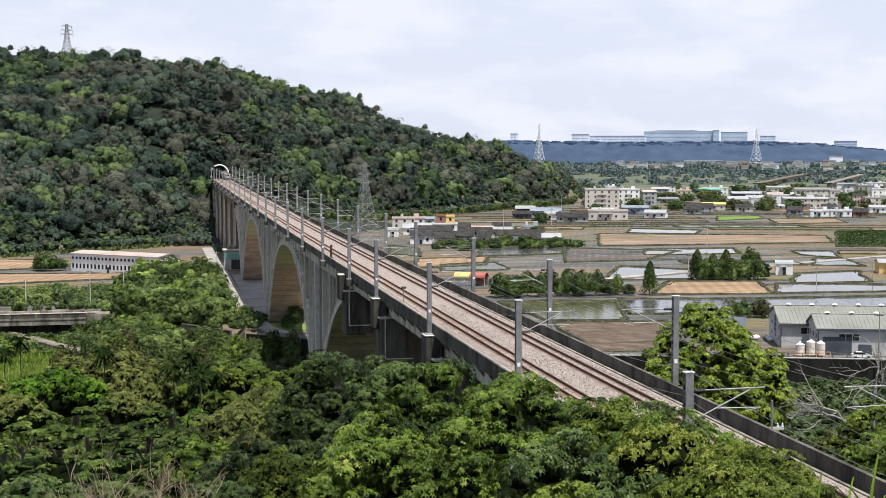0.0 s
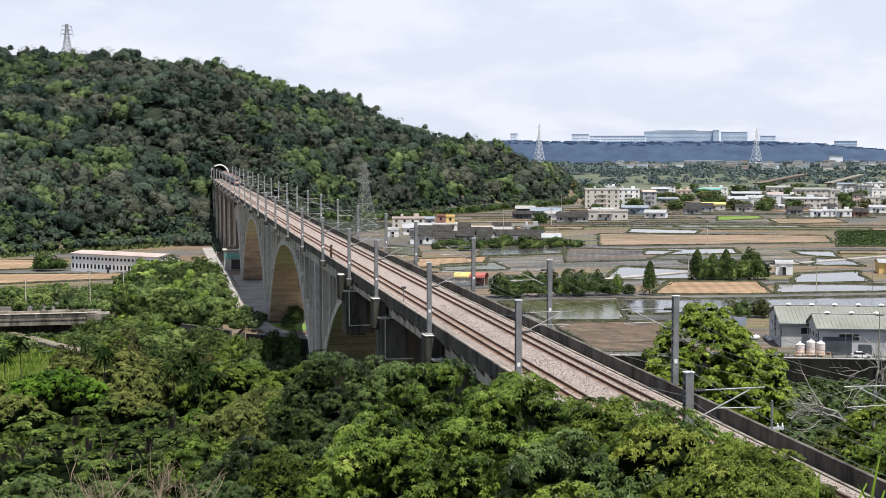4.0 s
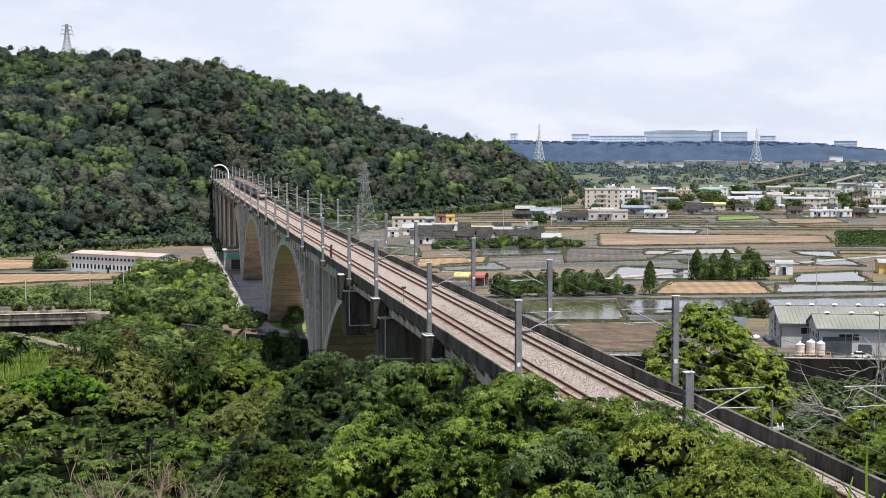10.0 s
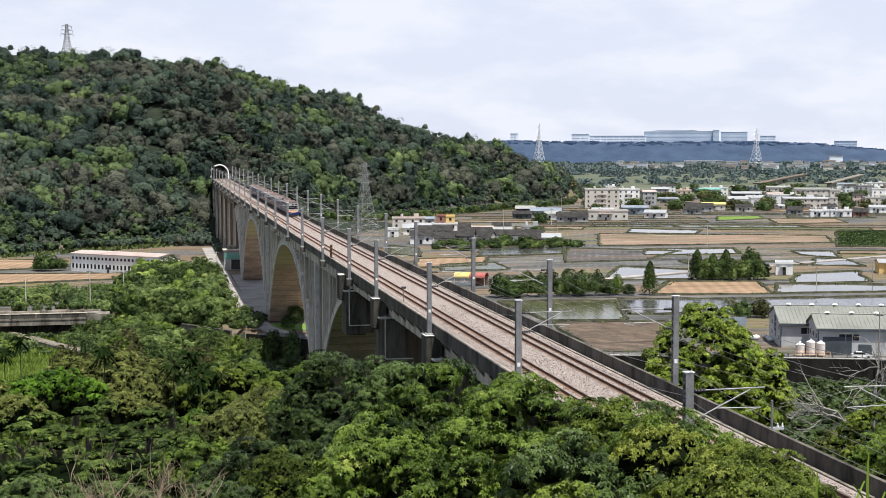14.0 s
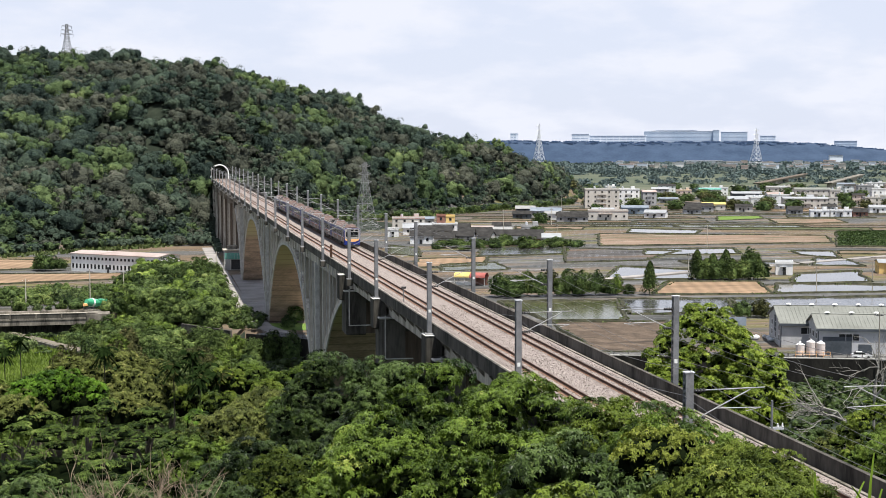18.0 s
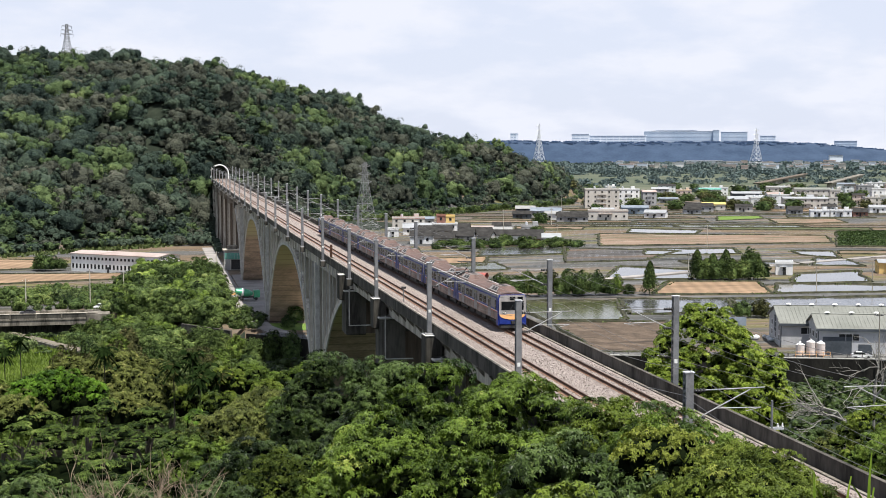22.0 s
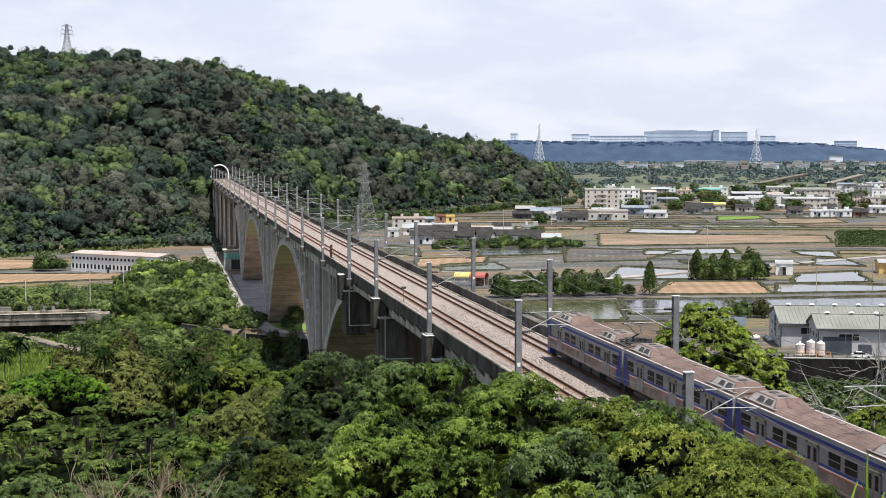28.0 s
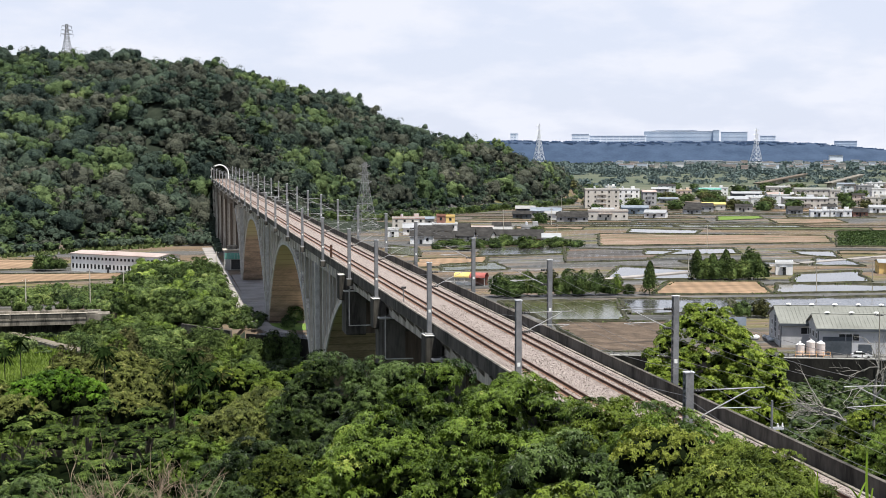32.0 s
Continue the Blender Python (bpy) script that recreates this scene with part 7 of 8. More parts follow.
for kind, x, y, top, r in (("dark", 57.0, 126.0, 16.5, 4.0), ("brown", 66.0, 137.0, 12.5, 4.0), ("dark", 53.0, 113.0, 18.6, 3.2), ("yellow", 60.5, 108.0, 23.6, 4.6), ("yellow", 56.0, 101.0, 21.0, 3.6),
                           ("mid", 53.5, 92.5, 25.0, 4.4), ("yellow", 62.5, 104.0, 25.6, 4.2), ("dark", 74.0, 150.0, 10.5, 4.5), ("brown", 86.0, 165.0, 8.5, 4.5), ("mid", 50.0, 84.0, 23.6, 3.6), ("mid", 66.0, 110.0, 23.0, 5.0)):
    tree(kind, x, y, top, r, "trees by the river")


# betel palms
PALM_BARK = mat("palm_bark", (0.03, 0.027, 0.022), (0.075, 0.068, 0.055), 3, 0.95, 0.4)


def make_palm(x, y, top, seed):
    z = land(x, y)
    th = tagged(empty("betel_palm", pose(x, y, z)), "slender betel palm with drooping dark fronds", "palm", "betel palms")
    h = top - z
    part("trunk", tubes([((0, 0, -0.3), (0.1, 0, h * 0.5), 0.10, 0.085), ((0.1, 0, h * 0.5), (0.05, 0.05, h), 0.085, 0.07)], 8), PALM_BARK, th)
    rs = np.random.RandomState(seed)
    for i in range(18):
        a = 2.4 * i + seed
        rise = rs.uniform(0.2, 1.7) if i < 14 else -1.0
        pts = []
        for k in range(9):
            t = k / 8
            d = 1.75 * t
            pts.append(np.array((d * math.cos(a), d * math.sin(a), h + rise * d * 0.9 - 0.62 * d * d * (0.5 + 0.3 * rise))))
        q = []
        for p0, p1 in zip(pts, pts[1:]):
            dv = p1 - p0
            side = np.cross(dv, (0, 0, 1.0))
            side /= np.linalg.norm(side) + 1e-6
            for s in (-1, 1):
                for u in (0.0, 0.5):
                    b0 = p0 + dv * u
                    tip = b0 + side * s * 0.5 + dv * 0.9 + np.array((0, 0, -0.22))
                    q.append([b0, (b0 + tip) / 2 + dv * 0.42, tip, (b0 + tip) / 2 - dv * 0.42])
        cards("frond", np.array(q), len(q), LEAF_PALM, th)
    return th


for i, (x, y, top) in enumerate([(-23.2, 237.7, 13.4), (-25.8, 238.1, 11.4), (-7.3, 178.7, 19.6), (1.2, 171.7, 18.4), (3.6, 176.4, 18.8), (5.0, 173, 17.8), (6.7, 170.6, 17.2), (4.3, 170, 17.0)]):
    make_palm(x, y, top, i)


# bare trees
def make_bare(name, label, x, y, z, h, seed, material, lean=0.0, n=5, fan=0.35, thick=0.020):
    th = tagged(empty(name, pose(x, y, z)), label, "tree", "bare trees")
    rs = np.random.RandomState(seed)
    limbs = [[], []]

    def grow(p, d, length, r, lev):
        q = p + d * length
        mid = p + d * length * 0.5 + Vector(rs.normal(0, 0.06 * length, 3))
        limbs[0 if lev < 2 else 1] += [(p, mid, r, r * 0.85), (mid, q, r * 0.85, r * 0.65)]
        if lev >= 4 or r < 0.012:
            return
        for k in range(rs.randint(2, 4)):
            e = (d + Vector(rs.normal(0, 0.55, 3)) + Vector((lean * 0.3, 0, 0.12))).normalized()
            grow(q if k else mid, e, length * rs.uniform(0.55, 0.85), r * rs.uniform(0.5, 0.7), lev + 1)

    for k in range(n):
        d = Vector((lean + rs.normal(0, fan), rs.normal(0, fan), 1)).normalized()
        grow(Vector((rs.normal(0, 0.1), rs.normal(0, 0.1), -0.2)), d, h * rs.uniform(0.28, 0.4), h * thick, 0)
    foot = land(x, y) - z
    if foot < -0.5:
        limbs[0].append(((0, 0, foot - 0.2), (0, 0, 0.1), h * thick * 1.6, h * thick * 1.1))
    part("trunk", tubes(limbs[0], 6), material, th)
    tagged(part("twig_tangle", tubes(limbs[1], 4), material, th), "tangle of thin bare twigs", kind="stuff")


make_bare("dead_tree", "bare grey dead tree by the river road", 118.0, 213.5, 3.0, 14, 3, PALEBARK, -0.35, 3, 0.30, 0.014)
make_bare("dead_tree", "bare pale dead tree with long twisted branches", 77.6, 147.0, 13.6, 9.5, 8, PALEBARK, -1.6, 4, 0.40, 0.016)
make_bare("dead_tree", "bare pale stems between the shrubs", -15.0, 176.0, 5.0, 6.0, 10, BARK, -0.3, 3)
make_bare("bare_bush", "leafless pinkish-brown bush among the trees", -1.0, 61.5, 26.0, 6.6, 12, mat("bare_twigs", (0.16, 0.12, 0.088), (0.32, 0.25, 0.185), 3, 0.9, 0.2), 0.0, 26, 0.65, 0.008)

# blades of grass close to the camera
BLADE = leaf_mat("grass_blade", (0.081, 0.1377, 0.0162), (0.162, 0.243, 0.0324), None, 0.5)
BLADES = []


def make_blade(x, y, z, h, w, bend, seed):
    bm = bmesh.new()
    prev = None
    n = 9
    for i in range(n + 1):
        t = i / n
        c = Vector((bend * t * t * h, 0.05 * t * t, h * t * (1 - 0.25 * abs(bend) * t)))
        ww = w * (1 - t ** 2.2) * 0.5 + 0.0005
        ring = [bm.verts.new(c + Vector((-ww, 0.004, 0))), bm.verts.new(c + Vector((0, -0.003, 0))), bm.verts.new(c + Vector((ww, 0.004, 0)))]
        if prev:
            for u in (0, 1):
                bm.faces.new((prev[u], prev[u + 1], ring[u + 1], ring[u]))
        prev = ring
    me = bpy.data.meshes.new("grass_blade")
    bm.to_mesh(me)
    bm.free()
    me.materials.append(BLADE)
    ob = tagged(new("grass_blade", me), "bright green blade of tall grass", "grass", "grass blades before the camera")
    BLADES.append((ob, (x, y, z), seed))


for i, (x, y, z, h, bend) in enumerate([(2.99, 5.43, 43.39, 0.30, 0.25), (3.04, 5.62, 43.24, 0.28, -0.50), (2.99, 5.93, 43.23, 0.26, 0.15), (2.70, 5.08, 43.43, 0.25, 0.40), (2.62, 4.70, 43.51, 0.25, -0.30), (3.00, 5.82, 43.25, 0.20, -0.40), (3.01, 6.22, 43.15, 0.20, -0.35), (2.51, 4.52, 43.57, 0.20, 0.50)]):
    make_blade(x, y, z, h, 0.022, bend, i)


def sway():
    for ob, at_, seed in BLADES:
        rr = random.Random(seed)
        rows = []
        for k in range(0, 65):
            t = k / 2
            g = 7 * math.sin(1.3 * t + seed) + 6 * math.sin(0.47 * t + 2 * seed) + rr.uniform(-5, 5)
            rows.append((t, pose(*at_, rr.uniform(-5, 5), g, 20)))
        walk(ob, rows)


def farm_path_x(y):
    return -40 + (384 - y) * 22 / 39 if y > 335 else -99.0


# earth path on a low wall across the meadow
EARTH = mat("earth_path", (0.0891, 0.07695, 0.0567), (0.1944, 0.1701, 0.1337), 0.4, 0.95, 0.4, world=True)
path = tagged(empty("farm_path"), "tan earth path on a low stone wall", "path", kind="structure")
part("surface", ribbon(bmesh.new(), [(-40, 384), (-33, 372), (-25, 357), (-18, 345)], 2.6, -6.5, -3.9), EARTH, path)
part("retaining_wall", ribbon(bmesh.new(), [(-41.6, 383), (-34.6, 371), (-26.6, 356), (-19.6, 344)], 0.5, -6.5, -3.86), CONC_DARK, path)

# tree rows in the paddies
def conifer(x, y, h, r):
    th = tagged(empty("conifer", pose(x, y, 0)), "dark cone-shaped evergreen tree by a paddy", "tree", "evergreens in the fields")
    rs = np.random.RandomState(int(x * 7 + y))
    n = 2400
    t = rs.random(n) ** 0.7
    a = rs.uniform(0, 6.28, n)
    rad = r * (1.02 - t) ** 0.62 * rs.uniform(0.7, 1.05, n) * (1 + 0.15 * np.sin(3 * a + 9 * t))
    p = np.stack([rad * np.cos(a), rad * np.sin(a), h * (0.06 + 0.94 * t)], 1)
    o = np.stack([np.cos(a), np.sin(a), 0.5 + 0 * a], 1)
    q = leaf_quads(rs, p, o, 0.55, 0.34, spread=0.4)
    inner = lobe_shell(rs, (0, 0, 0), 1.0, 8, 1.0)
    shells_and_cards("crown", [(np.stack([inner[0][:, 0] * r * 0.62, inner[0][:, 1] * r * 0.62, h * (0.36 + 0.36 * inner[0][:, 2])], 1), *inner[1:])], q, LEAF_THICK, None, th)
    part("trunk", tubes([((0, 0, -0.2), (0, 0, h * 0.7), 0.2, 0.06)]), BARK, th)


conifer(147.7, 405.6, 10.5, 2.9)
for i in range(9):
    conifer(181 + i * 2.5 + random.uniform(-0.8, 0.8), 447.5 + random.uniform(-2, 2), random.uniform(6.0, 10.5), 3.5)
for kind, x, y, top, r in (("dark", 101, 408, 7.2, 4.4), ("dark", 106, 409, 6.8, 4.0), ("mid", 110, 411, 8.2, 2.6), ("dark", 113, 408, 7.2, 3.2), ("brown", 117, 410, 8.0, 2.8), ("mid", 120, 408, 6.0, 3.4), ("dark", 123, 411, 8.4, 3.0),
                           ("dark", 127, 409, 7.6, 3.4), ("mid", 125, 406, 5.2, 2.6), ("dark", 131, 408, 7.8, 2.8), ("mid", 135, 407, 4.8, 3.2), ("yellow", 138, 408, 6.6, 2.0), ("mid", 141, 406, 3.6, 2.6), ("dark", 104, 405, 4.6, 3.2)):
    tree(kind, x, y, top, r, "trees between the paddies", 1.0, True)


def woods(name, label, spots, material, n_var, leaf, per, seed, core=0.85, k=11, small=(0.24, 0.42), spread=0.6, low=-0.5, shade_core=True):
    """A whole wood in one mesh; spots: x, y, z of the crown's middle, radius, height ratio."""
    rs = np.random.RandomState(seed)
    temp = []
    for v in range(n_var):
        lobes = lobes_round(rs, k, 0.8, small)
        p, o = crown_points(rs, lobes, per, low, 0.3)
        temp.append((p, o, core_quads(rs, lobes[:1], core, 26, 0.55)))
    out, inner = [], []
    for x, y, z, r, fl in spots:
        p, o, core = temp[rs.randint(n_var)]
        a = rs.uniform(0, 6.28)
        c, s = math.cos(a), math.sin(a)
        R = np.array(((c, s, 0), (-s, c, 0), (0, 0, 1)))
        pp = (p @ R) * np.array((r, r, r * fl)) + np.array((x, y, z))
        inner.append((core @ R) * np.array((r, r, r * fl)) + np.array((x, y, z)))
        out.append(leaf_quads(rs, pp, o @ R, leaf * r, leaf * r * 0.85, spread=spread))
    q = np.concatenate(inner + out)
    return tagged(cards(name, q, len(q), material, None, sum(len(c) for c in inner) if shade_core else 0), label, "trees", kind="stuff")


def lumpy_woods(name, label, spots, material, n_var, lobes_n, leaf, density, most, seed):
    """A whole wood of rounded, lumpy crowns set with leaf clumps of the size leaf; spots as above."""
    rs = np.random.RandomState(seed)
    temp = []
    for v in range(n_var):
        lobes = [((0, 0, 0.02), 0.66)]
        for i in range(lobes_n):
            a = 2.4 * i + rs.uniform(-0.5, 0.5)
            q = rs.uniform(0.30, 0.78)
            lobes.append(((q * math.cos(a), q * math.sin(a), rs.uniform(0.0, 0.38) + 0.55 * (0.8 - q)), rs.uniform(0.20, 0.40)))
        p, o = crown_points(rs, lobes, 2400, -0.25, 0.2)
        pick = rs.permutation(len(p))[:most]
        inner = [lobe_shell(rs, (0, 0, 0.02), 0.64, 7)] + [lobe_shell(rs, c, 0.8 * r, 5) for c, r in lobes[1::2]]
        temp.append((inner, p[pick], o[pick]))
    shells, out = [], []
    for x, y, z, r, fl in spots:
        inner, p, o = temp[rs.randint(n_var)]
        n = int(min(most, density * r * r))
        a = rs.uniform(0, 6.28)
        c, s = math.cos(a), math.sin(a)
        R = np.array(((c, s, 0), (-s, c, 0), (0, 0, 1)))
        k, at_ = np.array((r, r, r * fl)), np.array((x, y, z))
        shells += [((v @ R) * k + at_, fq, ft) for v, fq, ft in inner]
        out.append(leaf_quads(rs, (p[:n] @ R) * k + at_, o[:n] @ R, leaf, leaf * 0.72, spread=0.38))
    return tagged(shells_and_cards(name, shells, np.concatenate(out), material), label, "trees", kind="stuff")


rs = np.random.RandomState(3)
kinds = {"green": [], "olive": [], "light": [], "deep": []}
y = 552.0
while y < 1360:
    x = -330.0
    while x < 480:
        xx, yy = x + rs.uniform(-5, 5), y + rs.uniform(-6.5, 6.5)
        x += 8.2
        if abs(xx / yy - 0.2) > 0.42 or yy > lerp_rows(RIDGE_Y, xx) + 10 or (23 < xx < 41 and yy < 773):
            continue
        h = mountain(xx, yy)
        edge = yy - lerp_rows(FOOT, xx)
        if lerp_rows(RIDGE_H, xx) <= 0 or edge < -14:
            continue
        r = rs.choice([4.4, 5.6, 7.0, 8.6, 10.2]) * rs.uniform(0.9, 1.1) if edge > 10 else rs.uniform(2.6, 4.6)
        tone = noise.noise((xx / 60, yy / 45, 5)) + rs.normal(0, 0.25)
        kind = "olive" if tone > 0.20 else ("light" if tone < -0.40 or edge < 4 or edge < 70 and rs.random() < 0.30 else ("deep" if tone < -0.12 or xx < -30 and rs.random() < 0.45 else "green"))
        kinds[kind].append((xx, yy, h + r * 0.25 + rs.uniform(-1.6, 2.2) - (4.4 if yy > lerp_rows(RIDGE_Y, xx) - 22 else 0), r, rs.uniform(1.0, 1.4)))
        drop = h - mountain(xx, yy - 6)
        for k in range(1, int(drop / 4) + 1):
            u = k / (int(drop / 4) + 1)
            r2 = rs.uniform(3.0, 5.2)
            kinds["deep" if rs.random() < 0.6 else "olive"].append((xx + rs.uniform(-3, 3), yy - 6 * u, h - drop * u + r2 * 0.3, r2, 1.0))
    y += 10.0
for i in range(1900):
    # younger trees closing the gaps
    xx, yy = rs.uniform(-330, 420), rs.uniform(590, 1200)
    if abs(xx / yy - 0.2) > 0.42 or yy > lerp_rows(RIDGE_Y, xx) - 4 or (23 < xx < 41 and yy < 773) or yy < lerp_rows(FOOT, xx) + 8 or lerp_rows(RIDGE_H, xx) <= 0:
        continue
    r = rs.uniform(3.4, 5.2)
    kinds["deep" if rs.random() < 0.5 else "green"].append((xx, yy, mountain(xx, yy) + r * 0.35, r, 1.2))
for x in np.arange(-330.0, 470, 3.6):
    for k in range(3):
        xx = x + rs.uniform(-2, 2)
        yy = lerp_rows(FOOT, xx) - 11 + 8 * k + rs.uniform(-3, 3)
        if 24 < xx < 41 or lerp_rows(RIDGE_H, xx) <= 0:
            continue
        r = rs.uniform(2.2, 4.2)
        kinds["light" if rs.random() < 0.4 else "green"].append((xx, yy, mountain(xx, yy) + r * 0.5, r, 1.0))
for x in np.arange(-330.0, 470, 6.0):
    for edge in (8, 16, 24, 32, 40, 48):
        xx = x + rs.uniform(-2.5, 2.5)
        yy = lerp_rows(FOOT, xx) + edge + rs.uniform(-3, 3)
        if 24 < xx < 41 and yy < 773 or lerp_rows(RIDGE_H, xx) <= 0 or yy > lerp_rows(RIDGE_Y, xx):
            continue
        r = rs.uniform(3.2, 5.0)
        kinds["light" if rs.random() < 0.3 else "green"].append((xx, yy, mountain(xx, yy) + r * 0.5, r, 1.1))
for yy in np.arange(655.0, 865, 4.6):
    for xx in (4, 9, 14, 18.5, 22, 27, 32, 37, 42, 46.5, 52, 58, 64, 70, 76):
        if 23 < xx < 41 and yy < 774:
            continue
        r = rs.uniform(2.6, 4.2)
        xx = xx + rs.uniform(-1.5, 1.5)
        kinds["olive" if rs.random() < 0.3 else "green"].append((xx, yy, mountain(xx, yy) + r * 0.5 + (1.5 if yy > 772 else 0), r, 1.0))
for yy in np.arange(610.0, 766, 2.2):
    for xx in (24.6, 39.5):
        r = rs.uniform(1.5, 2.4)
        kinds["green"].append((xx + rs.uniform(-0.6, 0.6), yy, mountain(xx, yy) + r * 0.5, r, 1.2))
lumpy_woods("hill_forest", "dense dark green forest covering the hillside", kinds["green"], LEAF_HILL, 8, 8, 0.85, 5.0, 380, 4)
lumpy_woods("hill_forest", "deep green tree crowns, more on the left and in gaps of the hillside", kinds["deep"], LEAF_HILL_DEEP, 8, 8, 0.85, 5.0, 380, 7)
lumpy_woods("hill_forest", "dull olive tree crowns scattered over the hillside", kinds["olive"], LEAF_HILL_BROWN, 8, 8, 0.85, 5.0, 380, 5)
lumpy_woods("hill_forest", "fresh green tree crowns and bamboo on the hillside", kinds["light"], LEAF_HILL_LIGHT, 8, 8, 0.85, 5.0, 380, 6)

kinds = {"mid": [], "dark": [], "feather": [], "yellow": []}
y = 160.0
while y < 476:
    x = -62.0
    while x < 27:
        xx, yy = x + rs.uniform(-2.2, 2.2), y + rs.uniform(-2.2, 2.2)
        x += 3.5
        if xx > 22.5 and yy > 292 or xx > 25 or (yy > 338 and xx > 17.5):
            continue
        if xx < -15 and (268 < yy < 352 or 374 < yy < 397):
            continue
        if yy < 386 and -4.5 < xx - farm_path_x(yy) < 2.5:
            continue
        if xx < -14 and yy > 448 or xx < -4 and yy > 462:
            continue
        if xx < -30 and 400 < yy < 412:
            continue
        hillock = smooth01((xx + 16) / 10) * smooth01((20 - xx) / 6) * smooth01((yy - 330) / 60) * smooth01((486 - yy) / 30)
        r = rs.choice([1.1, 1.5, 2.0, 2.6, 3.4]) * rs.uniform(0.85, 1.15) + 2.0 * hillock
        z = land(xx, yy)
        lift = 4.2 * hillock * rs.uniform(0.6, 1.0)
        tone = noise.noise((xx / 14, yy / 22, 3)) + rs.normal(0, 0.12)
        kind = "dark" if tone < -0.2 else ("feather" if tone > 0.3 else ("yellow" if tone > 0.2 else "mid"))
        if hillock > 0.3:
            kind = "yellow" if tone > 0.15 else ("dark" if tone < -0.3 else "mid")
        kinds[kind].append((xx, yy, z + r * 0.25 + lift, r, 1.0))
        if hillock > 0.3:
            kinds["mid"].append((xx, yy, z + lift * 0.4, r * 1.1, 1.0))
    y += 3.4
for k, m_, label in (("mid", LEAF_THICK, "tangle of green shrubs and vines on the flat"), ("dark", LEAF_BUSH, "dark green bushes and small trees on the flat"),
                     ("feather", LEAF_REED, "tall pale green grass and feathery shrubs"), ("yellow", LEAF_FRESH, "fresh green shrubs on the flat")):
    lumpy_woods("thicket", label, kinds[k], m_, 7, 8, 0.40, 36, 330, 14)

spots = []
for i in range(520):
    xx, yy = rs.uniform(-26, 24), rs.uniform(28, 205)
    r = rs.uniform(1.5, 3.0)
    spots.append((xx, yy, land(xx, yy) + r * 0.5, r, 0.9))
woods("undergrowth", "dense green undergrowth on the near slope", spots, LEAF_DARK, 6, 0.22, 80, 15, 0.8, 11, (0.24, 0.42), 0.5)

spots = []
for i in range(900):
    xx, yy = rs.uniform(38, 190), rs.uniform(110, 290)
    if yy > lerp_rows(ROAD, xx) - 6:
        continue
    r = rs.uniform(1.2, 3.2)
    spots.append((xx, yy, land(xx, yy) + r * 0.4, r, 0.9))
for i in range(420):
    xx, yy = rs.uniform(84, 165), rs.uniform(200, 272)
    if yy > lerp_rows(ROAD, xx) - 4:
        continue
    r = rs.uniform(0.9, 2.4)
    spots.append((xx, yy, land(xx, yy) + r * 0.3, r, 0.9))
for i in range(260):
    xx, yy = rs.uniform(15, 60), rs.uniform(225, 322)
    if yy > lerp_rows(ROAD, xx) - 6:
        continue
    r = rs.uniform(1.4, 3.0)
    spots.append((xx, yy, land(xx, yy) + r * 0.4, r, 0.9))
for i in range(330):
    xx = rs.uniform(88, 190)
    yy = lerp_rows(ROAD, xx) - rs.uniform(3, 45)
    r = rs.uniform(1.0, 2.4)
    spots.append((xx, yy, land(xx, yy) + r * 0.35, r, 0.9))
for i in range(150):
    xx, yy = rs.uniform(-56, -16), rs.uniform(346, 383)
    r = rs.uniform(0.8, 1.9)
    if -4.5 < xx - farm_path_x(yy) < 2.5:
        continue
    spots.append((xx, yy, land(xx, yy) + r * 0.3, r, 0.9))
for i in range(26):
    xx, yy = rs.uniform(17, 25.5), rs.uniform(345, 372)
    r = rs.uniform(1.0, 2.0)
    spots.append((xx, yy, r * 0.5, r, 1.0))
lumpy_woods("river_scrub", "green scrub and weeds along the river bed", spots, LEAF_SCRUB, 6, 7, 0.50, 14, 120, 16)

MID_TREES = [  # kind, x, y, height of the top, crown radius, half height of the crown
    ("vivid", -12.1, 165.0, 19.8, 4.7, 3.2),
    ("vivid", -8.8, 163.0, 18.8, 3.0, 2.4),
    ("vivid", -14.7, 162.0, 19.2, 3.2, 2.4),
    ("brown", -6.7, 195.0, 17.7, 5.0, 4.6),
    ("brown", -12.0, 192.0, 17.3, 4.0, 3.6),
    ("brown", -2.0, 197.0, 16.0, 4.6, 4.6),
    ("brown", -3.9, 185.0, 16.1, 3.4, 3.6),
    ("brown", -2.1, 172.0, 16.2, 3.0, 2.8),
    ("brown", -4.9, 168.0, 16.4, 2.6, 2.4),
    ("yellow", 5.8, 165.0, 16.5, 2.0, 1.8),
    ("yellow", 7.3, 163.0, 16.8, 1.8, 1.8),
    ("vivid", 3.4, 150.0, 17.2, 1.6, 1.8),
    ("yellow", 2.8, 175.0, 15.6, 2.0, 2.4),
    ("brown", 10.1, 140.0, 20.8, 4.8, 4.0),
    ("brown", 6.9, 134.0, 20.6, 3.0, 2.8),
    ("brown", 12.2, 132.0, 20.8, 3.0, 2.6),
    ("mid", 13.0, 215.0, 12.1, 4.0, 3.0),
    ("yellow", 8.9, 205.0, 13.1, 3.4, 2.4),
    ("mid", 16.1, 190.0, 14.6, 3.6, 3.0),
    ("mid", 19.6, 190.0, 15.7, 3.2, 3.0),
    ("yellow", 13.0, 180.0, 15.3, 2.6, 2.2),
    ("brown", -15.7, 160.0, 18.1, 3.4, 2.6),
    ("brown", -18.3, 164.0, 18.2, 3.6, 3.0),
    ("dark", 0.9, 205.0, 13.2, 3.4, 3.4),
    ("dark", 19.2, 176.0, 15.5, 3.0, 3.4),
]
for kind, x, y, top, r, half in MID_TREES:
    tree(kind, x, y, top, r, "trees in the thicket", v=half)
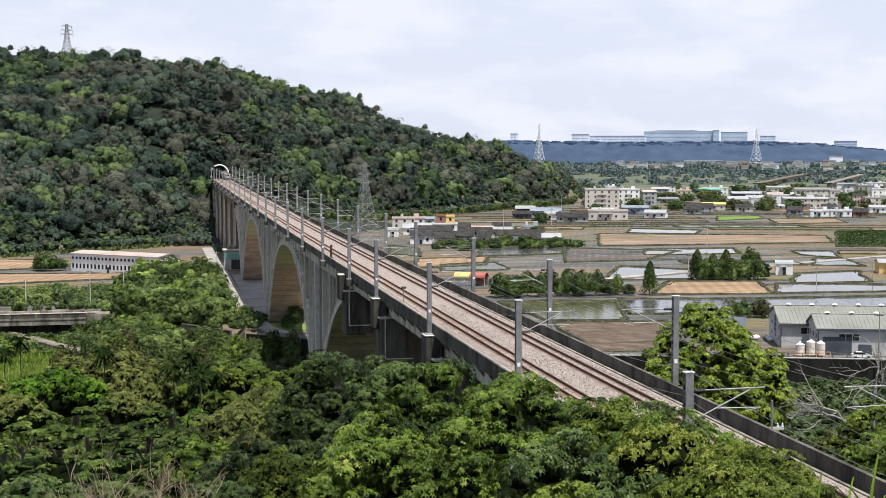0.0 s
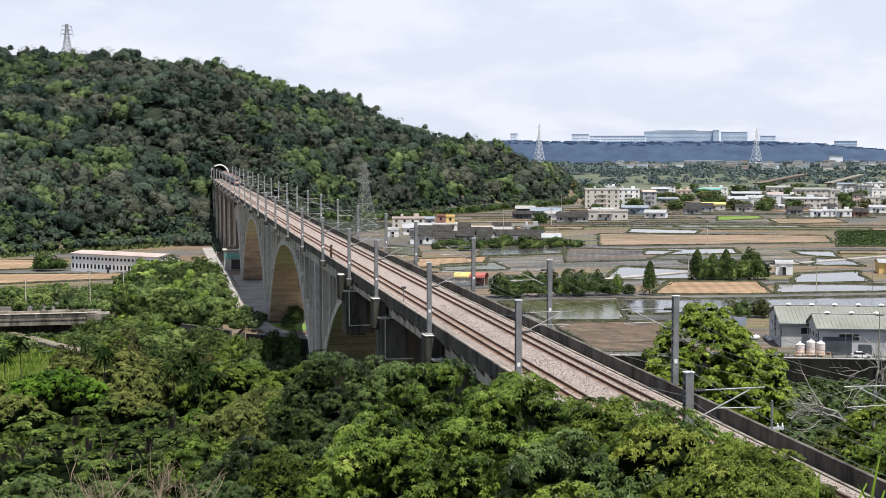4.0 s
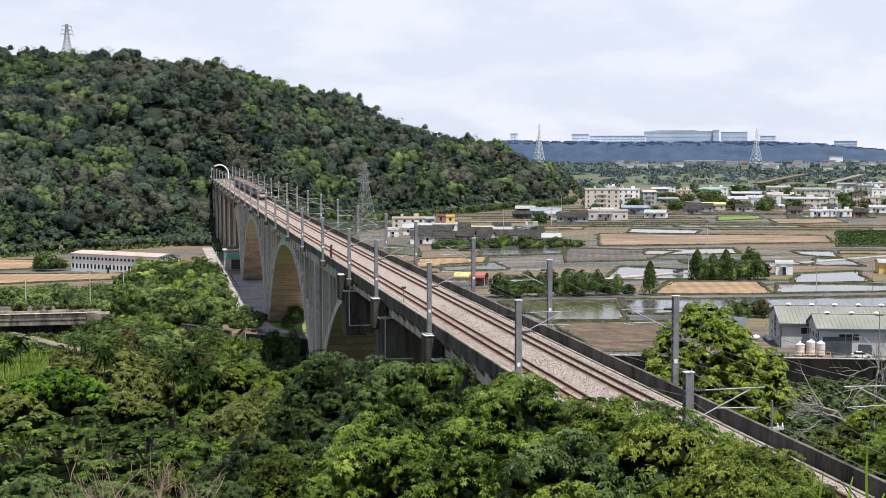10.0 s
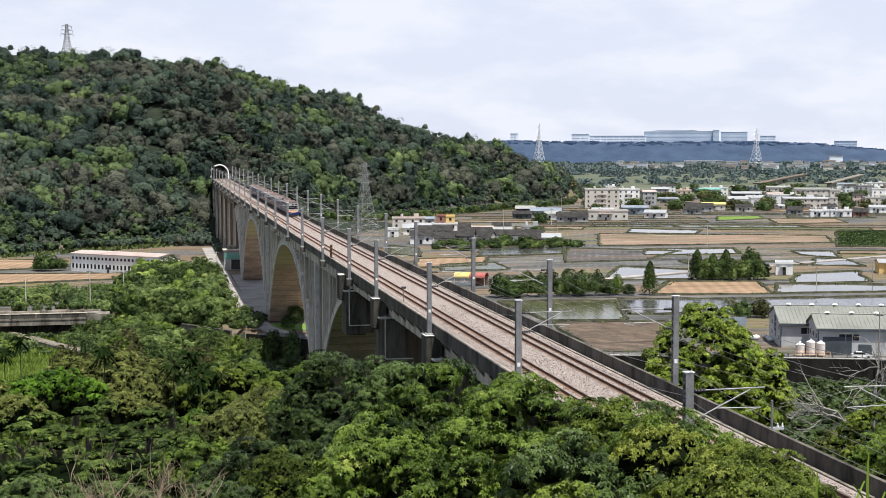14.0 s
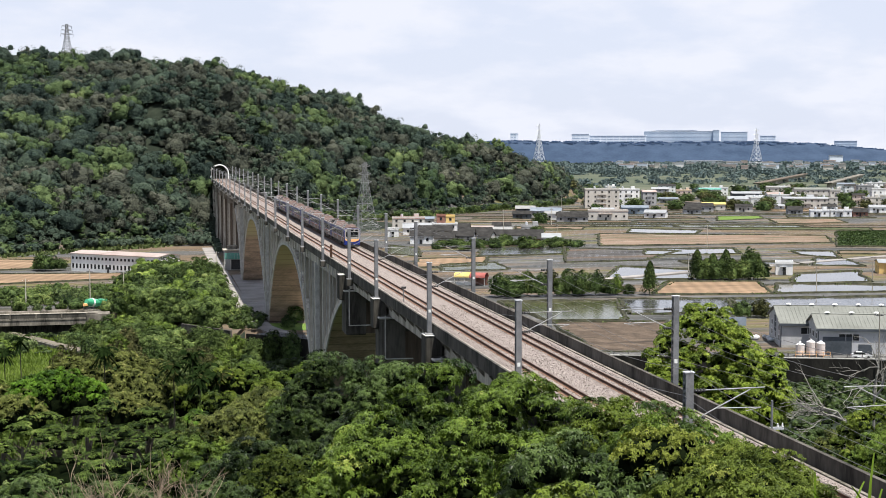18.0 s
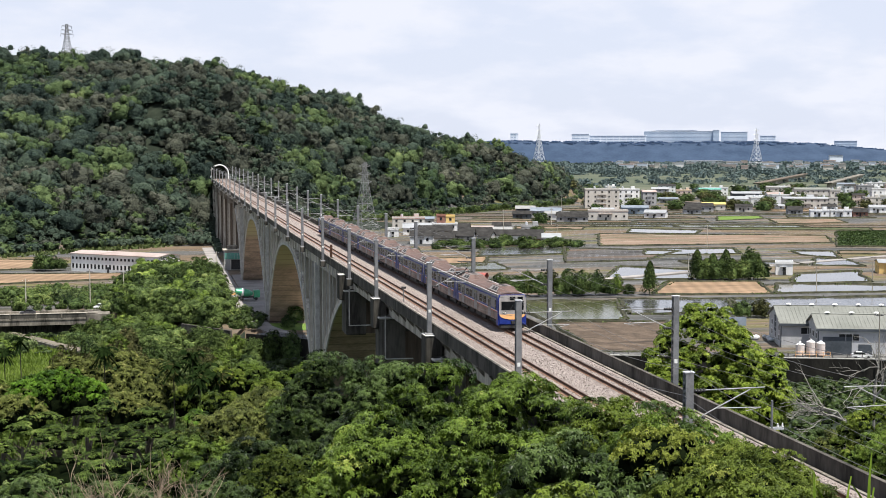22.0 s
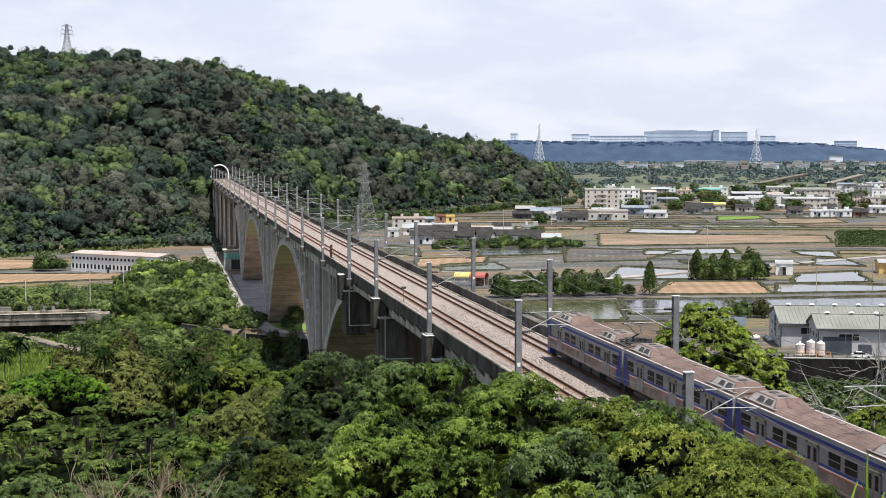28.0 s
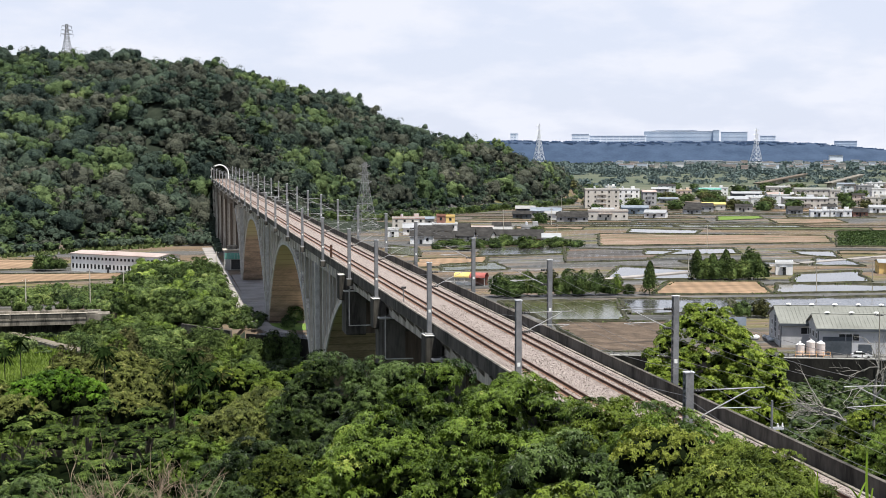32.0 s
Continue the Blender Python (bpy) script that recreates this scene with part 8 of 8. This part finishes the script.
# taller trees standing in the thicket
tr = random.Random(21)
for i in range(40):
    x, y = tr.uniform(-24, 15), tr.uniform(232, 345)
    if x < -13 and y > 262:
        continue
    h = tr.uniform(3.5, 7.0)
    tree(tr.choice(["dark", "mid", "mid", "mid", "brown", "yellow", "feather"]), x, y, land(x, y) + h, tr.uniform(2.6, 4.4), "trees in the thicket", 1.0, True)
for x, y, h, r, kind in ((3, 398, 12, 6.5, "dark"), (9, 420, 12.5, 6, "dark"), (13, 395, 9, 4.5, "mid"), (-3, 425, 11, 5.5, "dark"), (14, 440, 11, 5, "dark"), (4, 370, 8.5, 5, "dark"), (10, 345, 6.5, 4.5, "mid"), (2, 448, 11, 6, "dark"), (-6, 402, 9.5, 5, "dark"), (10, 380, 9, 4, "dark"), (-9, 372, 6, 4, "mid"), (16, 415, 10, 4, "mid"), (6, 460, 9, 5, "dark"), (-2, 352, 5.5, 4, "dark"), (-10, 440, 7, 4.5, "mid")):
    tree(kind, x, y, land(x, y) + h, r, "trees in the thicket", 1.0, True)
for x, y, h, r, kind in ((-14, 380, 6.0, 3.2, "dark"), (-18, 379, 5.0, 2.8, "mid"), (-22, 380, 3.6, 2.4, "mid"), (-11, 384, 6.5, 3.0, "dark"), (13, 331, 7.0, 3.4, "mid"), (17, 327, 6.6, 3.0, "yellow"), (21, 325, 6.0, 3.0, "mid"), (25, 321, 8.4, 2.8, "mid"), (29, 318, 8.2, 2.6, "dark"), (10, 338, 5.0, 3.4, "mid"), (18.5, 347, 2.6, 2.0, "mid"), (31, 347, 3.4, 2.2, "dark"), (34, 358, 4.6, 2.6, "dark"), (22, 372, 3.4, 2.4, "dark"), (25, 364, 2.4, 2.0, "dark")):
    tree(kind, x, y, land(x, y) + h, r, "bushes by the piers", 1.0, True)
for kind, x, y, top, r in (("yellow", -23.0, 211.9, 11.3, 3.6), ("yellow", -20.6, 218.6, 10.7, 3.8), ("yellow", -16.5, 219.8, 11.0, 4.2), ("yellow", -12.8, 221.1, 10.9, 4.2), ("brown", -16.5, 252.5, 10.4, 3.8), ("dark", -12.8, 255.8, 10.7, 4.4), ("brown", -8.6, 250.9, 11.0, 4.2), ("brown", -5.1, 244.1, 11.1, 4), ("dark", -2.3, 249.6, 10.8, 4.2), ("brown", -12.8, 237.4, 10.7, 4.0), ("dark", -6.6, 229.0, 10.6, 4)):
    tree(kind, x, y, max(top, land(x, y) + 3.0), r, "trees in the thicket", 1.0, True)
# bushes round the village and beside the evergreens
for i in range(26):
    x, y = tr.uniform(112, 186), tr.uniform(604, 632)
    tree(tr.choice(["mid", "dark", "mid"]), x, y, tr.uniform(1.2, 2.4), tr.uniform(2.0, 4.0), "bushes round the village", 1.0, True)
for x, y, h, r in ((181, 446, 6.4, 3.2), (186, 445, 7.0, 3.4), (191, 444.5, 6.4, 3.2), (195.5, 445, 7.4, 3.2), (200, 446, 7.0, 3.4), (204, 447, 6.2, 3.0)):
    tree("mid" if int(x) % 2 else "dark", x, y, h, r, "trees between the paddies", 1.0, True)
for i in range(34):
    x, y = tr.uniform(96, 330), 0
    y = lerp_rows(FOOT, x) - tr.uniform(14, 26)
    tree(tr.choice(["mid", "mid", "dark"]), x, y, tr.uniform(2.0, 4.0), tr.uniform(2.6, 4.6), "hedge at the foot of the hill", 1.0, True)
# trees among the houses and field edges
for kind, x, y, top, r in (("dark", 452, 985, 10, 7), ("dark", 560, 1060, 9, 7), ("dark", 572, 1075, 10, 8), ("dark", 590, 1040, 8, 7), ("mid", 520, 985, 6, 6), ("dark", 505, 960, 7, 6), ("dark", 640, 1110, 12, 6),
                           ("dark", 222, 800, 8, 5), ("mid", 160, 640, 5, 4), ("mid", 150, 622, 4, 4), ("mid", 140, 612, 4, 4), ("mid", 132, 600, 3.5, 4), ("mid", 165, 617, 3.5, 5), ("dark", 120, 606, 3.5, 3), ("dark", 190, 690, 6, 4),
                           ("dark", 300, 935, 7, 6), ("dark", 395, 1085, 9, 8), ("dark", 410, 1120, 9, 8), ("mid", 340, 925, 5, 5), ("dark", -42, 530, 7, 4.5), ("dark", -37, 531, 5, 3), ("mid", -45, 534, 4, 3), ("dark", 199, 446, 11, 4),
                           ("dark", 470, 1130, 10, 8), ("dark", 540, 1240, 12, 10), ("dark", 600, 1300, 12, 11), ("mid", 430, 1050, 6, 6), ("dark", 152, 346, 4.5, 3), ("brown", 157, 345, 5, 3.2)):
    tree(kind, x, y, top, r, "trees among fields and houses", 1.0, True)

def grass_patch(name, label, n, region, h, w, material, seed):
    rs = np.random.RandomState(seed)
    q = []
    for i in range(n):
        x, y = region(rs)
        z = land(x, y)
        a = rs.uniform(0, 6.28)
        d = np.array((math.cos(a), math.sin(a), 0)) * w * rs.uniform(0.6, 1.4)
        t = np.array((rs.normal(0, 0.3), rs.normal(0, 0.3), 1)) * h * rs.uniform(0.5, 1.3)
        p = np.array((x, y, z - 0.05))
        q.append([p - d * 0.5, p + d * 0.5, p + d * 0.35 + t, p - d * 0.35 + t * 0.85])
    return tagged(cards(name, np.array(q), n, material), label, "grass", kind="stuff")


def bund_grass():
    """Weeds along the bunds of the fields named above."""
    rs = np.random.RandomState(44)
    q = []
    for kind, *c in FIELDS:
        for (x0, y0), (x1, y1) in zip(c, c[1:] + c[:1]):
            n = int(math.hypot(x1 - x0, y1 - y0) * 3)
            for u in rs.random(n):
                if noise.noise((x0 * 0.1 + 9 * u, y0 * 0.1, 3)) < 0.12:
                    continue
                p = np.array((x0 + (x1 - x0) * u + rs.normal(0, 0.7), y0 + (y1 - y0) * u + rs.normal(0, 0.7), 0.15))
                d = np.array((rs.uniform(0.15, 0.4), rs.uniform(-0.2, 0.2), 0))
                t = np.array((rs.normal(0, 0.12), rs.normal(0, 0.12), rs.uniform(0.2, 0.5)))
                q.append([p - d, p + d, p + d * 0.6 + t, p - d * 0.6 + t * 0.85])
    tagged(cards("bund_grass", np.array(q), len(q), VERGE), "weeds and grass along the paddy bunds", "grass", kind="stuff")


MEADOW = leaf_mat("meadow_grass", (0.081, 0.1215, 0.02268), (0.1782, 0.243, 0.0486), (0.2754, 0.2997, 0.1215), 0.3, 0.7, 0.12)
VERGE = leaf_mat("verge_weeds", (0.0324, 0.0486, 0.0162), (0.0891, 0.1174, 0.0405), (0.1458, 0.162, 0.0729), 0.1, 0.7, 0.12)
bund_grass()


def crop_spot(r):
    """A place in the dark crop field, on one of its rows."""
    u, v = (int(r.random() * 60) + r.uniform(0.1, 0.9)) / 60, r.random()
    return ((305 + 35 * u) * (1 - v) + (361 + 48 * u) * v, (589 - 7 * u) * (1 - v) + (698 + u) * v)


grass_patch("crop_rows", "rows of knee-high dark green crop plants", 7000, crop_spot, 0.6, 0.8, LEAF_BUSH, 36)
grass_patch("meadow_grass", "tall bright green meadow grass", 24000, lambda r: (r.uniform(-52, -13), r.uniform(255, 378)), 0.8, 0.22, MEADOW, 31)
grass_patch("river_grass", "green grass on the river bed", 6000, lambda r: (r.uniform(41, 190), r.uniform(150, 262)), 0.8, 0.3, MEADOW, 32)
grass_patch("verge_grass", "rough grass at the foot of the hill", 2600, lambda r: ((lambda u: (u, lerp_rows(FOOT, u) - r.uniform(4, 30)))(r.uniform(-90, 18) if r.random() < 0.5 else r.uniform(60, 330))), 1.2, 1.2, VERGE, 33)

# ---- distance ----
spots = []
for i in range(5200):
    xx, yy = rs.uniform(480, 2500), rs.uniform(1290, 3850)
    if abs(xx / yy - 0.42) > 0.3:
        continue
    if noise.noise((xx / 420, yy / 110, 7)) < 0.0:
        continue
    r = rs.uniform(4, 11) * (0.6 + yy / 3500)
    spots.append((xx, yy, r * 0.1, r, 0.6))
woods("far_trees", "distant belts of trees on the plain", spots, LEAF_FAR, 5, 0.4, 9, 18, 1.3, shade_core=False)
spots = []
for i in range(420):
    dep = rs.uniform(4180, 4290)
    tx = rs.uniform(0.02, 0.36)
    xx, yy = dep * (0.2 + tx), dep * (0.98 - 0.2 * tx)
    r = rs.uniform(5, 12)
    spots.append((xx, yy, land(xx, yy) - r * 0.1, r, 0.5))
# blue of these leaves is painted haze
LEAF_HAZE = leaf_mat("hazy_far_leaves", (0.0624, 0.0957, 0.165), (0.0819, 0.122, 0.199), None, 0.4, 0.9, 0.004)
woods("plateau_woods", "hazy blue woods on the far plateau slope", spots, LEAF_HAZE, 4, 0.45, 8, 19, 1.2, shade_core=False)
# walls lightened and blued so that their colour carries the haze
FAR_WALL = mat("hazed_pale_walls", (0.66, 0.71, 0.78), (0.80, 0.83, 0.88), 0.02, 0.9, 0, world=True)
FAR_BLUE = mat("hazed_blue_grey_walls", (0.36, 0.44, 0.54), (0.48, 0.55, 0.64), 0.02, 0.9, 0, world=True)


def make_far_block(x, y, length, h, depth, material, label, bands=3, rot=-24):
    th = tagged(empty("far_building", pose(x, y, land(x, y), 0, 0, rot)), label, "building", "buildings on the far plateau")
    part("wall", boxes((-length / 2, length / 2, 0, depth, -6, h)), material, th)
    part("roof", boxes((-length / 2 - 1, length / 2 + 1, -1, depth + 1, h, h + 1.5)), FAR_WALL, th)
    for k in range(bands):
        z = h * (k + 0.45) / bands
        n = max(2, int(length / 18))
        for i in range(n):
            x0 = -length / 2 + length * i / n
            part("window", boxes((x0 + 1.5, x0 + length / n - 1.5, -0.4, 0.1, z, z + h / bands * 0.35)), FAR_BLUE, th)
    return th

TOWN = random.Random(9)
TOWN_MATS = [FAR_WALL, WALLS["white"], WALLS["cream"], WALLS["pink"]]


def make_far_house(x, y, length, h, depth, wall, roof, label):
    th = tagged(empty("far_house", pose(x, y, land(x, y), 0, 0, -22)), label, "building", "houses of the far town")
    part("wall", boxes((-length / 2, length / 2, 0, depth, -3, h)), wall, th)
    part("roof", prism(bmesh.new(), [(-length / 2 - 1, h), (length / 2 + 1, h), (length / 2, h + 2), (-length / 2, h + 2)], -1, depth + 1), roof, th)


for i in range(95):
    dep = TOWN.uniform(2900, 3900)
    tx = TOWN.uniform(0.115, 0.34) if TOWN.random() < 0.65 else TOWN.uniform(0.2, 0.34)
    make_far_house(dep * (0.2 + tx), dep * (0.98 - 0.2 * tx), TOWN.uniform(9, 34), TOWN.uniform(5, 13), 14, TOWN.choice(TOWN_MATS), TOWN.choice([ROOFS["white"], ROOFS["grey"], ROOFS["rust"], ROOFS["white"]]), "small pale house of the far town")
for i in range(30):
    dep = TOWN.uniform(1090, 1480)
    tx = TOWN.uniform(0.10, 0.335)
    le = TOWN.uniform(9, 24)
    fl = TOWN.choice([1, 1, 2, 2, 3])
    wl, rf = TOWN.choice(["white", "cream", "white", "grey", "pink"]), TOWN.choice(["white", "grey", "tile", "blue", "rust", "white"])
    make_building("house", "%s-walled town building with a %s roof" % (wl, {"tile": "dark tiled", "rust": "pale rusty"}.get(rf, rf)), dep * (0.2 + tx), dep * (0.98 - 0.2 * tx), le, TOWN.uniform(8, 14), 3.4 * fl, TOWN.uniform(-26, -10), wl, rf, "gable" if fl == 1 else TOWN.choice(["flat", "gable"]), 1.6, fl, 5.0, "house", "houses of the far town")
for i in range(60):
    dep = TOWN.uniform(1000, 1500)
    tx = TOWN.uniform(0.08, 0.335)
    tree(TOWN.choice(["dark", "mid", "brown"]), dep * (0.2 + tx), dep * (0.98 - 0.2 * tx), TOWN.uniform(5, 10), TOWN.uniform(5, 9), "trees among fields and houses", 1.0, True)
make_far_house(1498, 3690, 108, 10, 40, FAR_WALL, ROOFS["white"], "long white warehouse in the far town")
make_far_house(1560, 3480, 70, 7, 30, FAR_WALL, ROOFS["white"], "long white warehouse in the far town")
make_far_house(1862, 3610, 36, 25, 30, FAR_WALL, ROOFS["blue"], "tall pale blue block in the far town")
make_far_house(1115, 3290, 17, 12, 14, FAR_WALL, ROOFS["white"], "white house in the far trees")
for pts, m_ in ((((660, 1466), (987, 2015)), BROWNC), (((738, 1450), (1050, 1953)), CONC_DARK)):
    fbr = tagged(empty("far_viaduct"), "low concrete road viaduct on the far plain", "viaduct", "far road viaducts")
    part("deck", ribbon(bmesh.new(), [pts[0], pts[1]], 9, 5.5, 6.6), m_, fbr)
    a, c = Vector(pts[0]), Vector(pts[1])
    for k in range(16):
        p = a + (c - a) * ((k + 0.5) / 16)
        part("pier", boxes((p.x - 2.5, p.x + 2.5, p.y - 1, p.y + 1, -1, 5.5)), CONC, fbr)

FAR_BLOCKS = [  # x, y, length, height of the roof over the plain, tone
    (1276, 4142, 53, 90, "w"),
    (1386, 4119, 179, 85, "w"),
    (1588, 4109, 219, 99, "b"),
    (1596, 4160, 128, 103, "w"),
    (1688, 4057, 18, 102, "b"),
    (1751, 4065, 81, 97, "b"),
    (1858, 4053, 48, 85, "w"),
    (2082, 3976, 67, 69, "b"),
    (1073, 4183, 19, 92, "w"),
    (2006, 4012, 53, 62, "w"),
]
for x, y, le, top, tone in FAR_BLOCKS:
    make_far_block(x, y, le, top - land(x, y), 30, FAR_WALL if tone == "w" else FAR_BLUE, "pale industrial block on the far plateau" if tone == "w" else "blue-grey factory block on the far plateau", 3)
hide_source([o for v in (*LEAFY_FAR.values(), *LEAFY_LOW.values()) for o in v] + [TRUNK])
motions()
